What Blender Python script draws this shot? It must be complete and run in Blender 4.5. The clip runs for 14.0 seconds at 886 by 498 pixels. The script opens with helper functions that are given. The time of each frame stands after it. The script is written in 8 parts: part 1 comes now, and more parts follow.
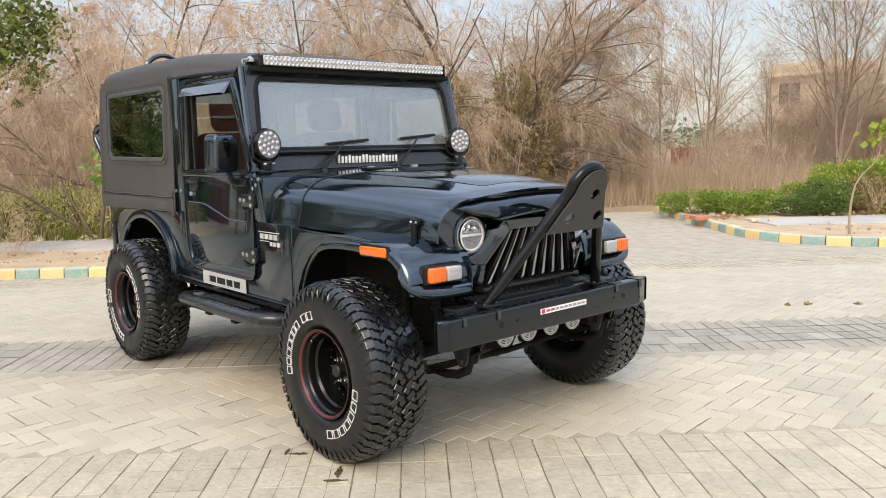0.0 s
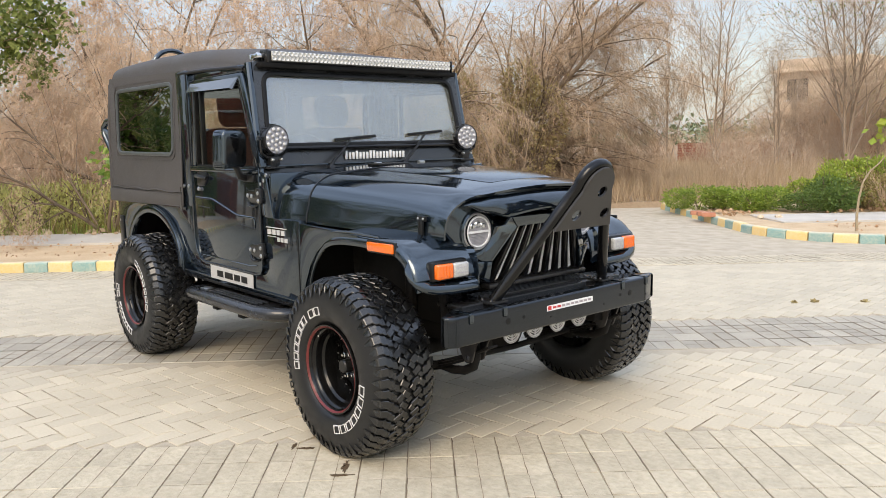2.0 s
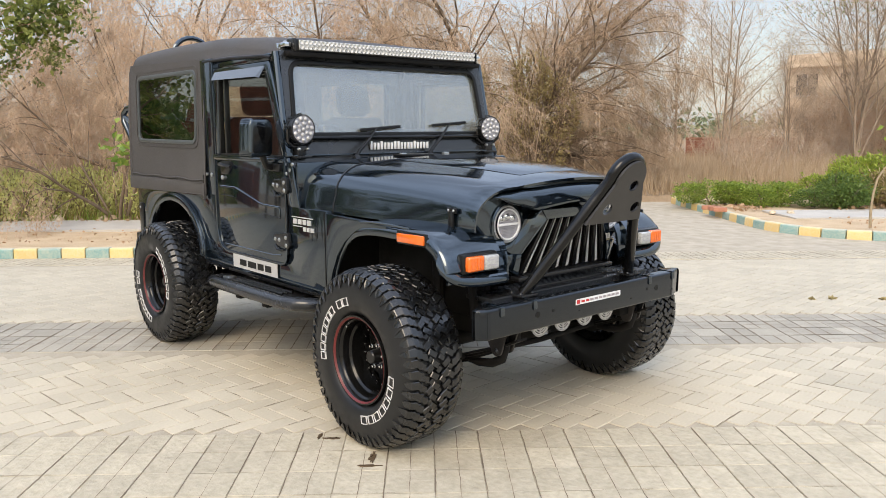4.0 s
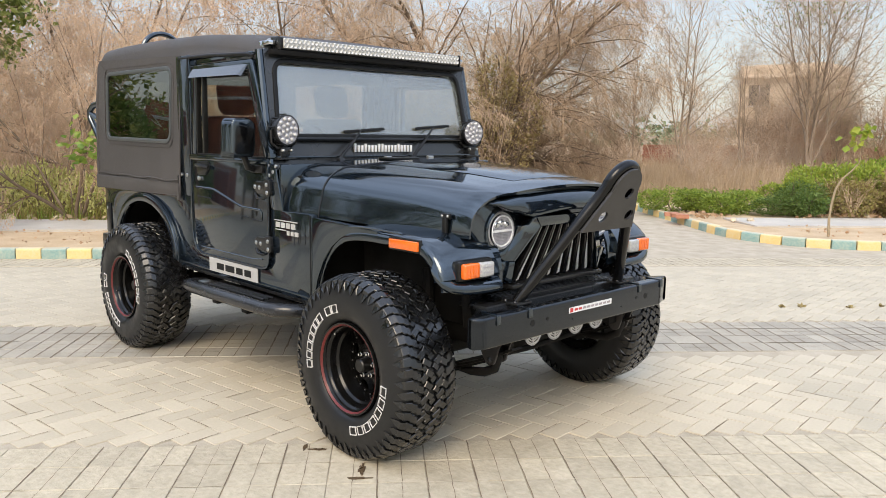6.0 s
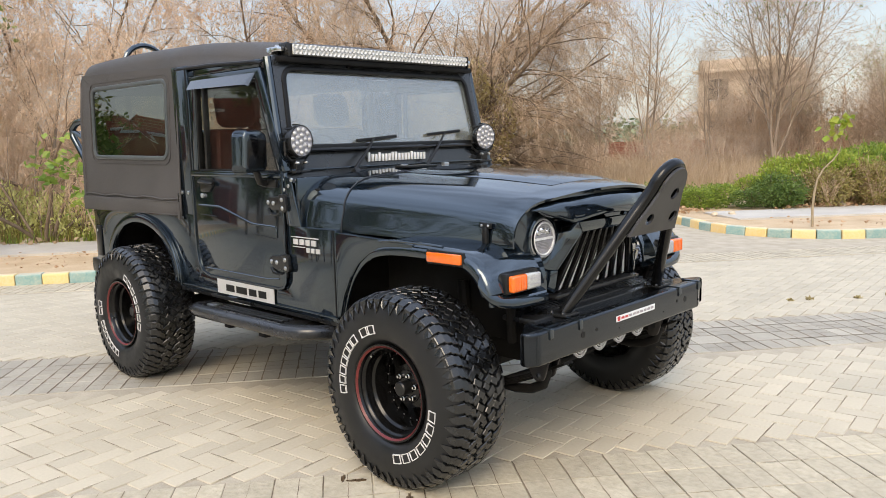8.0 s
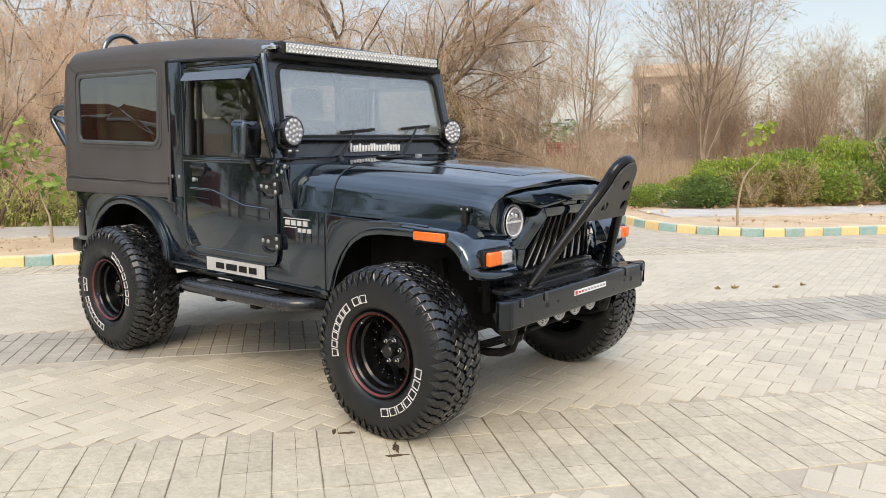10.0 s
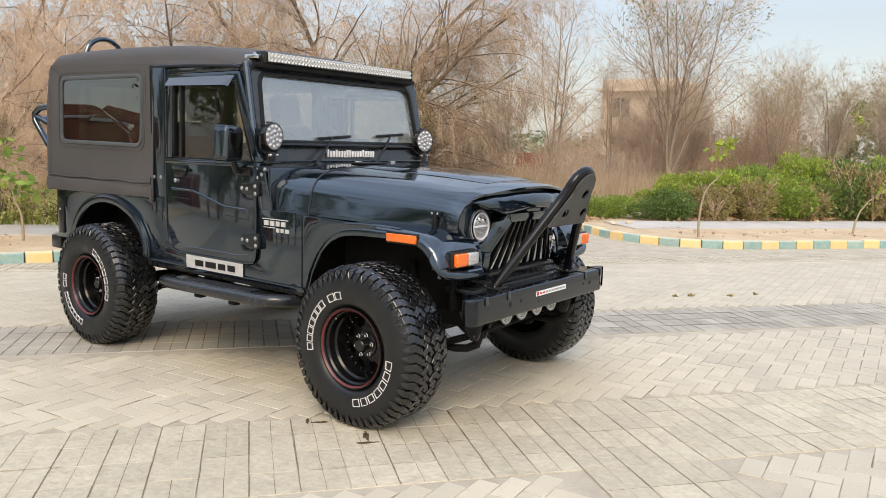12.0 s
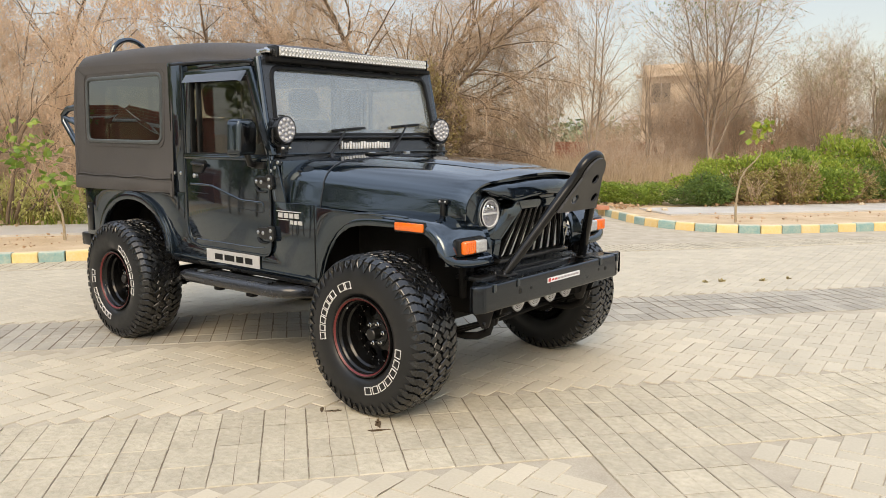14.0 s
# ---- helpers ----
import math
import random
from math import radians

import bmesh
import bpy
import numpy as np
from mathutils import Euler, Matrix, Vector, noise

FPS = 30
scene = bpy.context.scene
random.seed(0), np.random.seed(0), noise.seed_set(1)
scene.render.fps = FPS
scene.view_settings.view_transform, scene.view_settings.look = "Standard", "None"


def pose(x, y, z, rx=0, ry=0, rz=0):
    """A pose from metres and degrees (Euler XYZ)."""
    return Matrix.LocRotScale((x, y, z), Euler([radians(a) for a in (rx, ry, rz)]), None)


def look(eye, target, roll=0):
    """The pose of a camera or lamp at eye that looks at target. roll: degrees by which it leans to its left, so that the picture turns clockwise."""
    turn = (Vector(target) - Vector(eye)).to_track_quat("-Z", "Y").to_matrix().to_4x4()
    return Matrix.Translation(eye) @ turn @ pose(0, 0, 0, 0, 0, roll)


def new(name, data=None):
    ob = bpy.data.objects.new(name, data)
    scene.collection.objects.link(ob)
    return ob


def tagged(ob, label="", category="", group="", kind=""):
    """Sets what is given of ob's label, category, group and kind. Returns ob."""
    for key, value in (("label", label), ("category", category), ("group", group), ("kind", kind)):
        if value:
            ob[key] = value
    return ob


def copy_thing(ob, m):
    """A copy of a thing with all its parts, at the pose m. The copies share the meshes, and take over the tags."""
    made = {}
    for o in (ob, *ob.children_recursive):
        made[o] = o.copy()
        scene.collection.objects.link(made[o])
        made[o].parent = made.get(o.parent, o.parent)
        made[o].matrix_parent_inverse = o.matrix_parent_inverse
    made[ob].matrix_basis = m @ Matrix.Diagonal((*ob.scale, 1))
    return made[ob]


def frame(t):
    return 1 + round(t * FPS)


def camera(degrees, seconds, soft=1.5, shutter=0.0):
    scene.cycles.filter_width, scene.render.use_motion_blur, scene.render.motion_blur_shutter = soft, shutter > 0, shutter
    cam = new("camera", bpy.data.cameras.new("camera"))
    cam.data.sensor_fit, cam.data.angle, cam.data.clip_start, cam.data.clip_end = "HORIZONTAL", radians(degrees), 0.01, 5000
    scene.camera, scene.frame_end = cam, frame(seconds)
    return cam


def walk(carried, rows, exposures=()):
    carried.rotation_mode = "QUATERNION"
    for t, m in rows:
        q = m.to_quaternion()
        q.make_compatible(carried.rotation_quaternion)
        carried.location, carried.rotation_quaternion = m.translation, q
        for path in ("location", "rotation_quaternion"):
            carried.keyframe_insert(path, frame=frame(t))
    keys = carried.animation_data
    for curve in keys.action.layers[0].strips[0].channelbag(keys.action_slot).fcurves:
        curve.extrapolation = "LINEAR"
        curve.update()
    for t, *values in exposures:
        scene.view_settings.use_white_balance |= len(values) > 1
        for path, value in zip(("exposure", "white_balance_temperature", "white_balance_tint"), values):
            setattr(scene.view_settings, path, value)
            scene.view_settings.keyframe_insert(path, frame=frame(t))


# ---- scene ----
cam = camera(58.9, 14.0, soft=0.3)
PATH = [
    (0, (4.125, -2.782, 1.405), (2.636, -1.473, 1.141), -1.3),
    (0.5, (4.133, -2.789, 1.409), (2.645, -1.477, 1.15), -1.4),
    (1, (4.129, -2.782, 1.409), (2.634, -1.478, 1.158), -1.4),
    (1.5, (4.138, -2.793, 1.414), (2.639, -1.496, 1.151), -1.3),
    (2, (4.129, -2.792, 1.414), (2.631, -1.495, 1.137), -1.1),
    (2.5, (4.13, -2.792, 1.401), (2.634, -1.497, 1.113), -1.0),
    (3, (4.128, -2.802, 1.406), (2.618, -1.526, 1.103), -0.5),
    (5.3, (3.896, -2.946, 1.424), (2.435, -1.612, 1.132), 0.5),
    (5.5, (3.886, -2.944, 1.42), (2.435, -1.599, 1.128), 0.7),
    (6, (3.878, -2.94, 1.42), (2.451, -1.57, 1.129), 0.7),
    (6.5, (3.863, -2.952, 1.418), (2.443, -1.573, 1.13), 0.7),
    (7, (3.797, -2.975, 1.414), (2.347, -1.628, 1.127), 0.5),
    (7.5, (3.628, -2.95, 1.403), (2.19, -1.591, 1.112), -0.8),
    (8, (3.515, -3.014, 1.425), (2.148, -1.581, 1.145), -1.5),
    (8.5, (3.495, -3.222, 1.409), (2.215, -1.71, 1.131), -1.2),
    (8.7, (3.504, -3.302, 1.405), (2.252, -1.77, 1.116), -0.6),
    (10.8, (3.72, -3.663, 1.423), (2.49, -2.112, 1.132), 0.7),
    (11, (3.713, -3.729, 1.411), (2.501, -2.165, 1.119), 1.0),
    (11.5, (3.748, -3.766, 1.428), (2.563, -2.182, 1.136), 1.0),
    (12, (3.816, -3.704, 1.42), (2.634, -2.114, 1.151), 1.5),
    (12.5, (3.901, -3.627, 1.401), (2.685, -2.064, 1.12), 2.3),
    (13, (3.926, -3.611, 1.402), (2.663, -2.089, 1.103), 1.3),
    (13.5, (3.947, -3.611, 1.408), (2.671, -2.098, 1.118), 0.2),
    (14, (3.956, -3.606, 1.402), (2.69, -2.085, 1.112), -0.1),
]
walk(cam, [(t, look(eye, target, roll)) for t, eye, target, roll in PATH],
     [(0, 1.46, 7900, 9), (9, 1.45, 7850, 9), (12, 1.39, 7950, 9), (13, 1.36, 8400, 9), (14, 1.36, 8650, 9)])

# ---- sky, sun, exposure ----
SUN_EL, SUN_AZ = 40.0, 302.0     # degrees; azimuth of the place the sun stands at, from +x towards +y
world = bpy.data.worlds.new("sky")
scene.world = world
world.use_nodes = True
_nt = world.node_tree
_sky = _nt.nodes.new("ShaderNodeTexSky")
_sky.sky_type = "NISHITA"
_sky.sun_disc = False
_sky.sun_elevation = radians(SUN_EL)
_sky.sun_rotation = radians(90 - SUN_AZ)
_sky.air_density, _sky.dust_density, _sky.ozone_density = 1.0, 1.4, 2.0
# thin even cloud veils the blue
_veil = _nt.nodes.new("ShaderNodeMix")
_veil.data_type = "RGBA"
_veil.inputs[0].default_value = 0.62
_veil.inputs[7].default_value = (2.38, 2.64, 3.36, 1)
_nt.links.new(_sky.outputs[0], _veil.inputs[6])
# an overcast sky is brighter overhead than at the horizon
_dir, _sep, _lift, _grad = (_nt.nodes.new("ShaderNode" + k) for k in ("TexCoord", "SeparateXYZ", "MapRange", "Mix"))
_nt.links.new(_dir.outputs["Generated"], _sep.inputs[0])
_nt.links.new(_sep.outputs[2], _lift.inputs[0])
_lift.inputs[1].default_value, _lift.inputs[2].default_value = 0.15, 0.70
_grad.data_type, _grad.blend_type = "RGBA", "MULTIPLY"
_grad.inputs[7].default_value = (2.35, 2.58, 2.85, 1)
_nt.links.new(_lift.outputs[0], _grad.inputs[0])
_nt.links.new(_veil.outputs[2], _grad.inputs[6])
# soft cloud streaks overhead
_squash, _cloud, _thick, _cover = (_nt.nodes.new("ShaderNode" + k) for k in ("Mapping", "TexNoise", "MapRange", "Mix"))
_squash.inputs["Scale"].default_value = (1.6, 1.6, 5.0)
_cloud.inputs["Scale"].default_value, _cloud.inputs["Detail"].default_value = 1.5, 6.0
_thick.inputs[1].default_value, _thick.inputs[2].default_value = 0.36, 0.64
_thick.inputs[3].default_value, _thick.inputs[4].default_value = 0.72, 1.22
_cover.data_type, _cover.blend_type = "RGBA", "MULTIPLY"
_nt.links.new(_dir.outputs["Generated"], _squash.inputs[0])
_nt.links.new(_squash.outputs[0], _cloud.inputs["Vector"])
_nt.links.new(_cloud.outputs["Fac"], _thick.inputs[0])
_nt.links.new(_lift.outputs[0], _cover.inputs[0])
_nt.links.new(_grad.outputs[2], _cover.inputs[6])
_nt.links.new(_thick.outputs[0], _cover.inputs[7])
_nt.links.new(_cover.outputs[2], _nt.nodes["Background"].inputs[0])
_nt.nodes["Background"].inputs[1].default_value = 0.089
sun = new("sun", bpy.data.lights.new("sun", "SUN"))
sun.data.energy, sun.data.angle, sun.data.color = 0.72, radians(34), (1.0, 0.88, 0.72)
_d = Vector((math.cos(radians(SUN_AZ)) * math.cos(radians(SUN_EL)), math.sin(radians(SUN_AZ)) * math.cos(radians(SUN_EL)), math.sin(radians(SUN_EL))))
sun.matrix_world = look(_d * 50, (0, 0, 0))

# ---- materials ----
def surf(name, c1, c2, rough=0.6, scale=8.0, bump=0.1, metal=0.0, fine=60.0, vary=0.0, spec=0.5, coat=0.0, rough2=None, stretch=(1, 1, 1), fine_mix=0.35, detail=5.0, bump_dist=0.01, island=False, coat_ior=1.5):
    """A worn surface: two colours mixed by noise at two scales, with relief and uneven gloss."""
    m = bpy.data.materials.new(name)
    m.use_nodes = True
    nt = m.node_tree
    b = nt.nodes["Principled BSDF"]
    geo = nt.nodes.new("ShaderNodeNewGeometry")
    mp = nt.nodes.new("ShaderNodeMapping")
    mp.inputs["Scale"].default_value = stretch
    nt.links.new(geo.outputs["Position"], mp.inputs[0])
    n1, n2 = nt.nodes.new("ShaderNodeTexNoise"), nt.nodes.new("ShaderNodeTexNoise")
    for n, sc in ((n1, scale), (n2, fine)):
        n.inputs["Scale"].default_value, n.inputs["Detail"].default_value = sc, detail
        nt.links.new(mp.outputs[0], n.inputs["Vector"])
    mx = nt.nodes.new("ShaderNodeMix")
    mx.inputs[0].default_value = fine_mix
    nt.links.new(n1.outputs["Fac"], mx.inputs[2])
    nt.links.new(n2.outputs["Fac"], mx.inputs[3])
    ramp = nt.nodes.new("ShaderNodeMapRange")
    ramp.inputs[1].default_value, ramp.inputs[2].default_value = 0.32, 0.68
    nt.links.new(mx.outputs[0], ramp.inputs[0])
    col = nt.nodes.new("ShaderNodeMix")
    col.data_type = "RGBA"
    col.inputs[6].default_value, col.inputs[7].default_value = (*c1, 1), (*c2, 1)
    nt.links.new(ramp.outputs[0], col.inputs[0])
    out = col.outputs[2]
    if vary:
        if island:
            rnd = geo.outputs["Random Per Island"]
        else:
            rnd = nt.nodes.new("ShaderNodeObjectInfo").outputs["Random"]
        vr = nt.nodes.new("ShaderNodeMapRange")
        vr.inputs[3].default_value, vr.inputs[4].default_value = 1 - vary, 1 + vary
        nt.links.new(rnd, vr.inputs[0])
        hs = nt.nodes.new("ShaderNodeHueSaturation")
        nt.links.new(vr.outputs[0], hs.inputs["Value"])
        nt.links.new(out, hs.inputs["Color"])
        out = hs.outputs[0]
    nt.links.new(out, b.inputs["Base Color"])
    if rough2 is None:
        b.inputs["Roughness"].default_value = rough
    else:
        rr = nt.nodes.new("ShaderNodeMapRange")
        rr.inputs[1].default_value, rr.inputs[2].default_value = 0.35, 0.65
        rr.inputs[3].default_value, rr.inputs[4].default_value = rough, rough2
        nt.links.new(n1.outputs["Fac"], rr.inputs[0])
        nt.links.new(rr.outputs[0], b.inputs["Roughness"])
    b.inputs["Metallic"].default_value = metal
    b.inputs["Specular IOR Level"].default_value = spec
    b.inputs["Coat Weight"].default_value = coat
    b.inputs["Coat Roughness"].default_value = 0.03
    b.inputs["Coat IOR"].default_value = coat_ior
    if bump:
        bp = nt.nodes.new("ShaderNodeBump")
        bp.inputs["Strength"].default_value, bp.inputs["Distance"].default_value = bump, bump_dist
        nt.links.new(mx.outputs[0], bp.inputs["Height"])
        nt.links.new(bp.outputs[0], b.inputs["Normal"])
    return m


def leafy(name, c1, c2, passing=0.25, rough=0.55):
    """Leaves: a colour of its own for each leaf, some light passing through."""
    m = bpy.data.materials.new(name)
    m.use_nodes = True
    nt = m.node_tree
    b = nt.nodes["Principled BSDF"]
    geo = nt.nodes.new("ShaderNodeNewGeometry")
    col = nt.nodes.new("ShaderNodeMix")
    col.data_type = "RGBA"
    col.inputs[6].default_value, col.inputs[7].default_value = (*c1, 1), (*c2, 1)
    nt.links.new(geo.outputs["Random Per Island"], col.inputs[0])
    nt.links.new(col.outputs[2], b.inputs["Base Color"])
    b.inputs["Roughness"].default_value = rough
    tr = nt.nodes.new("ShaderNodeBsdfTranslucent")
    nt.links.new(col.outputs[2], tr.inputs[0])
    mix = nt.nodes.new("ShaderNodeMixShader")
    mix.inputs[0].default_value = passing
    nt.links.new(b.outputs[0], mix.inputs[1])
    nt.links.new(tr.outputs[0], mix.inputs[2])
    nt.links.new(mix.outputs[0], nt.nodes["Material Output"].inputs[0])
    return m


def pane_glass(name, tint, gloss=0.06, rough=0.0, sky_haze=0.0):
    """Thin window glass: tinted see-through, with mirror gloss that grows at grazing angles."""
    m = bpy.data.materials.new(name)
    m.use_nodes = True
    nt = m.node_tree
    nt.nodes.remove(nt.nodes["Principled BSDF"])
    tr, gl, lw, mix, pw, rg = (nt.nodes.new("ShaderNode" + k) for k in ("BsdfTransparent", "BsdfGlossy", "LayerWeight", "MixShader", "Math", "MapRange"))
    tr.inputs[0].default_value = (*tint, 1)
    gl.inputs["Roughness"].default_value = rough
    lw.inputs[0].default_value = 0.5
    pw.operation = "POWER"
    pw.inputs[1].default_value = 5.0
    rg.inputs[3].default_value, rg.inputs[4].default_value = gloss, 1.0
    nt.links.new(lw.outputs["Facing"], pw.inputs[0])
    nt.links.new(pw.outputs[0], rg.inputs[0])
    nt.links.new(rg.outputs[0], mix.inputs[0])
    nt.links.new(tr.outputs[0], mix.inputs[1])
    nt.links.new(gl.outputs[0], mix.inputs[2])
    last = mix
    if sky_haze:
        # a thin film of road dust on the glass
        # an even grey coat put in for the pale sky's haze on the glass
        df, hazed, ns = nt.nodes.new("ShaderNodeBsdfDiffuse"), nt.nodes.new("ShaderNodeMixShader"), nt.nodes.new("ShaderNodeTexNoise")
        df.inputs[0].default_value = (0.45, 0.50, 0.50, 1)
        ns.inputs["Scale"].default_value = 3.0
        am = nt.nodes.new("ShaderNodeMapRange")
        am.inputs[1].default_value, am.inputs[2].default_value = 0.3, 0.7
        am.inputs[3].default_value, am.inputs[4].default_value = sky_haze * 0.8, sky_haze * 1.2
        nt.links.new(ns.outputs["Fac"], am.inputs[0])
        nt.links.new(am.outputs[0], hazed.inputs[0])
        nt.links.new(mix.outputs[0], hazed.inputs[1])
        nt.links.new(df.outputs[0], hazed.inputs[2])
        last = hazed
    nt.links.new(last.outputs[0], nt.nodes["Material Output"].inputs[0])
    return m


PAINT = surf("black_gloss_paint", (0.004, 0.0068, 0.0105), (0.0055, 0.0088, 0.013), 0.045, 3, 0.012, fine=22, rough2=0.075, bump_dist=0.004, fine_mix=0.12, detail=2.0)
PAINT.node_tree.nodes["Principled BSDF"].inputs["IOR"].default_value = 1.95
PAINT.node_tree.nodes["Principled BSDF"].inputs["Specular Tint"].default_value = (0.80, 0.92, 1.0, 1)
RIM_BLACK = surf("black_rim_enamel", (0.003, 0.003, 0.0032), (0.006, 0.006, 0.006), 0.12, 9, 0.03, fine=60, rough2=0.22, spec=0.35)
SATIN = surf("black_satin_steel", (0.007, 0.0072, 0.0075), (0.013, 0.013, 0.0135), 0.22, 6, 0.05, fine=160, rough2=0.36)
# a lighter and rougher black than the body paint
FRAME = surf("semi_gloss_frame_paint", (0.012, 0.014, 0.016), (0.026, 0.028, 0.030), 0.16, 4, 0.03, fine=90, rough2=0.34, spec=0.8)
BUMPER = surf("powder_coated_steel", (0.0042, 0.0050, 0.0060), (0.007, 0.008, 0.0095), 0.08, 6, 0.06, fine=260, rough2=0.17, bump_dist=0.003, spec=0.45)
BUMPER.node_tree.nodes["Principled BSDF"].inputs["IOR"].default_value = 1.6
BUMPER.node_tree.nodes["Principled BSDF"].inputs["Specular Tint"].default_value = (0.8, 0.9, 1.0, 1)
CHASSIS = surf("chassis_black", (0.003, 0.003, 0.003), (0.009, 0.008, 0.007), 0.55, 10, 0.15, rough2=0.85, spec=0.2)
CANVAS = surf("black_canvas", (0.053, 0.049, 0.047), (0.076, 0.070, 0.067), 0.56, 3.0, 0.5, fine=500, rough2=0.74, bump_dist=0.012, spec=0.35, fine_mix=0.15, detail=3.0)
RUBBER = surf("tyre_rubber", (0.004, 0.0045, 0.005), (0.008, 0.0083, 0.0088), 0.16, 14, 0.08, fine=180, rough2=0.36, bump_dist=0.003, spec=0.75)
SIDEWALL = surf("tyre_sidewall", (0.007, 0.0075, 0.008), (0.012, 0.0122, 0.0128), 0.32, 14, 0.08, fine=180, rough2=0.55, bump_dist=0.003, spec=0.42)
GASKET = surf("rubber_gasket", (0.005, 0.005, 0.005), (0.01, 0.01, 0.01), 0.45, 30, 0.0, spec=0.25)
PLASTIC = surf("black_plastic", (0.005, 0.005, 0.005), (0.010, 0.010, 0.010), 0.30, 20, 0.05, fine=300, spec=0.4)
TRIM_IN = surf("cabin_trim", (0.012, 0.012, 0.013), (0.022, 0.022, 0.023), 0.7, 10, 0.1)
SEAT = surf("seat_fabric", (0.012, 0.012, 0.014), (0.028, 0.028, 0.03), 0.85, 30, 0.2)
CHROME = surf("chrome", (0.75, 0.76, 0.77), (0.6, 0.61, 0.62), 0.08, 20, 0.0, metal=1.0, rough2=0.2)
STEEL = surf("zinc_bolt", (0.6, 0.6, 0.59), (0.42, 0.42, 0.42), 0.3, 60, 0.0, metal=1.0)
SILVER = surf("silver_plate", (0.62, 0.61, 0.59), (0.52, 0.51, 0.5), 0.35, 5, 0.02, metal=0.35)
BADGE = surf("badge_white", (0.78, 0.78, 0.77), (0.66, 0.66, 0.66), 0.3, 30, 0.0)
WHITE_RUBBER = surf("tyre_letter_white", (0.7, 0.69, 0.67), (0.5, 0.49, 0.47), 0.6, 60, 0.0)
RED = surf("red_pinstripe", (0.15, 0.014, 0.014), (0.10, 0.012, 0.012), 0.4, 40, 0.0)
STEP_GREY = surf("worn_step_paint", (0.010, 0.011, 0.013), (0.028, 0.030, 0.034), 0.14, 7, 0.12, fine=90, rough2=0.28)
PIPING = surf("grey_rubber_piping", (0.05, 0.058, 0.06), (0.075, 0.083, 0.085), 0.35, 12, 0.05)
GUSSET = surf("satin_grey_plate", (0.022, 0.020, 0.019), (0.032, 0.029, 0.027), 0.4, 8, 0.06, fine=200, rough2=0.52)
STICKER_RED = surf("red_print", (0.55, 0.03, 0.03), (0.45, 0.025, 0.03), 0.4, 20, 0.0)
STICKER_GREY = surf("grey_print", (0.25, 0.24, 0.25), (0.35, 0.3, 0.3), 0.5, 20, 0.0)
AMBER = surf("amber_lens", (0.9, 0.17, 0.012), (0.75, 0.12, 0.01), 0.15, 120, 0.3, fine=300, coat=1.0, bump_dist=0.002)
CLEAR_LENS = surf("clear_ribbed_lens", (0.5, 0.5, 0.48), (0.3, 0.3, 0.3), 0.12, 120, 0.4, fine=300, coat=1.0, bump_dist=0.002)
LED_BAR = surf("led_bar_reflector", (0.66, 0.66, 0.64), (0.52, 0.52, 0.50), 0.2, 90, 0.05, fine=250)
LED_WHITE = surf("led_reflector", (0.50, 0.50, 0.50), (0.38, 0.38, 0.38), 0.14, 90, 0.1, metal=0.15, fine=250)
GLASS = pane_glass("window_glass", (0.9, 0.94, 0.92), 0.08)
TINTED = pane_glass("tinted_glass", (0.30, 0.37, 0.34), 0.22)
SCREEN = pane_glass("windscreen_glass", (0.90, 0.93, 0.93), 0.26, 0.03, 0.19)
LENS = pane_glass("lamp_lens", (0.96, 0.97, 0.98), 0.04)
SMOKED = surf("smoked_acrylic", (0.02, 0.026, 0.034), (0.03, 0.036, 0.045), 0.06, 5, 0.0, coat=1.0)

PAVER = surf("cream_paver", (0.475, 0.409, 0.300), (0.58, 0.508, 0.386), 0.7, 1.7, 0.12, fine=75, vary=0.07, rough2=0.9, bump_dist=0.004)
PAVER_FAR = surf("cream_paver_far", (0.435, 0.379, 0.282), (0.535, 0.472, 0.362), 0.7, 1.7, 0.12, fine=75, vary=0.07, rough2=0.9, bump_dist=0.004, island=True)
BAND = surf("stone_grey_paver", (0.40, 0.343, 0.245), (0.57, 0.500, 0.375), 0.72, 11, 0.9, fine=34, vary=0.09, rough2=0.92, bump_dist=0.014, fine_mix=0.5)
BAND_FAR = surf("stone_grey_paver_far", (0.40, 0.343, 0.245), (0.57, 0.500, 0.375), 0.72, 11, 0.9, fine=34, vary=0.09, rough2=0.92, bump_dist=0.014, fine_mix=0.5, island=True)
BAND_MID = surf("weathered_stone_paver", (0.305, 0.275, 0.222), (0.43, 0.390, 0.315), 0.75, 4, 0.25, fine=60, vary=0.12, rough2=0.9, bump_dist=0.006, island=True)
MORTAR = surf("dusty_joint_sand", (0.34, 0.29, 0.215), (0.50, 0.435, 0.34), 0.95, 5, 0.4, fine=120)
JOINT_PALE = surf("pale_joint_dust", (0.42, 0.355, 0.26), (0.66, 0.58, 0.45), 0.95, 9, 0.4, fine=120)
JOINT_DARK = surf("dark_joint", (0.085, 0.06, 0.038), (0.28, 0.215, 0.145), 0.9, 6, 0.4, fine=120)
WET = surf("damp_stain", (0.06, 0.038, 0.02), (0.14, 0.09, 0.05), 0.25, 25, 0.1, rough2=0.6)
EARTH = surf("dry_earth", (0.2, 0.135, 0.08), (0.34, 0.25, 0.16), 0.95, 0.5, 0.5, fine=14, bump_dist=0.05)
SAND = surf("verge_sand", (0.43, 0.30, 0.175), (0.60, 0.455, 0.30), 0.95, 2.2, 0.5, fine=45, bump_dist=0.03)
FOOTPATH = surf("footpath_concrete", (0.42, 0.385, 0.335), (0.55, 0.51, 0.45), 0.85, 1.8, 0.25, fine=50)
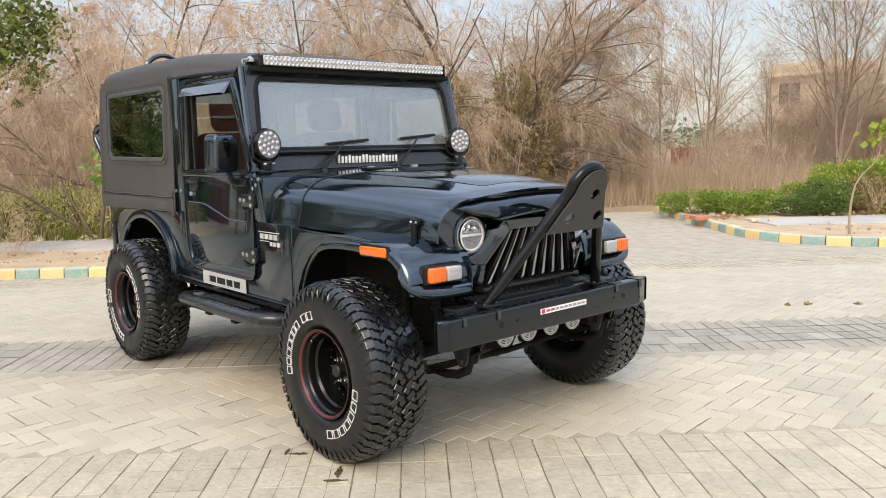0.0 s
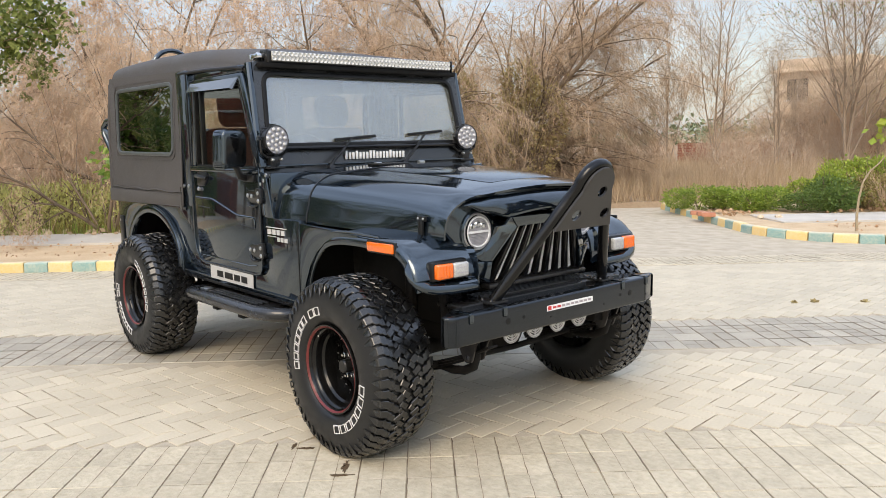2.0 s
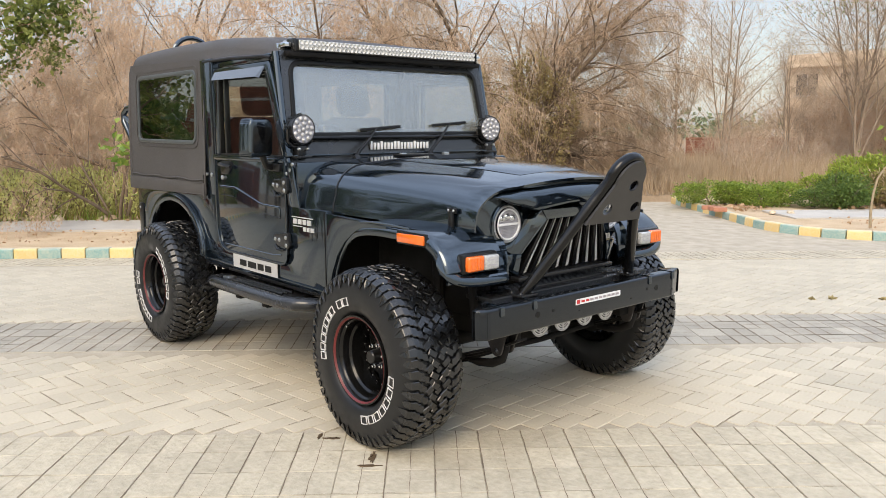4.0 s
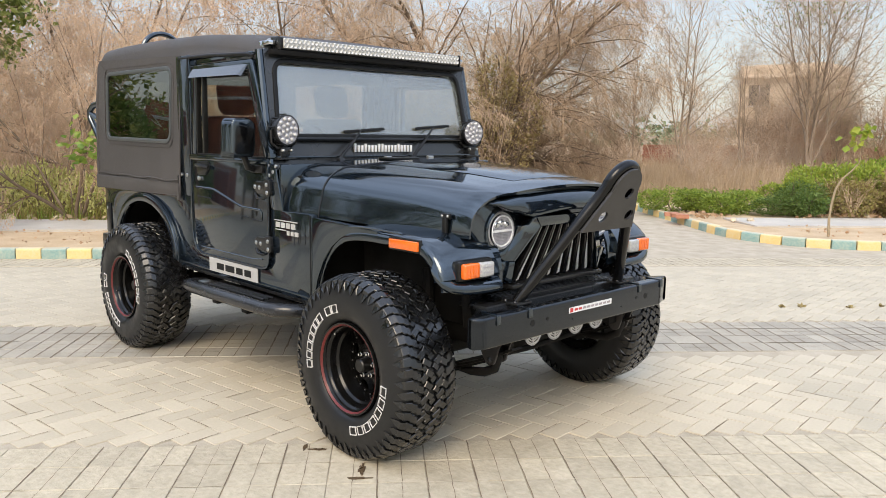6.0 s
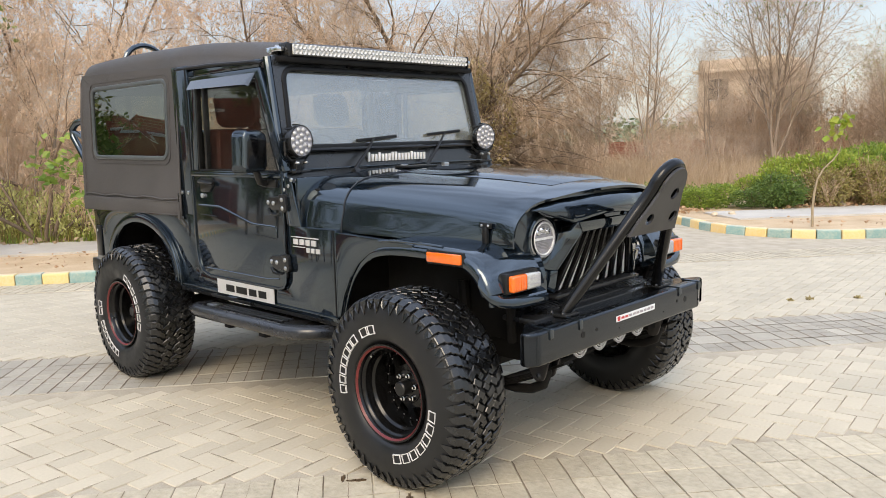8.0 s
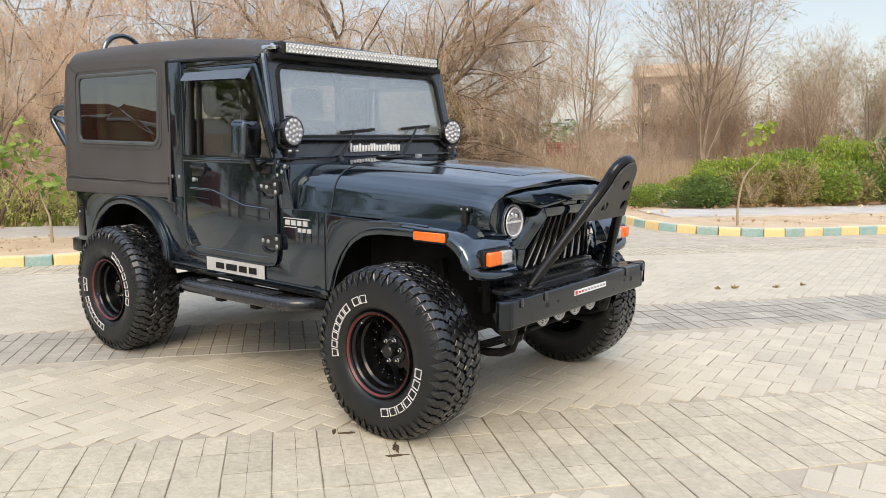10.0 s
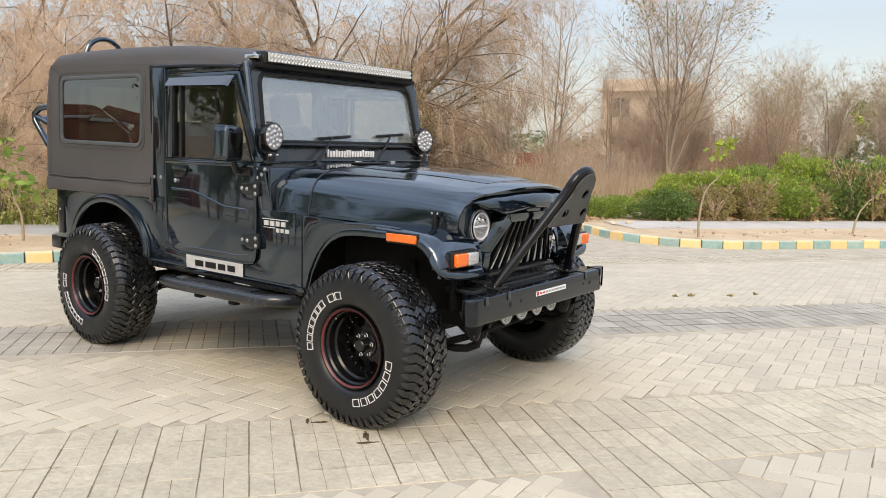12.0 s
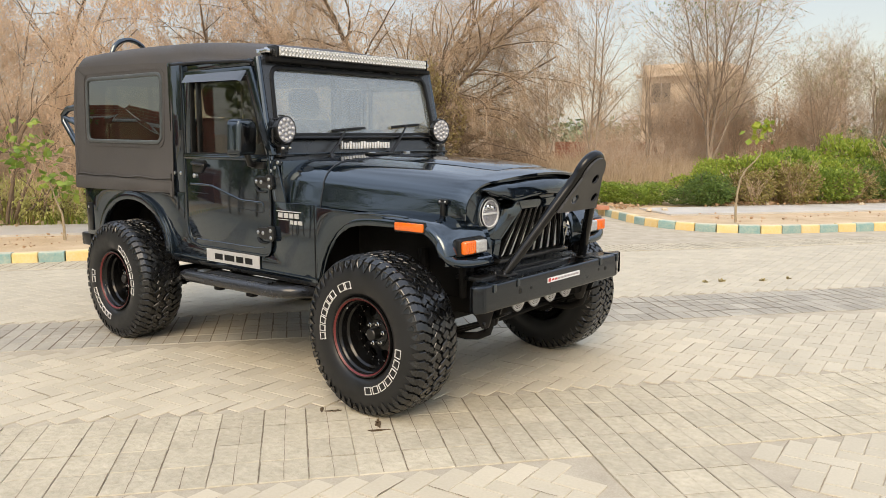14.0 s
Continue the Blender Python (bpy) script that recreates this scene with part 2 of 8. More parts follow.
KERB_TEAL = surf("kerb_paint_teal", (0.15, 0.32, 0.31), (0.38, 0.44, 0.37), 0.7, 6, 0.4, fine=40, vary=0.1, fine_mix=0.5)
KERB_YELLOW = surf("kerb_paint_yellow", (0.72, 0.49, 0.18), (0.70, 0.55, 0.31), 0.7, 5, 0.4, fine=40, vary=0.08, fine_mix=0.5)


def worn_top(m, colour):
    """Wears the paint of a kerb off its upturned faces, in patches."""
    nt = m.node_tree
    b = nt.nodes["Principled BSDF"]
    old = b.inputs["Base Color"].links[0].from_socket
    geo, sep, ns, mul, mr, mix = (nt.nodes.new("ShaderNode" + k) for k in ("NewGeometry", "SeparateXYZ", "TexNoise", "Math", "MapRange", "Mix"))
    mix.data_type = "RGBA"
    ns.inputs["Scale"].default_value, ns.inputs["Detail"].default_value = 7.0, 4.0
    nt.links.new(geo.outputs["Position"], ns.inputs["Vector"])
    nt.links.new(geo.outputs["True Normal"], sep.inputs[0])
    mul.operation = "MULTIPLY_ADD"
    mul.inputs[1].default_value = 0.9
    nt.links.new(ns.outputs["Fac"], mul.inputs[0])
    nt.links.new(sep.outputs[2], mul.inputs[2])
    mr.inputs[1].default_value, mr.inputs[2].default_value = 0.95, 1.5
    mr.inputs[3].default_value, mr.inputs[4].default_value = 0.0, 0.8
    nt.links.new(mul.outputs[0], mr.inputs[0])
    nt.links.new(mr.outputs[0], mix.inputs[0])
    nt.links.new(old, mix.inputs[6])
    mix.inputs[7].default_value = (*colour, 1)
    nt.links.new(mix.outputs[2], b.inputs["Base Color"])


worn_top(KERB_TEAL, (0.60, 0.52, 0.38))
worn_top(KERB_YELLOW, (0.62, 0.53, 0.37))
BRICK = surf("red_brick", (0.38, 0.15, 0.09), (0.50, 0.24, 0.15), 0.85, 6, 0.4, fine=40, vary=0.15)
BRICK_WALL = surf("brick_masonry", (0.26, 0.085, 0.05), (0.38, 0.15, 0.1), 0.9, 1.5, 0.3, fine=30, vary=0.2, island=True)
STONE = surf("pale_stone", (0.46, 0.37, 0.26), (0.62, 0.51, 0.37), 0.85, 12, 0.4)
BARK = surf("grey_brown_bark", (0.11, 0.077, 0.053), (0.25, 0.18, 0.123), 0.9, 5, 0.5, fine=40, stretch=(1, 1, 0.3))
TWIG = surf("dry_twig", (0.40, 0.275, 0.18), (0.63, 0.465, 0.325), 0.9, 1.5, 0.0, fine=20)
TWIG_DARK = surf("brown_twig", (0.28, 0.19, 0.122), (0.51, 0.37, 0.25), 0.9, 1.5, 0.0, fine=20)
LAMP_GREY = surf("lamp_reflector_grey", (0.30, 0.29, 0.31), (0.38, 0.37, 0.39), 0.25, 40, 0.0)
TWIG_FAR = surf("pale_dry_twig", (0.37, 0.275, 0.195), (0.56, 0.43, 0.315), 0.9, 1.0, 0.0, fine=20)
BARK_PALE = surf("pale_smooth_bark", (0.20, 0.148, 0.105), (0.35, 0.27, 0.20), 0.9, 5, 0.3, fine=40, stretch=(1, 1, 0.3))
SAPLING_BARK = surf("sapling_bark", (0.26, 0.2, 0.12), (0.38, 0.3, 0.2), 0.85, 20, 0.3)
DRY_LEAF = leafy("dry_russet_leaf", (0.37, 0.215, 0.115), (0.52, 0.35, 0.21), 0.2)
POD_LEAF = leafy("dry_seed_pod", (0.48, 0.305, 0.19), (0.68, 0.48, 0.33), 0.25)
DRY_YELLOW = leafy("dry_yellow_leaf", (0.26, 0.2, 0.09), (0.44, 0.36, 0.17), 0.25)
DRY_GRASS = leafy("dry_grass", (0.32, 0.225, 0.135), (0.50, 0.375, 0.25), 0.2, 0.8)
GREEN_LEAF = leafy("hedge_leaf", (0.11, 0.19, 0.03), (0.37, 0.45, 0.08), 0.35)
GREEN_DARK = leafy("hedge_leaf_dark", (0.06, 0.115, 0.025), (0.18, 0.26, 0.06), 0.3)
OLIVE_LEAF = leafy("hedge_leaf_olive", (0.20, 0.13, 0.055), (0.36, 0.32, 0.10), 0.3)
BRIGHT_LEAF = leafy("hedge_shoot_leaf", (0.20, 0.30, 0.04), (0.42, 0.46, 0.08), 0.4)
# leaf colour greyed to stand in for the haze of distance
FAR_GREEN = leafy("far_green", (0.13, 0.17, 0.09), (0.24, 0.28, 0.15), 0.2)
LIME_LEAF = leafy("lime_leaf", (0.2, 0.32, 0.04), (0.42, 0.42, 0.06), 0.4)
TREE_LEAF = leafy("tree_leaf", (0.09, 0.13, 0.03), (0.28, 0.31, 0.08), 0.35)
PLASTER = surf("cream_plaster", (0.66, 0.50, 0.35), (0.76, 0.61, 0.46), 0.9, 1.0, 0.1)
PLASTER_GREY = surf("grey_plaster", (0.42, 0.43, 0.44), (0.5, 0.51, 0.52), 0.9, 1.0, 0.1)
PLASTER_WHITE = surf("white_plaster", (0.62, 0.6, 0.57), (0.72, 0.7, 0.67), 0.9, 1.0, 0.1)
DARK_WINDOW = surf("dark_window", (0.03, 0.035, 0.04), (0.05, 0.055, 0.06), 0.15, 2, 0.0)

# ---- mesh helpers ----
def obj(name, me, material, parent=None, label="", smooth=None):
    if material is not None and not me.materials:
        me.materials.append(material)
    ob = new(name, me)
    if parent is not None:
        ob.parent = parent
    if label:
        tagged(ob, label)
    return ob


def mesh_of(name, verts, faces, smooth=False, angle=None):
    me = bpy.data.meshes.new(name)
    me.from_pydata([tuple(v) for v in verts], [], faces)
    if smooth:
        me.polygons.foreach_set("use_smooth", [True] * len(me.polygons))
        if angle is not None:
            me.set_sharp_from_angle(angle=radians(angle))
    me.update()
    return me


def fixed(verts, faces):
    """A bmesh with outward normals from raw lists."""
    bm = bmesh.new()
    vs = [bm.verts.new(v) for v in verts]
    for f in faces:
        try:
            bm.faces.new([vs[i] for i in f])
        except ValueError:
            pass
    bmesh.ops.recalc_face_normals(bm, faces=bm.faces)
    return bm


def soften(me, smooth):
    """Smooth shading that leaves broad flat faces truly flat."""
    areas = sorted(p.area for p in me.polygons)
    broad = 14 * areas[len(areas) // 2] if areas else 0
    for p in me.polygons:
        p.use_smooth = p.area < broad and len(p.vertices) < 7
    me.set_sharp_from_angle(angle=radians(smooth))


def part(name, bm, material, parent, label="", smooth=35):
    """Links a bmesh as one mesh object under a thing or a part."""
    me = bpy.data.meshes.new(name)
    bm.to_mesh(me)
    bm.free()
    if smooth:
        soften(me, smooth)
    return obj(name, me, material, parent, label)


def join(*bms):
    out = bmesh.new()
    for b in bms:
        me = bpy.data.meshes.new("tmp")
        b.to_mesh(me)
        b.free()
        out.from_mesh(me)
        bpy.data.meshes.remove(me)
    return out


def moved(bm, m):
    bmesh.ops.transform(bm, matrix=m, verts=bm.verts)
    return bm


def rbox(x0, x1, y0, y1, z0, z1, bev=0.005, seg=2):
    bm = bmesh.new()
    bmesh.ops.create_cube(bm, size=1)
    for v in bm.verts:
        v.co = Vector(((x0 + x1) / 2 + v.co.x * (x1 - x0), (y0 + y1) / 2 + v.co.y * (y1 - y0), (z0 + z1) / 2 + v.co.z * (z1 - z0)))
    if bev:
        bmesh.ops.bevel(bm, geom=bm.edges[:], offset=bev, segments=seg, affect="EDGES", profile=0.5)
    return bm


def prism(pts, a, b, axis="y", bev=0.0, seg=2):
    """A flat outline given in two coordinates, pushed through from a to b along the third axis."""
    def at(p, d):
        return {"y": (p[0], d, p[1]), "x": (d, p[0], p[1]), "z": (p[0], p[1], d)}[axis]
    n = len(pts)
    verts = [at(p, a) for p in pts] + [at(p, b) for p in pts]
    faces = [tuple(range(n)), tuple(range(2 * n - 1, n - 1, -1))] + [(i, (i + 1) % n, n + (i + 1) % n, n + i) for i in range(n)]
    bm = fixed(verts, faces)
    if bev:
        bmesh.ops.bevel(bm, geom=bm.edges[:], offset=bev, segments=seg, affect="EDGES", profile=0.5)
    return bm


def round_poly(pts, r, seg=5):
    """The outline with its corners rounded; r is one radius or one for each corner."""
    out, n = [], len(pts)
    for i, p in enumerate(pts):
        rad = r[i] if isinstance(r, (list, tuple)) else r
        if rad <= 0:
            out.append(tuple(p))
            continue
        p, a, c = Vector(p), Vector(pts[i - 1]), Vector(pts[(i + 1) % n])
        u, w = (a - p).normalized(), (c - p).normalized()
        k = min(rad, (a - p).length * 0.49, (c - p).length * 0.49)
        s, e = p + u * k, p + w * k
        for j in range(seg + 1):
            f = j / seg
            out.append(tuple((1 - f) ** 2 * s + 2 * f * (1 - f) * p + f * f * e))
    return out


def tube(path, r, sides=10, closed=False, cap=True):
    """A round bar along a path; r is one radius or one for each point."""
    pts = [Vector(p) for p in path]
    n = len(pts)
    verts, faces = [], []
    up = None
    for i, p in enumerate(pts):
        if closed:
            d = (pts[(i + 1) % n] - pts[i - 1]).normalized()
        else:
            d = (pts[min(i + 1, n - 1)] - pts[max(i - 1, 0)]).normalized()
        if up is None:
            up = d.orthogonal().normalized()
        up = (up - d * up.dot(d)).normalized()
        side = d.cross(up)
        rad = r[i] if isinstance(r, (list, tuple)) else r
        for k in range(sides):
            a = 2 * math.pi * k / sides
            verts.append(p + (up * math.cos(a) + side * math.sin(a)) * rad)
    for i in range(n if closed else n - 1):
        for k in range(sides):
            a, b = i * sides, ((i + 1) % n) * sides
            faces.append((a + k, a + (k + 1) % sides, b + (k + 1) % sides, b + k))
    if cap and not closed:
        faces += [tuple(range(sides))[::-1], tuple(range((n - 1) * sides, n * sides))]
    return fixed(verts, faces)


def lathe(profile, seg=48, axis="y", closed=False):
    """A turned form: profile of (radius, position along the axis)."""
    verts, faces = [], []
    n = len(profile)
    for k in range(seg):
        a = 2 * math.pi * k / seg
        c, s = math.cos(a), math.sin(a)
        for r, h in profile:
            verts.append({"y": (r * c, h, r * s), "x": (h, r * c, r * s), "z": (r * c, r * s, h)}[axis])
    for k in range(seg):
        for i in range(n if closed else n - 1):
            a, b = k * n + i, k * n + (i + 1) % n
            c, d = ((k + 1) % seg) * n + (i + 1) % n, ((k + 1) % seg) * n + i
            faces.append((a, b, c, d))
    bm = fixed(verts, faces)
    bmesh.ops.remove_doubles(bm, verts=bm.verts, dist=1e-5)
    bmesh.ops.recalc_face_normals(bm, faces=bm.faces)
    return bm


def ribbon(pts, w, to3d, t0, t1, closed=False, bev=0.0):
    """A flat strip of width w along an outline, between the depths t0 and t1; to3d places (u, v, depth)."""
    P = [Vector(p) for p in pts]
    n = len(P)
    L, R = [], []
    for i in range(n):
        a = P[i - 1] if (closed or i > 0) else P[i] - (P[1] - P[0])
        c = P[(i + 1) % n] if (closed or i < n - 1) else P[i] + (P[i] - P[i - 1])
        d1, d2 = (P[i] - a), (c - P[i])
        d1, d2 = (d1.normalized() if d1.length else d2.normalized()), (d2.normalized() if d2.length else d1.normalized())
        n1, n2 = Vector((-d1.y, d1.x)), Vector((-d2.y, d2.x))
        m = (n1 + n2)
        m = m.normalized() if m.length > 1e-6 else n1
        k = min(1.6, 1 / max(0.4, m.dot(n1)))
        L.append(P[i] + m * w / 2 * k)
        R.append(P[i] - m * w / 2 * k)
    verts = [to3d(p.x, p.y, t) for t in (t0, t1) for side in (L, R) for p in side]
    faces = []
    for i in range(n if closed else n - 1):
        j = (i + 1) % n
        faces += [(i, j, n + j, n + i), (2 * n + i, 3 * n + i, 3 * n + j, 2 * n + j), (i, 2 * n + i, 2 * n + j, j), (n + i, n + j, 3 * n + j, 3 * n + i)]
    if not closed:
        faces += [(0, n, 3 * n, 2 * n), (n - 1, 2 * n - 1 + 0, 4 * n - 1, 3 * n - 1)]
    bm = fixed(verts, faces)
    if bev:
        sharp = [e for e in bm.edges if len(e.link_faces) == 2 and e.calc_face_angle(0) > 0.9]
        bmesh.ops.bevel(bm, geom=sharp, offset=bev, segments=2, affect="EDGES", profile=0.5)
    return bm


def ring_plate(outer, inner, to3d, t0, t1):
    """A plate between two outlines with the same number of points, with its opening going through."""
    n = len(outer)
    verts = [to3d(p[0], p[1], t) for t in (t0, t1) for o in (outer, inner) for p in o]
    faces = []
    for i in range(n):
        j = (i + 1) % n
        faces += [(i, j, n + j, n + i), (2 * n + i, 3 * n + i, 3 * n + j, 2 * n + j), (i, 2 * n + i, 2 * n + j, j), (n + i, n + j, 3 * n + j, 3 * n + i)]
    return fixed(verts, faces)


def bolt(p, direction, r=0.008, h=0.006):
    """A domed bolt head at p."""
    bm = lathe([(0, h), (r * 0.6, h * 0.85), (r, h * 0.3), (r, -h)], 10, "z")
    return moved(bm, Matrix.Translation(p) @ Vector(direction).to_track_quat("Z", "Y").to_matrix().to_4x4())


def empty(name, label, category, group="", kind="", at=(0, 0, 0)):
    ob = new(name)
    ob.location = at
    ob.empty_display_size = 0.1
    return tagged(ob, label, category, group, kind)

# ---- the road's own directions: s runs along the road, n across it, away from the camera ----
RD, RN = Vector((0.634, 0.773)), Vector((-0.773, 0.634))


def sn(s, n, z=0.0):
    p = RD * s + RN * n
    return (p.x, p.y, z)


def fall(n):
    """The road falls gently from its crown to the gutter."""
    return -0.17 * min(1, max(0, (n - 1.0) / 4.0)) if n > 0 else 0.0

# ---- ground, road bed, verges, footpaths ----
def sheet(name, ss, ns, zf, material, label, kind="structure", under=None):
    """A grid over the road's directions with a height for each point; under: depth of the slab."""
    verts = [sn(s, n, zf(s, n)) for n in ns for s in ss]
    w = len(ss)
    faces = [(j * w + i, j * w + i + 1, (j + 1) * w + i + 1, (j + 1) * w + i) for j in range(len(ns) - 1) for i in range(w - 1)]
    if under:
        k = len(verts)
        rim = [i for i in range(w)] + [(j + 1) * w - 1 for j in range(1, len(ns))] + [(len(ns) - 1) * w + i for i in range(w - 2, -1, -1)] + [j * w for j in range(len(ns) - 2, 0, -1)]
        verts += [(verts[i][0], verts[i][1], verts[i][2] - under) for i in rim]
        m = len(rim)
        faces += [(rim[i], k + i, k + (i + 1) % m, rim[(i + 1) % m]) for i in range(m)]
    me = mesh_of(name, verts, faces, True, 40)
    return tagged(obj(name, me, material), label, name.split("_")[0], "", kind)


def rough_ground(s, n, amp=0.02, f=0.9):
    return amp * noise.noise((s * f, n * f, 3.1)) + amp * 0.5 * noise.noise((s * f * 3, n * f * 3, 7.7))


_far = [-3000, -900, -300, -120, -70, -50]
_ss = _far + [-41, -40] + list(range(-38, 40, 2)) + [40, 41] + [-v for v in reversed(_far)]
_ns = _far + [-30, -20, -12.6, -12.4] + list(range(-12, 12, 3)) + [12.05, 12.4, 13, 14, 16, 18, 20, 23, 26, 30, 35, 40] + [-v for v in reversed(_far)]


def earth_z(s, n):
    inside = -40.5 < s < 40.5 and -12.5 < n < 12.2
    if inside:
        return -0.42
    far = min(1, max(0, (max(abs(s), abs(n)) - 60) / 200))
    return -0.07 + (1 - far) * rough_ground(s, n, 0.05, 0.25)


sheet("ground", _ss, _ns, earth_z, EARTH, "dry brown earth with scrub reaching the horizon")

pavement = sheet("pavement", [-40 + 2 * i for i in range(41)], [-12.5, -6, -3, 0, 1, 2, 3, 4, 5, 6, 8, 10, 12.3],
                 lambda s, n: fall(n) - 0.0055, MORTAR, "cream block paving with grey stone bands and sandy joints", under=0.3)

KERB_TOP = -0.04
LEFT_N, RIGHT_N, SIDE_L, SIDE_R = 5.12, 5.85, -1.6, 5.72


def kerb_path(straight_from, straight_to, corner, rad, end):
    """Points along a kerb line in (s, n): the road's edge, a rounded corner and the side street."""
    pts = []
    sgn = 1 if straight_from > straight_to else -1
    pts.append((straight_from, corner[1]))
    c = (corner[0] + sgn * rad, corner[1] + rad)
    for i in range(13):
        a = math.pi / 2 * i / 12
        pts.append((c[0] - sgn * rad * math.sin(a), c[1] - rad * math.cos(a)))
    pts.append((corner[0], end))
    return pts


LEFT_KERB = kerb_path(-38, SIDE_L, (SIDE_L, LEFT_N), 1.8, 12.0)
RIGHT_KERB = kerb_path(38, SIDE_R, (SIDE_R, RIGHT_N), 1.8, 12.0)


def verge(name, path, out_s, label):
    """The raised sandy strip behind a kerb, as one uneven slab."""
    ns = [path[0][1] + 0.10 + 0.2 * i for i in range(11)] + [path[0][1] + 2.6, 9.6, 10.5, 11.3, 12.6, 13.2]
    sgn = -1 if out_s < 0 else 1
    edge = path[1:14]
    rows = []
    for n in ns:
        # inner end of the row follows the rounded corner
        s_in = path[-1][0]
        for (s0, n0), (s1, n1) in zip(edge, edge[1:]):
            if min(n0, n1) <= n <= max(n0, n1):
                s_in = s0 + (s1 - s0) * (n - n0) / (n1 - n0)
        if n < edge[0][1]:
            s_in = edge[0][0]
        s_in += sgn * 0.10
        rows.append([s_in + (out_s - s_in) * (i / 60) ** 1.6 for i in range(61)])
    verts = [sn(s, n, KERB_TOP - 0.025 + rough_ground(s, n, 0.022, 1.1)) for n, r in zip(ns, rows) for s in r]
    w = 61
    faces = [(j * w + i, j * w + i + 1, (j + 1) * w + i + 1, (j + 1) * w + i) for j in range(len(ns) - 1) for i in range(w - 1)]
    k = len(verts)
    rim = list(range(w)) + [(j + 1) * w - 1 for j in range(1, len(ns))] + [(len(ns) - 1) * w + i for i in range(w - 2, -1, -1)] + [j * w for j in range(len(ns) - 2, 0, -1)]
    verts += [(*verts[i][:2], -0.3) for i in rim]
    faces += [(rim[i], k + i, k + (i + 1) % len(rim), rim[(i + 1) % len(rim)]) for i in range(len(rim))]
    bm = fixed(verts, faces)
    ob = part(name, bm, SAND, None)
    return tagged(ob, label, "verge", "", "structure")


verge("verge_left", LEFT_KERB, -40, "sandy roadside verge behind a painted kerb")
verge("verge_right", RIGHT_KERB, 40, "sandy roadside verge with dry soil and litter")

for _name, _n0, _s0, _s1 in (("footpath_left", 6.95, -38, -3.2), ("footpath_right", 7.68, 6.4, 38)):
    sheet(_name, [_s0 + (_s1 - _s0) * i / 40 for i in range(41)], [_n0, _n0 + 0.45, _n0 + 0.9, _n0 + 1.32],
          lambda s, n: KERB_TOP + 0.003 + rough_ground(s, n, 0.006, 0.7), FOOTPATH, "pale concrete footpath dusted with sand", under=0.2)


def kerb_stones(name, path, label, offset, length):
    """Kerb stones one after another along the path, painted by turns."""
    kerb = empty(name, label, "kerb", kind="structure")
    outline = round_poly([(-0.075, -0.30), (0.085, -0.30), (0.075, 0.0), (-0.06, 0.0)], [0, 0, 0.025, 0.03], 3)
    meshes = {}
    # walk the path by arc length
    pts = [Vector(p) for p in path]
    cum = [0.0]
    for a, b in zip(pts, pts[1:]):
        cum.append(cum[-1] + (b - a).length)

    def at(d):
        for i in range(len(pts) - 1):
            if d <= cum[i + 1]:
                return pts[i] + (pts[i + 1] - pts[i]) * ((d - cum[i]) / (cum[i + 1] - cum[i]))
        return pts[-1]
    keep_from = max(0, cum[1] - 17)
    k, d = 0, keep_from
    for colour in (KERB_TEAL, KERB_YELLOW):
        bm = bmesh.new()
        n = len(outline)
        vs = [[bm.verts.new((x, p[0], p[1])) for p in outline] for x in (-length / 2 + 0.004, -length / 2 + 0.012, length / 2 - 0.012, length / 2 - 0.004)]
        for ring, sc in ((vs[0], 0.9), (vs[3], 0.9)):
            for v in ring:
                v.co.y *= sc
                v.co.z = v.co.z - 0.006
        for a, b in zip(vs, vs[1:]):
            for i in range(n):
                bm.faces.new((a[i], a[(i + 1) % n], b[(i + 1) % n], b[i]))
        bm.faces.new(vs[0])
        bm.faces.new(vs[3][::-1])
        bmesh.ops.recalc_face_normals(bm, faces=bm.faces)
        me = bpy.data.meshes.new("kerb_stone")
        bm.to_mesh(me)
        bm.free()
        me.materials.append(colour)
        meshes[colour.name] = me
    rnd = random.Random(5)
    while d + length < cum[-1]:
        a, b = at(d), at(d + length)
        mid, dirv = (a + b) / 2, (b - a)
        p = RD * mid.x + RN * mid.y
        w = RD * dirv.x + RN * dirv.y
        colour = KERB_TEAL if (k + offset) % 2 else KERB_YELLOW
        ob = new("kerb_stone", meshes[colour.name])
        ob.parent = kerb
        turn = math.degrees(math.atan2(w.y, w.x)) + (180 if path[0][0] > 0 else 0)
        ob.matrix_basis = pose(p.x, p.y, KERB_TOP + rnd.uniform(-0.008, 0.008), rnd.uniform(-1, 1), rnd.uniform(-0.6, 0.6), turn + rnd.uniform(-1, 1))
        d += length
        k += 1
    return kerb


kerb_stones("kerb_left", LEFT_KERB, "worn kerb of stones painted teal and yellow by turns", 1, 0.3034)
kerb_stones("kerb_right", RIGHT_KERB, "worn kerb curving round the corner, painted teal and yellow", 0, 0.33)

# ---- the off-road vehicle: x forward, y to its left, standing on its four tyres ----
car = empty("off_road_vehicle", "black lifted off-road vehicle with canvas top and oversized mud tyres", "vehicle")
AXLE, HUB_Z, TYRE_R, TYRE_W, RIM_Y = 1.215, 0.402, 0.412, 0.286, 0.955


def side(sgn):
    """Places (x, z, depth out from the centre line) on the right (-1) or left (+1)."""
    return lambda u, v, t: (u, sgn * t, v)


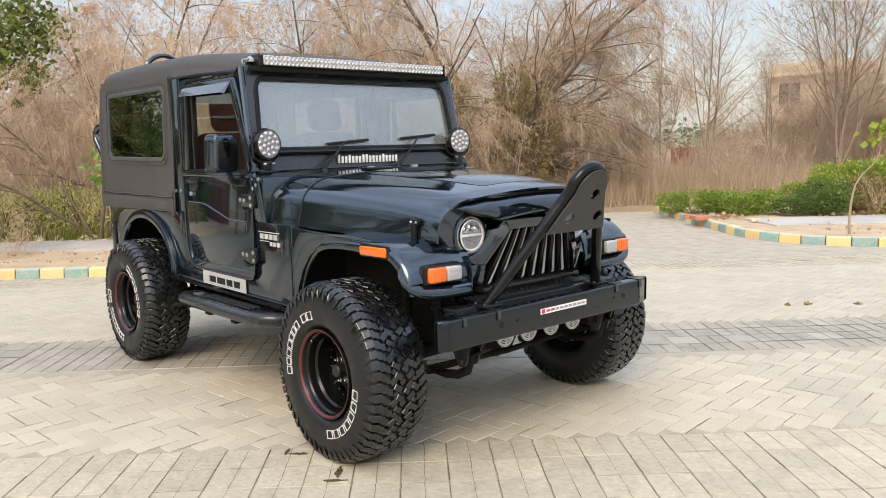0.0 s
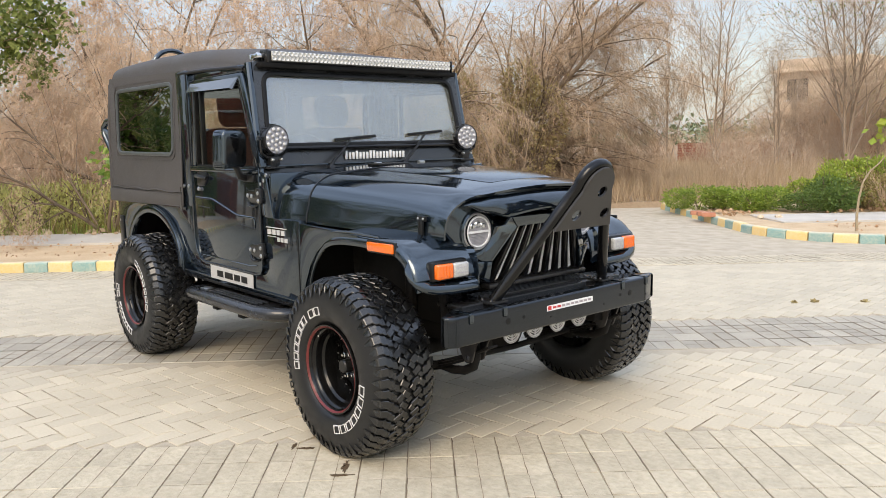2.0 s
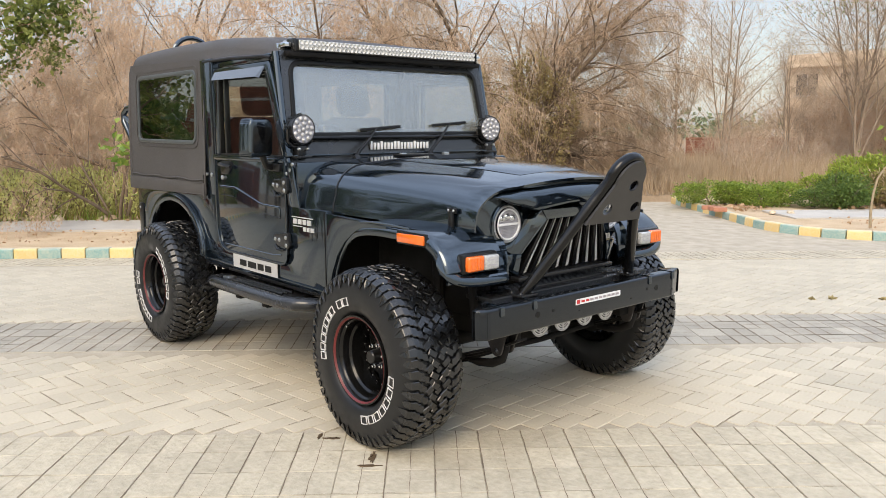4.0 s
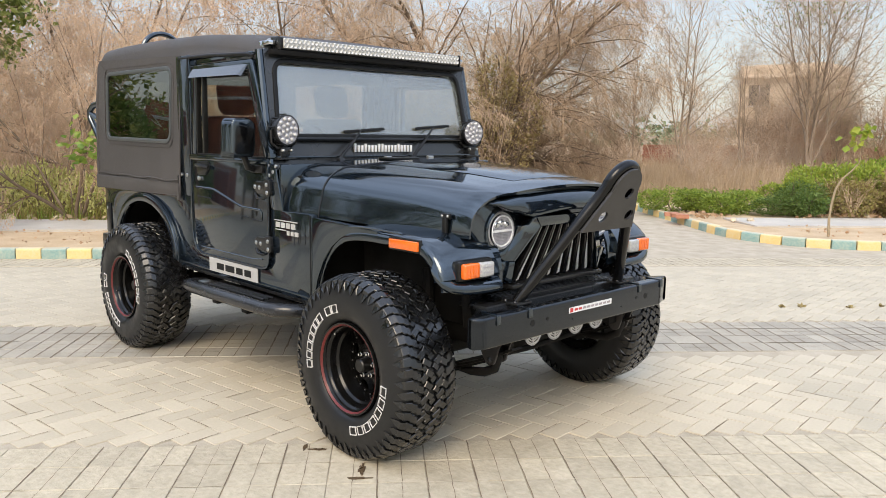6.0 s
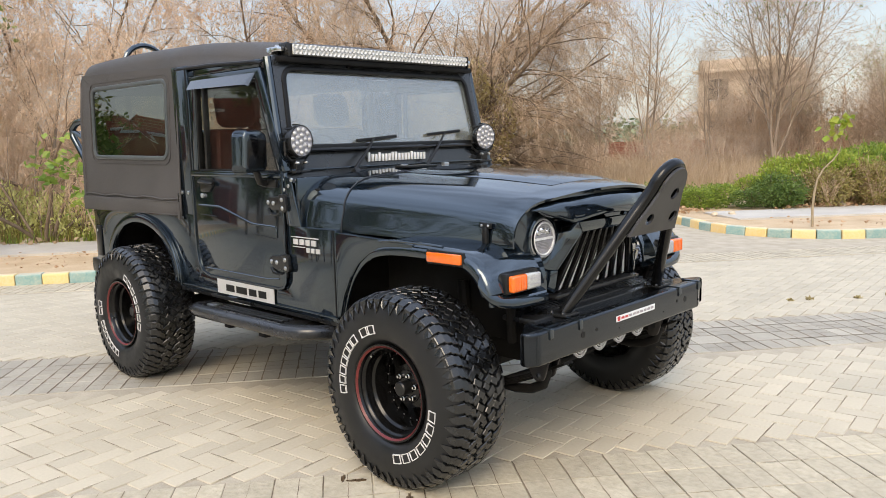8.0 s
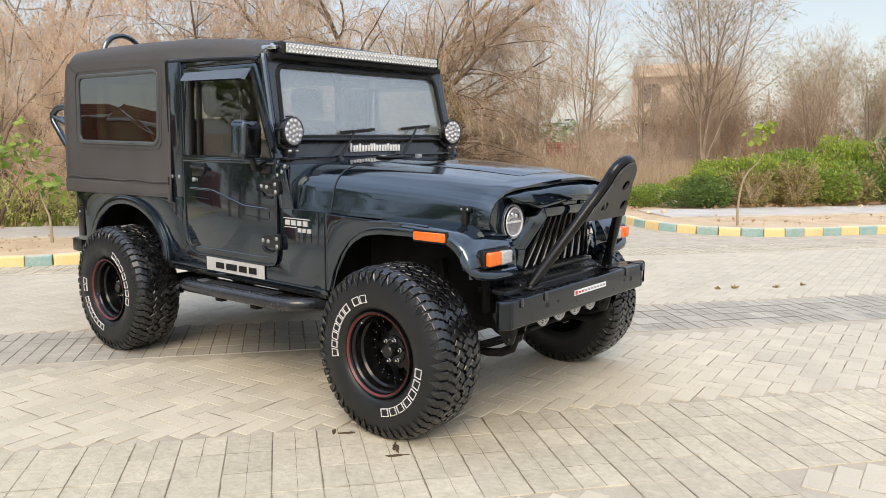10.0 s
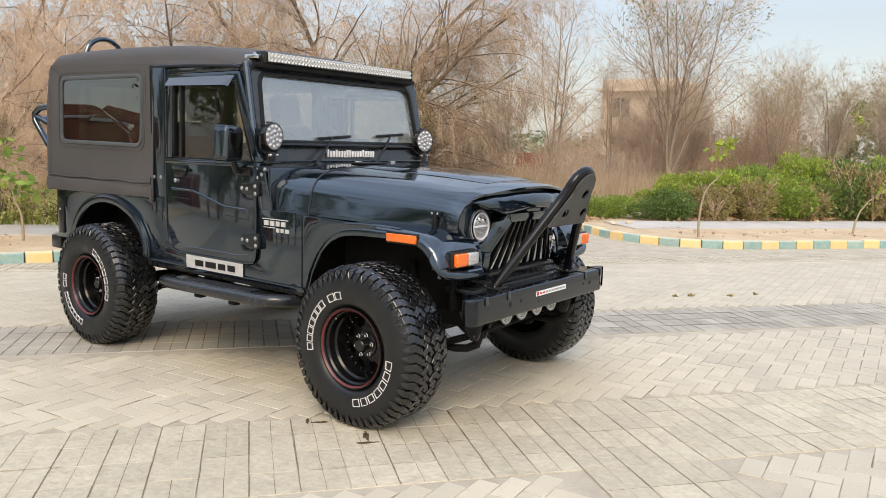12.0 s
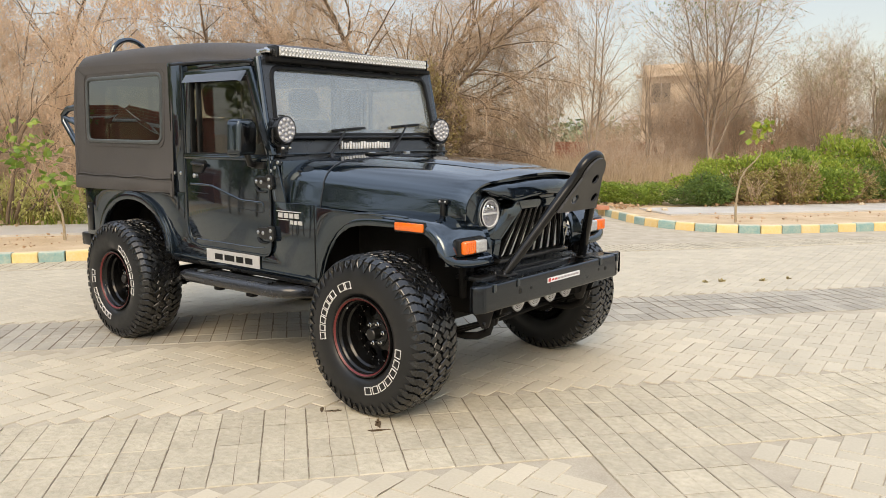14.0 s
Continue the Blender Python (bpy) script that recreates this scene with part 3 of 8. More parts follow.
# -- wheels --
def tread_mesh():
    """Mud-terrain blocks: two broken centre rows, heavy shoulder lugs and biters down the sidewall."""
    verts, faces = [], []
    base = TYRE_R - 0.018

    def lug(corners, r0, r1, inset=0.0035):
        """corners: four (angle, y) pairs; a block from radius r0 to r1 with a chamfered top."""
        k = len(verts)
        ca = sum(a for a, _ in corners) / 4
        cy = sum(y for _, y in corners) / 4
        for r, shrink in ((r0, 0.0), (r1 - 0.003, 0.0), (r1, 1.0)):
            for a, y in corners:
                drop = 0.10 * max(0.0, abs(y) / (TYRE_W / 2) - 0.55) ** 2
                f = 1 - shrink * inset / 0.03
                aa, yy = ca + (a - ca) * f, cy + (y - cy) * f
                rr = r - drop
                verts.append((rr * math.cos(aa), yy, rr * math.sin(aa)))
        for lv in (0, 4):
            for i in range(4):
                j = (i + 1) % 4
                faces.append((k + lv + i, k + lv + j, k + lv + 4 + j, k + lv + 4 + i))
        faces.append((k + 8, k + 9, k + 10, k + 11))
    n = 27
    p = 2 * math.pi / n
    hw = TYRE_W / 2

    def wave(rows, top):
        """A shoulder lug that steps and bends towards the middle; rows of (y, from, to) with angles."""
        k, m = len(verts), len(rows)
        for r, f in ((base - 0.006, 1.0), (top - 0.003, 1.0), (top, 0.86)):
            for y, a0, a1 in rows:
                drop = 0.10 * max(0.0, abs(y) / hw - 0.55) ** 2
                c, h = (a0 + a1) / 2, (a1 - a0) / 2 * f
                yy = rows[m // 2][0] + (y - rows[m // 2][0]) * (0.5 + 0.5 * f)
                verts.extend(((r - drop) * math.cos(c + e * h), yy, (r - drop) * math.sin(c + e * h)) for e in (-1, 1))
        w = 2 * m
        for lv in (0, w):
            for i in range(m - 1):
                for e in (0, 1):
                    a, b = k + lv + 2 * i + e, k + lv + 2 * i + 2 + e
                    faces.append((a, b, b + w, a + w))
            for i in (0, m - 1):
                a = k + lv + 2 * i
                faces.append((a, a + 1, a + 1 + w, a + w))
        for i in range(m - 1):
            a = k + 2 * w + 2 * i
            faces.append((a, a + 1, a + 3, a + 2))

    def turned(a, y, lu, ly, rot, top):
        """A block lying askew on the tread; sizes in metres round and across it."""
        c, q = math.cos(radians(rot)), math.sin(radians(rot))
        lug([(a + (u * c - w * q) / TYRE_R, y + u * q + w * c) for u, w in ((-lu, -ly), (lu, -ly), (lu, ly), (-lu, ly))], base, top)
    for i in range(n):
        for sg in (-1, 1):
            a = (i + (0.5 if sg > 0 else 0)) * p
            # shoulder lugs, long and short by turns, bending in steps towards the middle
            wave([(sg * hw, a + 0.03 * p, a + 0.40 * p), (sg * 0.116, a + 0.02 * p, a + 0.43 * p), (sg * 0.110, a - 0.08 * p, a + 0.36 * p), (sg * 0.092, a - 0.12 * p, a + 0.30 * p), (sg * 0.087, a - 0.20 * p, a + 0.16 * p), (sg * 0.064, a - 0.26 * p, a + 0.08 * p)], TYRE_R)
            wave([(sg * (hw - 0.004), a + 0.53 * p, a + 0.89 * p), (sg * 0.114, a + 0.53 * p, a + 0.92 * p), (sg * 0.108, a + 0.43 * p, a + 0.84 * p), (sg * 0.096, a + 0.41 * p, a + 0.82 * p), (sg * 0.090, a + 0.34 * p, a + 0.70 * p), (sg * 0.076, a + 0.30 * p, a + 0.64 * p)], TYRE_R - 0.0015)
            # broken centre blocks that lock into one another
            turned(a + 0.40 * p, sg * 0.058, 0.014, 0.019, sg * 34, TYRE_R)
            turned(a + 0.02 * p, sg * 0.034, 0.013, 0.022, -sg * 34, TYRE_R - 0.001)
            turned(a + 0.54 * p, sg * 0.027, 0.014, 0.020, -sg * 34, TYRE_R)
            turned(a + 0.27 * p, sg * 0.010, 0.011, 0.015, sg * 40, TYRE_R - 0.001)
            turned(a + 0.80 * p, sg * 0.052, 0.010, 0.012, sg * 34, TYRE_R - 0.001)
            # flat pointed ribs down the shoulder, close on the sidewall
            for u0, deep in ((0.0, 0.078), (0.5, 0.062)):
                k = len(verts)
                r_in = TYRE_R - deep
                pts = [(TYRE_R - 0.020, 0.03, -0.012), (TYRE_R - 0.020, 0.42, -0.012), (TYRE_R - 0.042, 0.40, 0.0015), (r_in, 0.25, 0.0075 if deep > 0.07 else 0.005), (r_in, 0.20, 0.0075 if deep > 0.07 else 0.005), (TYRE_R - 0.042, 0.05, 0.0015)]
                for dy in (-0.016, 0.0035):
                    for r, u, out in pts:
                        verts.append((r * math.cos(a + (u + u0) * p), sg * (hw + out + dy), r * math.sin(a + (u + u0) * p)))
                faces.append(tuple(k + 6 + q for q in range(6)))
                for q in range(6):
                    faces.append((k + q, k + (q + 1) % 6, k + 6 + (q + 1) % 6, k + 6 + q))
    return fixed(verts, faces)


def ring_letters(words, r, h, y, width, stroke):
    """Hollow raised bars set round the sidewall, one for each letter-sized block."""
    made = []
    for start, sizes, space in words:
        a = start
        for wd in sizes:
            da = wd / r
            bms = []
            for u0, u1, v0, v1 in ((0, 1, 0, stroke / h), (0, 1, 1 - stroke / h, 1), (0, stroke / wd, stroke / h, 1 - stroke / h), (1 - stroke / wd, 1, stroke / h, 1 - stroke / h)):
                n = 4 if u1 - u0 > 0.5 else 1
                verts, faces = [], []
                for i in range(n + 1):
                    t = a + da * (u0 + (u1 - u0) * i / n)
                    for rr in (r + h * (v0 - 0.5), r + h * (v1 - 0.5)):
                        for yy in (y, y - width):
                            verts.append((rr * math.cos(t), yy, rr * math.sin(t)))
                for i in range(n):
                    q = i * 4
                    faces += [(q, q + 2, q + 6, q + 4), (q + 1, q + 5, q + 7, q + 3), (q, q + 4, q + 5, q + 1), (q + 2, q + 3, q + 7, q + 6)]
                faces += [(0, 1, 3, 2), (n * 4, n * 4 + 2, n * 4 + 3, n * 4 + 1)]
                bms.append(fixed(verts, faces))
            a += da + space / r
            b = join(*bms)
            bmesh.ops.remove_doubles(b, verts=b.verts, dist=2e-4)
            made.append(b)
    return made


_hw = TYRE_W / 2
_carcass = lathe([(0.203, -_hw + 0.030), (0.212, -_hw + 0.012), (0.232, -_hw - 0.003), (0.262, -_hw - 0.011), (0.30, -_hw - 0.012), (0.335, -_hw - 0.007),
                  (0.366, -_hw + 0.002), (0.384, -_hw + 0.018), (0.393, -_hw + 0.05), (0.395, 0), (0.393, _hw - 0.05), (0.384, _hw - 0.018),
                  (0.366, _hw - 0.002), (0.335, _hw + 0.007), (0.30, _hw + 0.012), (0.25, _hw + 0.008), (0.212, _hw - 0.012), (0.203, _hw - 0.03)], 72)
_rim = lathe([(0.203, -_hw + 0.028), (0.207, -_hw + 0.010), (0.203, -_hw + 0.000), (0.196, -_hw + 0.001), (0.188, -_hw + 0.010), (0.184, -_hw + 0.024), (0.176, -_hw + 0.030),
              (0.172, -_hw + 0.038), (0.169, -_hw + 0.068), (0.160, -_hw + 0.078), (0.158, -_hw + 0.150), (0.157, 0.12), (0.20, 0.14)], 64)
_stripe = lathe([(0.1965, -_hw - 0.0005), (0.1925, -_hw + 0.003), (0.1885, -_hw + 0.0075), (0.1895, -_hw + 0.010), (0.1975, -_hw + 0.003)], 64, closed=True)


def disc_mesh():
    """The wheel's steel disc with eight D-shaped windows and a raised centre."""
    y0 = -_hw + 0.148
    verts, faces = [], []
    N = 8
    for i in range(N):
        a0 = 2 * math.pi * i / N
        da = 2 * math.pi / N
        win = [(0.094, 0.24), (0.094, 0.76), (0.124, 0.80), (0.141, 0.62), (0.141, 0.38), (0.124, 0.20)]
        out = [(0.068, 0.0), (0.068, 1.0), (0.120, 1.0), (0.159, 0.72), (0.159, 0.28), (0.120, 0.0)]
        k = len(verts)
        for ring, dy in ((out, 0.0), (win, -0.004), (win, 0.012), (out, 0.014)):
            for r, u in ring:
                dish = -0.030 * max(0, 1 - (r - 0.05) / 0.1)
                t = a0 + u * da
                verts.append((r * math.cos(t), y0 + dish + dy, r * math.sin(t)))
        for q in range(6):
            w = (q + 1) % 6
            faces += [(k + q, k + w, k + 6 + w, k + 6 + q), (k + 6 + q, k + 6 + w, k + 12 + w, k + 12 + q)]
        # corner webs out to the barrel
        t0, t1 = a0 - 0.28 * da, a0 + 0.28 * da
        k = len(verts)
        verts += [(0.159 * math.cos(t0), y0, 0.159 * math.sin(t0)), (0.120 * math.cos(a0), y0 - 0.030 * max(0, 1 - 0.7), 0.120 * math.sin(a0)), (0.159 * math.cos(t1), y0, 0.159 * math.sin(t1))]
        faces.append((k, k + 1, k + 2))
    bm = fixed(verts, faces)
    hub = lathe([(0.0, y0 - 0.034), (0.05, y0 - 0.034), (0.069, y0 - 0.030), (0.072, y0 - 0.02), (0.070, y0 + 0.02)], 40)
    out = join(bm, hub)
    bmesh.ops.remove_doubles(out, verts=out.verts, dist=1e-3)
    return out


_y0 = -_hw + 0.148
_cap = lathe([(0.0, _y0 - 0.082), (0.026, _y0 - 0.081), (0.031, _y0 - 0.076), (0.032, _y0 - 0.03), (0.037, _y0 - 0.028), (0.037, _y0 - 0.02)], 32)
_drum = lathe([(0.0, _y0 + 0.03), (0.145, _y0 + 0.03), (0.148, _y0 + 0.045), (0.148, _y0 + 0.13), (0.0, _y0 + 0.13)], 40)
_letters = ring_letters([(radians(101), [0.040, 0.045], 0.007), (radians(129), [0.037, 0.030, 0.037, 0.036, 0.037, 0.034, 0.037], 0.0065),
                         (radians(278), [0.045, 0.042, 0.042, 0.044, 0.042, 0.042, 0.044], 0.0115)], 0.267, 0.038, -_hw - 0.006, 0.0085, 0.0032)
_nut = lathe([(0, _y0 - 0.070), (0.006, _y0 - 0.068), (0.0075, _y0 - 0.060), (0.0115, _y0 - 0.058), (0.0125, _y0 - 0.052), (0.0125, _y0 - 0.03)], 12)
_rivet = lathe([(0, 0.006), (0.003, 0.005), (0.0042, 0.001), (0.0042, -0.004)], 8, "y")


def keep_mesh(name, bm, material, smooth=35):
    me = bpy.data.meshes.new(name)
    bm.to_mesh(me)
    bm.free()
    if smooth:
        me.polygons.foreach_set("use_smooth", [True] * len(me.polygons))
        me.set_sharp_from_angle(angle=radians(smooth))
    me.materials.append(material)
    return me


WHEEL = {k: keep_mesh(k, b, m, 0 if k == "tread" else 35) for k, b, m in (("wheel", _carcass, SIDEWALL), ("tread", tread_mesh(), RUBBER), ("rim", _rim, RIM_BLACK), ("pinstripe", _stripe, RED),
         ("wheel_disc", disc_mesh(), RIM_BLACK), ("hub_cap", _cap, PLASTIC), ("brake_drum", _drum, CHASSIS),
         ("wheel_nut", _nut, CHROME), ("rivet", _rivet, STEEL))}

LETTERS = [keep_mesh("sidewall_letter", b, WHITE_RUBBER) for b in _letters]


def add_wheel(x, sgn, roll):
    w = new("wheel", WHEEL["wheel"])
    w.parent = car
    w.matrix_basis = Matrix.Translation((x, sgn * (RIM_Y - _hw), HUB_Z)) @ pose(0, 0, 0, 0, 0, 0 if sgn < 0 else 180) @ pose(0, 0, 0, 0, roll, 0)
    tagged(w, "black mud-terrain tyre on a deep-dish black steel rim")
    for k, lb in (("tread", "chunky block tread"), ("rim", "glossy black deep-dish rim"), ("pinstripe", "thin red stripe"), ("wheel_disc", ""), ("hub_cap", ""), ("brake_drum", "")):
        o = new(k, WHEEL[k])
        o.parent = w
        if lb:
            tagged(o, lb)
    for me in LETTERS:
        o = new("sidewall_letter", me)
        o.parent = w
        tagged(o, "white outlined raised block")
    for i in range(6):
        a = 2 * math.pi * i / 6 + 0.2
        o = new("wheel_nut", WHEEL["wheel_nut"])
        o.parent = w
        o.location = (0.054 * math.cos(a), 0.012, 0.054 * math.sin(a))
    for i in range(24):
        a = 2 * math.pi * (i + 0.5) / 24
        o = new("rivet", WHEEL["rivet"])
        o.parent = w
        o.matrix_basis = Matrix.Translation((0.1505 * math.cos(a), _y0 + 0.001, 0.1505 * math.sin(a))) @ pose(0, 0, 0, 180, 0, 0)
    valve = part("valve", tube([(0.176, -_hw + 0.05, 0.0), (0.172, -_hw + 0.018, 0.0)], 0.0045, 8), CHROME, w)
    valve.rotation_euler = (0, radians(-130), 0)
    return w


for _x, _s, _r in ((AXLE, -1, 0), (-AXLE, -1, 292), (AXLE, 1, 40), (-AXLE, 1, 75)):
    add_wheel(_x, _s, _r)

# -- chassis and running gear --
for s in (-1, 1):
    part("chassis_rail", rbox(-1.95, 1.66, s * 0.40 - 0.035, s * 0.40 + 0.035, 0.47, 0.58, 0.008), CHASSIS, car)
    for ax in (AXLE, -AXLE):
        pts = [(ax - 0.55 + 1.1 * i / 14, s * 0.47, 0.52 - 0.17 * math.sin(math.pi * i / 14)) for i in range(15)]
        part("leaf_spring", join(*[ribbon([(p[0], p[2] - 0.012 * k) for p in pts[2 * k:15 - 2 * k]], 0.010, lambda u, v, t: (u, t, v), s * 0.47 - 0.03, s * 0.47 + 0.03) for k in range(4)]), CHASSIS, car)
        part("shock_absorber", tube([(ax + 0.10, s * 0.52, 0.36), (ax + 0.04, s * 0.50, 0.55), (ax + 0.03, s * 0.495, 0.56), (ax, s * 0.48, 0.80)], [0.018, 0.018, 0.028, 0.028], 10), CHASSIS, car)
for ax in (AXLE, -AXLE):
    part("axle", join(tube([(ax, -0.74, HUB_Z), (ax, 0.74, HUB_Z)], 0.04, 12), moved(lathe([(0, -0.13), (0.07, -0.11), (0.125, -0.03), (0.125, 0.03), (0.07, 0.11), (0, 0.13)], 24, "y"), Matrix.Translation((ax, 0.12, HUB_Z)))), CHASSIS, car)
part("steering_rod", tube([(AXLE + 0.20, -0.62, 0.38), (AXLE + 0.22, 0.0, 0.37), (AXLE + 0.20, 0.62, 0.38)], 0.016, 8), CHASSIS, car)
part("transfer_case", rbox(-0.35, 0.35, -0.22, 0.22, 0.46, 0.66, 0.04), CHASSIS, car)
part("propeller_shaft", tube([(0.3, 0.05, 0.5), (AXLE - 0.1, 0.12, 0.41)], 0.025, 10), CHASSIS, car)
part("propeller_shaft", tube([(-0.3, 0.05, 0.5), (-AXLE + 0.1, 0.12, 0.41)], 0.025, 10), CHASSIS, car)
part("fuel_tank", rbox(-1.90, -1.45, -0.33, 0.33, 0.52, 0.68, 0.03), CHASSIS, car)
part("exhaust_pipe", tube([(0.4, 0.3, 0.45), (-0.4, 0.34, 0.43), (-1.0, 0.30, 0.52), (-1.9, 0.42, 0.47)], 0.025, 10), CHASSIS, car)
part("engine_block", rbox(0.75, 1.45, -0.26, 0.26, 0.50, 1.05, 0.05), CHASSIS, car)
for s in (-1, 1):
    part("inner_wing", rbox(0.70, 1.52, s * 0.44 - 0.015, s * 0.44 + 0.015, 0.56, 0.97, 0.005), CHASSIS, car)
    part("inner_arch", rbox(-1.75, -0.80, s * 0.50 - 0.015, s * 0.50 + 0.015, 0.56, 1.0, 0.005), CHASSIS, car)
    # spring shackle hanging in front of the axle
    part("spring_shackle", tube([(1.62, s * 0.47, 0.57), (1.655, s * 0.47, 0.52), (1.662, s * 0.47, 0.46), (1.64, s * 0.47, 0.405), (1.58, s * 0.47, 0.375), (1.50, s * 0.47, 0.362), (1.40, s * 0.47, 0.365)], [0.018, 0.020, 0.021, 0.022, 0.021, 0.020, 0.018], 12), CHASSIS, car)
part("firewall", rbox(0.45, 0.50, -0.70, 0.70, 0.60, 1.20, 0.01), CHASSIS, car)
part("floor_pan", rbox(-1.88, 0.48, -0.72, 0.72, 0.60, 0.64, 0.01), CHASSIS, car)

# -- tub: side panels, sills, rear --
ARC = [(-1.215 + 0.455 * math.cos(math.pi - math.pi * i / 20) - 0.01, 0.605 + 0.375 * math.sin(math.pi * i / 20) ** 0.9) for i in range(21)]
for s in (-1, 1):
    outline = [(-1.91, 0.66)] + [(-1.69, 0.655)] + ARC[1:-1] + [(-0.775, 0.612), (-0.72, 0.595), (0.70, 0.585), (0.70, 1.02), (0.326, 1.02)]
    outline += [(0.326, 0.765), (0.315, 0.72), (0.285, 0.695), (0.24, 0.688), (-0.43, 0.688), (-0.50, 0.70), (-0.545, 0.74), (-0.562, 0.82), (-0.562, 1.035), (-1.91, 1.035)]
    body = part("side_panel", prism(outline, s * 0.745, s * 0.775, "y", 0.003), PAINT, car, "glossy black steel side panel")
    part("sill_crease", ribbon([(-0.80, 0.625), (-0.72, 0.618), (0.70, 0.606)], 0.014, side(s), 0.772, 0.785, bev=0.004), PAINT, body)
    part("sill_skirt", ribbon([(-0.78, 0.590), (0.68, 0.578)], 0.03, side(s), 0.74, 0.768, bev=0.004), SATIN, body)
    part("arch_lip", ribbon(ARC[:-1] + [(-0.775, 0.625)], 0.052, side(s), 0.755, 0.800, bev=0.010), PAINT, body)
    part("arch_trim", ribbon([(p[0] * 1.0 + (p[0] + 1.225) * 0.07, p[1] + 0.026 * math.sin(math.pi * i / 20)) for i, p in enumerate(ARC)], 0.012, side(s), 0.772, 0.792, bev=0.004), PAINT, body)
    part("arch_liner", ribbon([(p[0], p[1]) for p in ARC], 0.012, side(s), 0.50, 0.758), CHASSIS, body)
    part("reflector", rbox(-1.885, -1.815, min(s * 0.772, s * 0.784), max(s * 0.772, s * 0.784), 0.69, 0.90, 0.006), PLASTIC, body)
    part("bolt", bolt((-1.86, s * 0.784, 0.865), (0, s, 0), 0.010), STEEL, body)
    part("panel_seam", rbox(0.682, 0.690, min(s * 0.772, s * 0.778), max(s * 0.772, s * 0.778), 0.60, 1.015, 0.001), GASKET, body)
    part("tub_corner", rbox(-1.925, -1.87, min(s * 0.70, s * 0.774), max(s * 0.70, s * 0.774), 0.655, 1.03, 0.012), PAINT, car)
part("tailgate", rbox(-1.925, -1.885, -0.70, 0.70, 0.62, 1.03, 0.01), PAINT, car)
part("rear_bumper", rbox(-2.06, -1.92, -0.76, 0.76, 0.56, 0.66, 0.015), SATIN, car, "black rear bumper bar")
part("tow_hook", tube([(-2.06, -0.70, 0.585), (-2.12, -0.70, 0.575), (-2.15, -0.70, 0.585)], 0.012, 8), CHASSIS, car)

# -- doors --
def door(s):
    low = [(-0.545, 1.275), (-0.545, 0.84), (-0.53, 0.765), (-0.49, 0.715), (-0.42, 0.698), (0.24, 0.698), (0.285, 0.708), (0.306, 0.735), (0.312, 0.775), (0.318, 1.275)]
    d = part("door", prism(low, s * 0.742, s * 0.782, "y", 0.006, 3), PAINT, car, "glossy black door with folded crease and drop glass")
    o3 = side(s)
    # raised rim round the panel, and the swage line
    rim = [(p[0] * 0.955 - 0.004, 0.985 + (p[1] - 0.985) * 0.94) for p in low]
    part("rim_fold", ribbon(low[0:1] + low[1:9] + low[9:], 0.014, o3, 0.779, 0.787, closed=True, bev=0.003), PAINT, d)
    part("crease", tube([(-0.48, s * 0.783, 1.092), (-0.28, s * 0.783, 1.090), (-0.24, s * 0.783, 1.083), (0.02, s * 0.783, 1.018), (0.06, s * 0.783, 1.012), (0.245, s * 0.783, 1.008), (0.25, s * 0.783, 1.0), (0.25, s * 0.783, 0.955)], 0.007, 10), PAINT, d)
    part("crease", tube([(-0.47, s * 0.782, 1.04), (-0.30, s * 0.782, 1.035)], 0.003, 6), GASKET, d)
    part("crease", tube([(0.05, s * 0.782, 0.965), (0.25, s * 0.782, 0.95)], 0.003, 6), GASKET, d)
    part("crease", tube([(-0.44, s * 0.783, 0.742), (0.16, s * 0.783, 0.738), (0.25, s * 0.783, 0.748)], 0.004, 6), PAINT, d)
    part("belt_line", ribbon([(-0.535, 1.262), (0.315, 1.262)], 0.024, o3, 0.776, 0.794, bev=0.008), PAINT, d)
    # window surround
    top = [(-0.515, 1.275), (-0.500, 1.765), (0.145, 1.765), (0.312, 1.275)]
    part("window_surround", ribbon(top, 0.055, o3, 0.735, 0.775, bev=0.006), PAINT, d)
    part("window_channel", ribbon([(-0.405, 1.275), (-0.395, 1.75)], 0.022, o3, 0.74, 0.768, bev=0.003), PLASTIC, d)
    part("window_channel", ribbon([(-0.475, 1.282), (-0.46, 1.735), (0.118, 1.735), (0.272, 1.282), (-0.475, 1.282)], 0.016, o3, 0.745, 0.772, bev=0.002), GASKET, d)
    pane = part("window_pane", prism([(-0.48, 1.27), (-0.465, 1.75), (0.125, 1.75), (0.285, 1.27)], s * 0.750, s * 0.755), GLASS, d, "clear drop glass")
    pane.visible_shadow = False
    # rain visor above the glass
    v = [(-0.515, 1.735, 0.79), (-0.49, 1.785, 0.768), (0.135, 1.785, 0.768), (0.10, 1.705, 0.80), (0.06, 1.715, 0.80), (-0.515, 1.722, 0.797)]
    n = len(v)
    part("rain_visor", fixed([(a, s * c, b) for a, b, c in v] + [(a, s * (c - 0.006), b) for a, b, c in v], [tuple(range(n)), tuple(range(2 * n - 1, n - 1, -1))] + [(i, (i + 1) % n, n + (i + 1) % n, n + i) for i in range(n)]), SMOKED, d, "smoked acrylic rain visor", smooth=0)
    w = [(0.105, 1.785, 0.770), (0.15, 1.785, 0.770), (0.300, 1.36, 0.776), (0.285, 1.33, 0.778), (0.262, 1.36, 0.780)]
    n = len(w)
    part("rain_visor", fixed([(a, s * c, b) for a, b, c in w] + [(a, s * (c - 0.006), b) for a, b, c in w], [tuple(range(n)), tuple(range(2 * n - 1, n - 1, -1))] + [(i, (i + 1) % n, n + (i + 1) % n, n + i) for i in range(n)]), SMOKED, d, smooth=0)
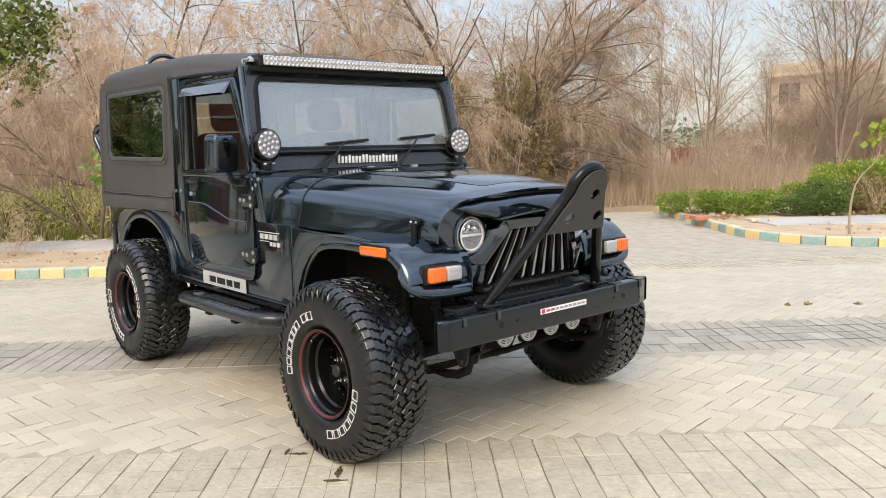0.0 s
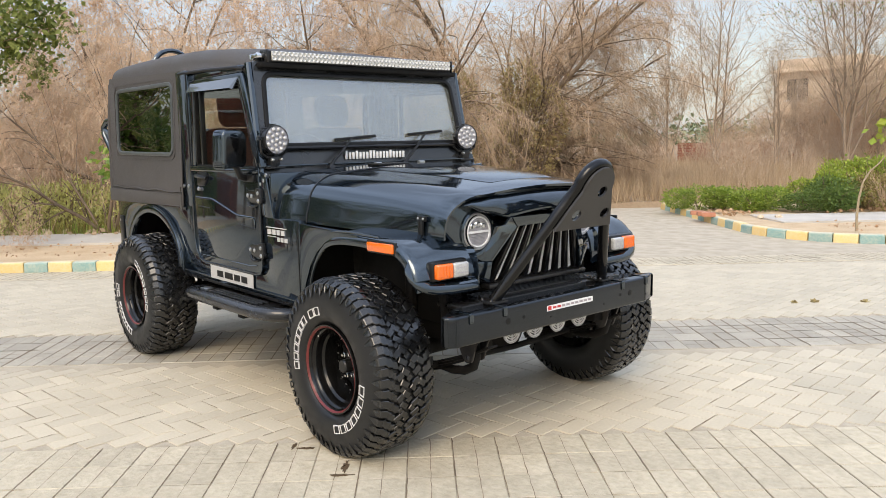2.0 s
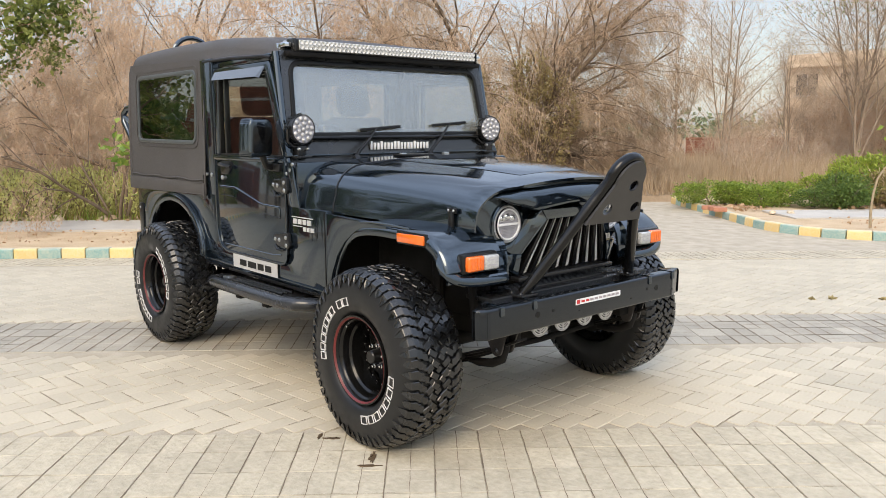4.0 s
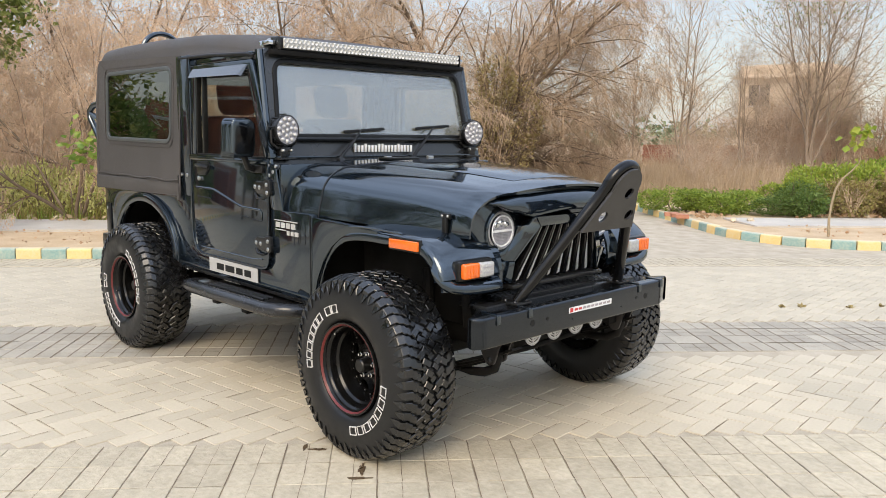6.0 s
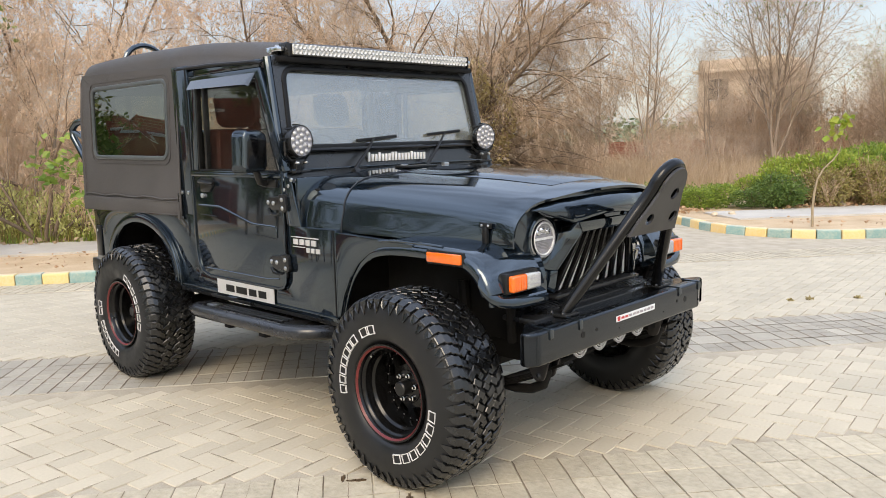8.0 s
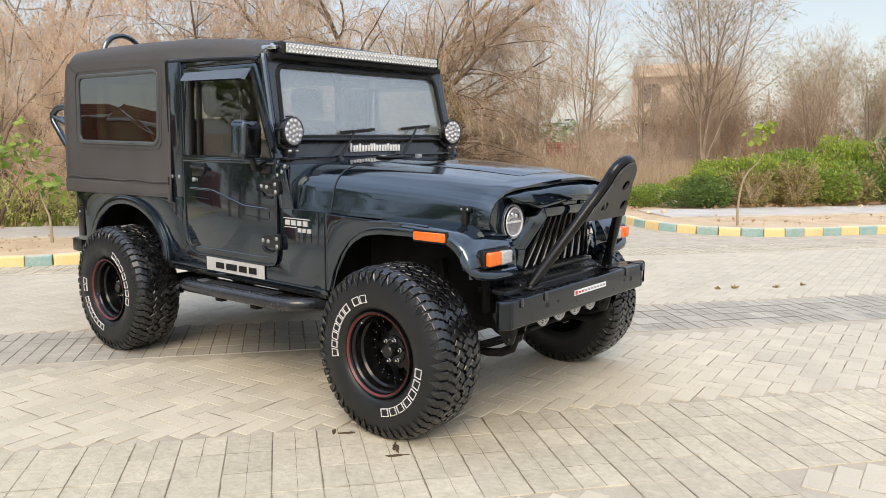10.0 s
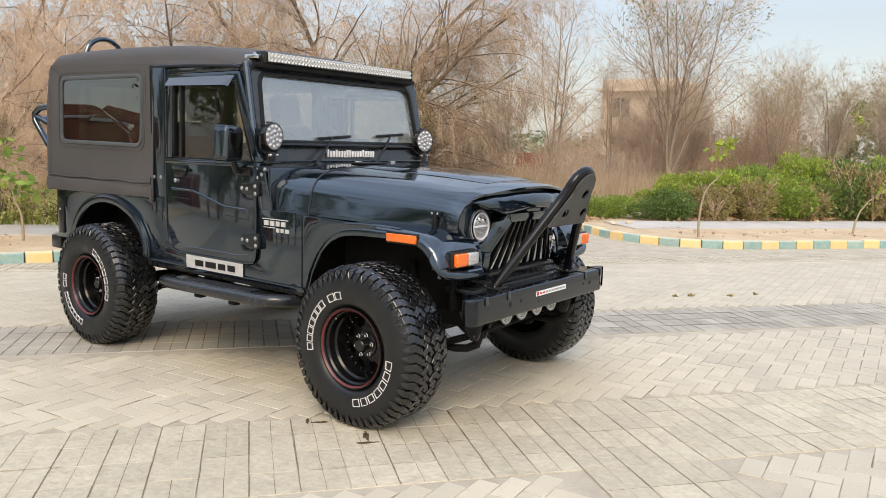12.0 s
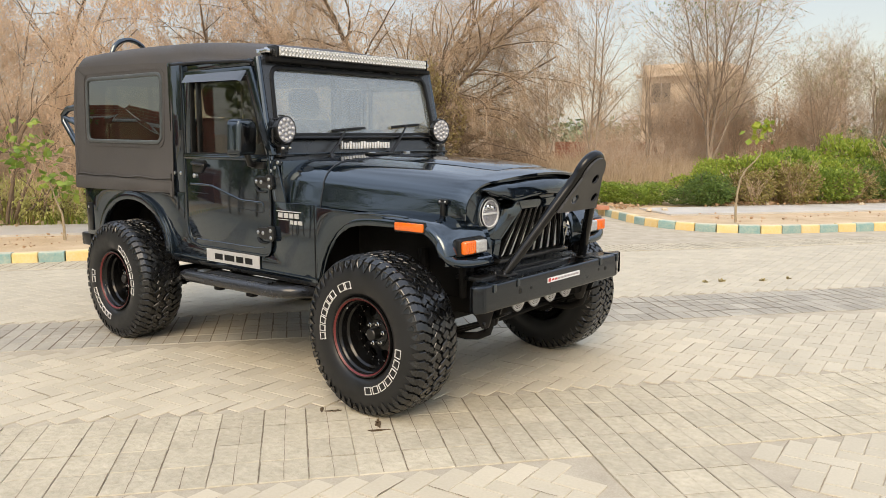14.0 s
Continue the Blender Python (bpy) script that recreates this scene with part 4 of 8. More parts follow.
    # handle and lock
    h = part("door_handle", join(prism(round_poly([(-0.45, 1.165), (-0.45, 1.245), (-0.315, 1.245), (-0.30, 1.22), (-0.33, 1.19), (-0.36, 1.165)], 0.015), s * 0.78, s * 0.79, "y", 0.003),
             tube([(-0.44, s * 0.795, 1.225), (-0.42, s * 0.81, 1.225), (-0.33, s * 0.81, 1.218), (-0.31, s * 0.795, 1.212)], 0.011, 8)), PLASTIC, d, "black door handle")
    part("lock_barrel", bolt((-0.435, s * 0.788, 1.145), (0, s, 0), 0.014, 0.008), STEEL, d)
    # hinges with their bolts
    for z in (1.128, 0.832):
        hg = part("hinge", prism(round_poly([(0.185, z + 0.012), (0.215, z + 0.034), (0.30, z + 0.038), (0.30, z + 0.046), (0.345, z + 0.046), (0.355, z - 0.03), (0.335, z - 0.045), (0.30, z - 0.032), (0.235, z - 0.034)], 0.012), s * 0.776, s * 0.796, "y", 0.003), SATIN, d)
        for bx, bz in ((0.212, 0.004), (0.256, 0.002), (0.326, 0.020), (0.328, -0.022)):
            part("bolt", bolt((bx, s * 0.797, z + bz), (0, s, 0), 0.0115, 0.007), STEEL, hg)
        part("hinge_strap", tube([(0.20, s * 0.79, z - 0.03), (0.225, s * 0.795, z - 0.052), (0.27, s * 0.795, z - 0.056), (0.285, s * 0.79, z - 0.05)], 0.007, 8), SATIN, hg)
    part("hinge_pin", rbox(0.312, 0.320, min(s * 0.772, s * 0.782), max(s * 0.772, s * 0.782), 0.76, 1.27, 0.003), GASKET, d)
    if s > 0:
        return d
    # mirror, on the driver's side alone
    m = part("door_mirror", prism(round_poly([(-0.10, -0.105), (0.075, -0.095), (0.085, 0.07), (0.05, 0.10), (-0.085, 0.098)], [0.03, 0.03, 0.05, 0.03, 0.03]), -0.045, 0.045, "x", 0.018, 4), PAINT, d, "black door mirror with glossy rim")
    m.matrix_basis = pose(0.215, s * 0.885, 1.385, 0, 0, 18 if s < 0 else -18)
    part("mirror_cap", prism(round_poly([(-0.082, -0.085), (0.058, -0.078), (0.066, 0.055), (-0.068, 0.072)], 0.03), 0.040, 0.047, "x", 0.006, 3), RIM_BLACK, m)
    part("mirror_arm", tube([(0.20, s * 0.78, 1.225), (0.205, s * 0.83, 1.235), (0.215, s * 0.86, 1.29)], [0.022, 0.02, 0.016], 10), PLASTIC, d)
    part("mirror_bracket", rbox(0.165, 0.285, min(s * 0.78, s * 0.80), max(s * 0.78, s * 0.80), 1.205, 1.245, 0.005), PLASTIC, d)
    return d


for s in (-1, 1):
    door(s)
    pil = part("door_pillar", rbox(-0.705, -0.535, min(s * 0.735, s * 0.778), max(s * 0.735, s * 0.778), 1.03, 1.855, 0.006), PAINT, car, "glossy black centre pillar")
    part("pillar_seam", rbox(-0.555, -0.545, min(s * 0.775, s * 0.782), max(s * 0.775, s * 0.782), 0.82, 1.84, 0.002), GASKET, pil)
    for bx in (-0.675, -0.600):
        part("bolt", bolt((bx, s * 0.780, 1.155), (0, s, 0), 0.012), STEEL, pil)
    part("latch_strip", rbox(-0.700, -0.682, min(s * 0.775, s * 0.795), max(s * 0.775, s * 0.795), 1.02, 1.15, 0.003), SATIN, pil)
    # side step: bar on two brackets with a tread plate
    st = part("side_step", tube([(-0.52, s * 0.70, 0.50), (-0.50, s * 0.80, 0.51), (-0.44, s * 0.875, 0.52), (-0.36, s * 0.895, 0.525), (0.45, s * 0.895, 0.53), (0.54, s * 0.875, 0.535), (0.60, s * 0.80, 0.53), (0.62, s * 0.70, 0.52)], 0.036, 14), STEP_GREY, car, "worn satin tubular side step")
    part("step_plate", rbox(-0.42, 0.50, min(s * 0.70, s * 0.872), max(s * 0.70, s * 0.872), 0.528, 0.545, 0.005), SATIN, st)
    part("step_rail", tube([(-0.40, s * 0.76, 0.51), (0.50, s * 0.76, 0.52)], 0.025, 10), CHASSIS, st)
    for k in range(3):
        part("tread_rib", tube([(-0.26, s * (0.775 + 0.03 * k), 0.549), (0.34, s * (0.775 + 0.03 * k), 0.552)], 0.006, 8), PLASTIC, st)
    part("tread_clip", rbox(-0.34, -0.27, min(s * 0.80, s * 0.86), max(s * 0.80, s * 0.86), 0.545, 0.562, 0.004), STEEL, st)
    for bx in (-0.10, 0.22):
        part("step_clamp", rbox(bx - 0.03, bx + 0.03, min(s * 0.84, s * 0.885), max(s * 0.84, s * 0.885), 0.465, 0.50, 0.006), CHASSIS, st)
    for bx in (-0.25, 0.35):
        part("step_bracket", rbox(bx - 0.025, bx + 0.025, min(s * 0.42, s * 0.87), max(s * 0.42, s * 0.87), 0.49, 0.515, 0.004), CHASSIS, st)

# maker's plate on the sill, its characters as plain bars
plate = part("sill_plate", prism([(-0.337, 0.613), (0.201, 0.613), (0.201, 0.690), (-0.337, 0.692)], -0.787, -0.783), SILVER, car, "silver sill plate with dark lettering bars", smooth=0)
for x0, x1 in ((-0.245, -0.155), (-0.145, -0.035), (-0.025, 0.055), (0.065, 0.145)):
    part("lettering_bar", rbox(x0, x1 - 0.012, -0.7895, -0.7865, 0.632, 0.668, 0.0), GASKET, plate)

# badge on the wing: plain bars
badge = part("wing_badge", rbox(0.365, 0.575, -0.780, -0.774, 0.968, 0.973, 0.001), SILVER, car, "silver model badge as plain bars")
for x0, x1, z0, z1 in ((0.38, 0.416, 0.934, 0.961), (0.430, 0.464, 0.934, 0.961), (0.478, 0.508, 0.934, 0.961), (0.522, 0.556, 0.934, 0.961), (0.375, 0.47, 0.921, 0.925), (0.482, 0.506, 0.900, 0.922), (0.518, 0.542, 0.900, 0.922), (0.554, 0.584, 0.900, 0.922)):
    part("badge_bar", rbox(x0, x1, -0.7805, -0.774, z0, z1, 0.001), SILVER, badge)

# -- windscreen frame, glass, lamps --
def ws(y, z, t):
    """Places on the leaning windscreen plane: across, height, depth forwards."""
    return (0.335 - (z - 1.05) * 0.20 + t, y, z)


_o = round_poly([(-0.765, 1.225), (0.765, 1.225), (0.742, 1.868), (-0.742, 1.868)], [0.02, 0.02, 0.09, 0.09], 6)
_i = round_poly([(-0.700, 1.398), (0.700, 1.398), (0.672, 1.790), (-0.672, 1.790)], [0.05, 0.05, 0.07, 0.07], 6)
screen = part("windscreen_frame", ring_plate(_o, _i, ws, -0.025, 0.028), FRAME, car, "semi-gloss black folding windscreen frame")
part("gasket", ribbon(_i, 0.026, ws, 0.015, 0.036, closed=True, bev=0.006), GASKET, screen)
_g = part("windscreen_pane", prism([(p[0], p[1]) for p in round_poly([(-0.70, 1.398), (0.70, 1.398), (0.672, 1.79), (-0.672, 1.79)], 0.05)], 0, 1, "x"), SCREEN, screen, "laminated windscreen glass reflecting the sky")
for v in _g.data.vertices:
    v.co = Vector(ws(v.co.y, v.co.z, 0.010 if v.co.x > 0.5 else 0.005))
_g.visible_shadow = False
for s in (-1, 1):
    # side rail of the frame with its chromed edge and hinge plate on the cowl
    part("frame_rail", tube([ws(s * 0.762, 1.03, 0.01), ws(s * 0.752, 1.40, 0.01), ws(s * 0.740, 1.84, 0.01)], 0.022, 10), PAINT, screen)
    part("hinge_plate", prism([(0.335, 1.02), (0.445, 1.02), (0.40, 1.17), (0.385, 1.24), (0.30, 1.27)], s * 0.766, s * 0.778, "y", 0.003), PAINT, screen)
    for bx, bz in ((0.315, 1.245), (0.322, 1.195), (0.385, 1.245), (0.36, 1.215)):
        part("bolt", bolt((bx, s * 0.778, bz), (0, s, 0), 0.011), STEEL, screen)
part("frame_lip", rbox(0.335, 0.350, -0.74, 0.74, 1.283, 1.293, 0.003), PAINT, screen)
part("screen_bar", tube([ws(-0.665, 1.375, 0.045), ws(-0.6, 1.380, 0.052), ws(0.6, 1.380, 0.052), ws(0.665, 1.375, 0.045)], 0.013, 10), RIM_BLACK, screen)
part("header_shade", rbox(0.175, 0.255, -0.70, 0.70, 1.815, 1.845, 0.008), CHASSIS, screen)
part("cabin_mirror", rbox(0.13, 0.16, -0.12, 0.12, 1.69, 1.76, 0.02), PLASTIC, screen)

# name badge under the glass, as plain bars
nb = part("screen_badge", rbox(0.3135, 0.326, -0.225, -0.2125, 1.310, 1.360, 0.003), BADGE, screen, "white maker's name as plain upright bars")
for k in range(17):
    z1 = 1.350 + 0.008 * (k in (2, 6, 7, 12))
    part("badge_bar", rbox(0.3135, 0.326, -0.200 + k * 0.0245, -0.1865 + k * 0.0245, 1.310, z1, 0.003), BADGE, nb)

# wipers
for y0, y1, ya, yb, z0, zb in ((-0.36, -0.16, -0.27, 0.02, 1.285, 1.435), (0.17, 0.40, 0.27, 0.55, 1.285, 1.46)):
    wp = part("wiper", tube([(0.375, y0, z0 - 0.01), (0.372, y0 + 0.02, z0 + 0.02), (0.345, (y0 + y1) / 2, (z0 + zb) / 2), (0.300, y1, zb)], [0.013, 0.011, 0.008, 0.005], 8), PLASTIC, screen, "black wiper arm and blade")
    part("wiper_blade", ribbon([(ya, zb - 0.012), (yb, zb + 0.008)], 0.016, lambda u, v, t: (0.335 - (v - 1.05) * 0.2 + t, u, v), 0.018, 0.034, bev=0.003), GASKET, wp)
    part("wiper_spindle", moved(lathe([(0, 0.02), (0.018, 0.016), (0.024, 0), (0.024, -0.02)], 16, "z"), Matrix.Translation((0.378, y0, z0 - 0.02)) @ pose(0, 0, 0, 0, 50, 0)), PLASTIC, wp)

# round work lamps on the screen hinges
def work_lamp(s):
    lamp = empty("work_lamp", "round LED work lamp with clear lenses in black housing", "lamp", "work lamps on the windscreen hinges")
    at = pose(0.352, s * 0.692, 1.428, 0, 0, -8 * s)
    lamp.matrix_basis = at @ Matrix.Scale(0.93, 4)
    part("housing", lathe([(0.0, -0.055), (0.05, -0.053), (0.072, -0.035), (0.083, -0.012), (0.084, 0.0), (0.084, 0.013), (0.082, 0.015), (0.079, 0.012), (0.0, 0.011)], 40, "x"), PLASTIC, lamp)
    part("bezel", lathe([(0.0785, 0.012), (0.0785, 0.018), (0.084, 0.017), (0.086, 0.007), (0.084, 0.0)], 40, "x", closed=True), SATIN, lamp)
    part("reflector", lathe([(0.0, 0.0142), (0.079, 0.0145)], 40, "x"), LAMP_GREY, lamp, smooth=0)
    for k, (n, r) in enumerate(((1, 0.0), (6, 0.031), (11, 0.061))):
        for i in range(n):
            a = 2 * math.pi * i / n + 0.35 * k
            part("led_lens", moved(lathe([(0.0, 0.010), (0.006, 0.009), (0.0125, 0.002), (0.014, 0.0), (0.0, -0.002)], 14, "x"), Matrix.Translation((0.0165, r * math.cos(a), r * math.sin(a)))), LED_WHITE, lamp)
    for i in range(9):
        a = 2 * math.pi * i / 9
        part("fin", moved(rbox(-0.045, 0.006, -0.004, 0.004, 0.082, 0.090, 0.001), pose(0, 0, 0, math.degrees(a), 0, 0)), PLASTIC, lamp)
    br = part("bracket", join(tube([(-0.02, -0.088, 0.0), (-0.02, -0.086, -0.07), (-0.02, -0.05, -0.098), (-0.02, 0.05, -0.098), (-0.02, 0.086, -0.07), (-0.02, 0.088, 0.0)], 0.008, 6),
                              rbox(-0.045, 0.02, -0.055, 0.055, -0.165, -0.152, 0.003), rbox(-0.04, 0.0, -0.03, 0.03, -0.155, -0.095, 0.004)), SATIN, lamp)
    for yy in (-0.03, 0.03):
        part("bolt", bolt((0.012, yy, -0.112), (1, 0, 0), 0.010, 0.01), STEEL, br)
    return lamp


for s in (-1, 1):
    work_lamp(s)

# LED bar on the header
bar = empty("light_bar", "long double-row LED light bar with chrome reflectors", "lamp", at=(0.235, 0, 1.878))
part("housing", rbox(-0.055, 0.020, -0.655, 0.655, -0.033, 0.030, 0.006), PLASTIC, bar)
part("lens", rbox(0.020, 0.030, -0.638, 0.638, -0.026, 0.026, 0.004), LED_BAR, bar, "bright ribbed reflector strip")
_pc = lathe([(0.0, 0.0), (0.004, -0.0015), (0.010, 0.006), (0.0118, 0.0072), (0.0126, 0.0)], 12, "x")
_cup = keep_mesh("reflector_cup", _pc, LED_BAR)
for j in range(2):
    for i in range(48):
        o = new("reflector_cup", _cup)
        o.parent = bar
        o.location = (0.0302, -0.6275 + i * 0.0267, -0.013 + 0.026 * j)
for s in (-1, 1):
    part("end_cap", rbox(-0.05, 0.026, s * 0.661 - 0.006, s * 0.661 + 0.006, -0.036, 0.033, 0.003), SATIN, bar)
    br = part("bracket", join(rbox(-0.07, 0.0, s * 0.69 - 0.02, s * 0.69 + 0.02, -0.012, 0.012, 0.004), rbox(-0.10, -0.06, s * 0.69 - 0.02, s * 0.69 + 0.02, -0.06, 0.012, 0.004)), CHROME, bar, "bright metal bar bracket")
    part("bolt", bolt((-0.03, s * 0.69, 0.013), (0, 0, 1), 0.012, 0.01), STEEL, br)

# -- bonnet and cowl --
def section(x, w, zt, zb, crown, r, nose=0.0):
    """One cross-section of the bonnet, from the right side over the top to the left."""
    k = 0.018 * min(1, max(0, (1.5 - x) / 0.4))          # the sides lean in, less towards the nose
    pts = [(-w, zb), (-w + k * 0.4, (zb + zt - r) / 2), (-w + k + 0.004, zt - r)]
    for i in range(1, 9):
        a = math.pi / 2 * i / 8
        pts.append((-w + k + 0.004 + r * 1.3 * (1 - math.cos(a)), zt - r + r * math.sin(a)))
    y1 = pts[-1][0]
    for i in range(1, 9):
        f = i / 8
        pts.append((y1 * (1 - f), zt + crown * (1 - (1 - f) ** 2)))
    full = pts + [(-y, z) for y, z in reversed(pts[:-1])]
    return [(x + nose * (1 - min(1, (abs(y) / w)) ** 2), y, z) for y, z in full]


def loft(secs, cap=True):
    n = len(secs[0])
    verts = [p for q in secs for p in q]
    faces = [(a * n + i, a * n + i + 1, (a + 1) * n + i + 1, (a + 1) * n + i) for a in range(len(secs) - 1) for i in range(n - 1)]
    return fixed(verts, faces)


def hood_at(x):
    f = (x - 0.45) / (1.56 - 0.45)
    w = 0.755 - 0.018 * min(1, f * 5) - 0.168 * max(0, f - 0.03) ** 1.08
    zt = 1.262 - 0.062 * f - 0.06 * max(0, f - 0.72)
    zb = 1.012 - 0.035 * f
    return w, zt, zb


def shell(secs, thick=0.012):
    """A lofted sheet with its edges turned in."""
    bm = loft(secs)
    bmesh.ops.solidify(bm, geom=bm.faces[:], thickness=thick)
    return bm


_xs = [0.425, 0.45, 0.50, 0.56, 0.62, 0.664]
_secs = []
for x in _xs:
    w, zt, zb = hood_at(x)
    _secs.append(section(x, w, zt - (0.012 if x < 0.44 else 0), zb, 0.022, 0.15))
cowl = part("cowl", shell(_secs), PAINT, car, "glossy black scuttle in front of the windscreen", smooth=50)
_xs = [0.672, 0.70, 0.80, 0.92, 1.04, 1.16, 1.28, 1.40, 1.48, 1.545, 1.572]
_secs = []
for x in _xs:
    w, zt, zb = hood_at(x)
    nose = 0.100 * max(0, (x - 1.2) / 0.36) ** 1.5
    _secs.append(section(x, w, zt - (0.012 if x > 1.55 else 0.003 if x > 1.52 else 0), zb, 0.028, 0.15, nose))
bonnet = part("bonnet", shell(_secs), PAINT, car, "glossy black bonnet with raised centre panel", smooth=50)
part("cowl_panel", rbox(0.400, 0.424, -0.768, 0.768, 0.99, 1.255, 0.006), PAINT, cowl)
w, zt, zb = hood_at(0.668)
_sec = section(0.668, w + 0.001, zt + 0.002, zb, 0.022, 0.15)
# grey instead of body black: paints in the light the seam catches
part("bonnet_seam", tube(_sec, 0.004, 8), STEP_GREY, cowl, "thin raised seam line, its glint put into the grey")
# raised centre panel
_ctr = []
for x in (0.70, 0.74, 1.0, 1.25, 1.44, 1.47):
    w, zt, zb = hood_at(x)
    k = 0.33 - 0.09 * (x - 0.7) / 0.77
    row = []
    for i in range(13):
        u = -1 + 2 * i / 12
        y = u * k
        yy = min(1, abs(y) / (w - 0.19))
        z = zt + 0.028 * (1 - yy ** 2)
        nose = 0.100 * max(0, (x - 1.2) / 0.36) ** 1.5 * (1 - min(1, abs(y) / w) ** 2)
        edge = 0.001 if abs(u) > 0.93 or x in (0.70, 1.47) else 0.010
        row.append((x + nose, y, z + edge))
    _ctr.append(row)
part("bonnet_panel", shell(_ctr, 0.006), PAINT, bonnet, smooth=30)
for s in (-1, 1):
    w, zt, zb = hood_at(1.455)
    lt = part("bonnet_latch", join(rbox(1.425, 1.483, s * (w + 0.006) - 0.007, s * (w + 0.006) + 0.007, zb + 0.075, zb + 0.10, 0.004), rbox(1.442, 1.468, s * (w + 0.012) - 0.010, s * (w + 0.012) + 0.010, zb - 0.01, zb + 0.085, 0.006)), PLASTIC, bonnet, "black rubber bonnet latch")
    for bx in (1.437, 1.472):
        part("bolt", bolt((bx, s * (w + 0.014), zb + 0.088), (0, s, 0.2), 0.006, 0.005), STEEL, lt)
    # hinges at the scuttle
part("cowl_vent", rbox(0.50, 0.60, -0.20, 0.02, 1.276, 1.288, 0.004), PLASTIC, cowl)
part("vent_slot", rbox(0.51, 0.54, -0.60, -0.56, 1.222, 1.232, 0.002), GASKET, cowl)
for y in (-0.10, 0.22):
    part("hose_nozzle", rbox(0.45, 0.48, y - 0.02, y + 0.02, 1.27, 1.292, 0.006), STEEL, cowl)

# -- front wings --
LIP = [(0.705, 0.60), (0.735, 0.69), (0.785, 0.785), (0.85, 0.86), (0.93, 0.912), (1.02, 0.936), (1.12, 0.945), (1.26, 0.945), (1.40, 0.940), (1.48, 0.926), (1.535, 0.893), (1.568, 0.850), (1.580, 0.815)]


def eased(pts, steps=4):
    """The path with smooth points set between the given ones."""
    P = [Vector(p) for p in pts]
    out = []
    for i in range(len(P) - 1):
        a, b, c, d = P[max(0, i - 1)], P[i], P[i + 1], P[min(len(P) - 1, i + 2)]
        for k in range(steps):
            t = k / steps
            out.append(0.5 * (2 * b + (c - a) * t + (2 * a - 5 * b + 4 * c - d) * t * t + (3 * b - a - 3 * c + d) * t ** 3))
    return out + [P[-1]]


def wing(s):
    P = eased(LIP)
    rows = []
    for i, p in enumerate(P):
        d = (P[min(i + 1, len(P) - 1)] - P[max(i - 1, 0)]).normalized()
        nrm = Vector((-d.y, d.x))
        f = min(1, max(0, (p.x - 0.72) / 0.35))
        rise = 0.025 * f
        g = max(0, (p.x - 1.45) / 0.2)
        inner = 0.43 + 0.30 * (1 - f)
        prof = [(inner, 0.040 + rise), (inner + (0.70 - inner) * 0.6, 0.050 + rise * 0.6), (0.700, 0.050), (0.724, 0.046), (0.740, 0.036), (0.747, 0.022), (0.748, 0.0), (0.745, -0.006), (0.735, -0.006), (0.733, 0.015), (0.72, 0.030), (inner, 0.025)]
        if p.x < 0.9:
            prof = [(max(a, 0.72), b) for a, b in prof]
        wide = 0.030 * min(1, f + 0.2)
        rows.append([(p.x + nrm.x * b, s * (a + wide), p.y + nrm.y * b) for a, b in prof])
    n = len(rows[0])
    verts = [q for r in rows for q in r]
    faces = [(a * n + i, a * n + (i + 1) % n, (a + 1) * n + (i + 1) % n, (a + 1) * n + i) for a in range(len(rows) - 1) for i in range(n)]
    faces += [tuple(range(n)), tuple(range((len(rows) - 1) * n, len(rows) * n))]
    wg = part("front_wing", fixed(verts, faces), PAINT, car, "glossy black front wing with rolled lip", smooth=60)
    part("wing_apron", prism([(0.694, 1.010), (0.694, 0.60), (0.712, 0.622), (0.742, 0.715), (0.792, 0.808), (0.857, 0.882), (0.936, 0.935), (1.03, 0.962), (1.20, 0.975), (1.20, 0.992)], s * 0.744, s * 0.7735, "y", 0.002), PAINT, wg, smooth=30)
    part("wing_fold", tube([(p.x - 0.02, s * 0.777, p.y + 0.055) for p in P[20:33:2]], 0.006, 8), PAINT, wg)
    # sloping nose that carries the corner lamp, and its rolled lower edge
    rows = []
    for x, z0, z1 in ((1.47, 0.985, 0.955), (1.53, 0.968, 0.935), (1.575, 0.935, 0.895), (1.600, 0.885, 0.85), (1.612, 0.82, 0.815), (1.612, 0.77, 0.775)):
        rows.append([(x, s * y, z0 + (z1 - z0) * ((y - 0.40) / 0.36) ** 2) for y in (0.40, 0.47, 0.54, 0.61, 0.68, 0.73, 0.76)])
    part("wing_nose", shell(rows, 0.012), PAINT, wg, smooth=50)
    rows = []
    for x, y, z in ((1.618, 0.44, 0.772), (1.620, 0.52, 0.772), (1.620, 0.60, 0.774), (1.618, 0.66, 0.780), (1.610, 0.705, 0.792), (1.598, 0.738, 0.812), (1.584, 0.757, 0.840), (1.570, 0.764, 0.872)):
        f = max(0, (y - 0.60) / 0.165)
        out = Vector((1 - 0.75 * f, s * 0.9 * f, 0)).normalized()
        rows.append([tuple(Vector((x, s * y, z)) + out * a + Vector((0, 0, b))) for a, b in ((-0.02, 0.042), (0.004, 0.036), (0.020, 0.026), (0.031, 0.012), (0.036, -0.004), (0.034, -0.016), (0.026, -0.022), (0.0, -0.022))])
    part("nose_lip", shell(rows, 0.006), PAINT, wg, smooth=60)
    # side marker
    mk = part("side_marker", rbox(1.296, 1.482, min(s * 0.772, s * 0.790), max(s * 0.772, s * 0.790), 0.930, 0.972, 0.006), AMBER, wg, "amber side marker lens")
    part("marker_base", rbox(1.288, 1.490, min(s * 0.765, s * 0.779), max(s * 0.765, s * 0.779), 0.922, 0.980, 0.004), PLASTIC, mk)
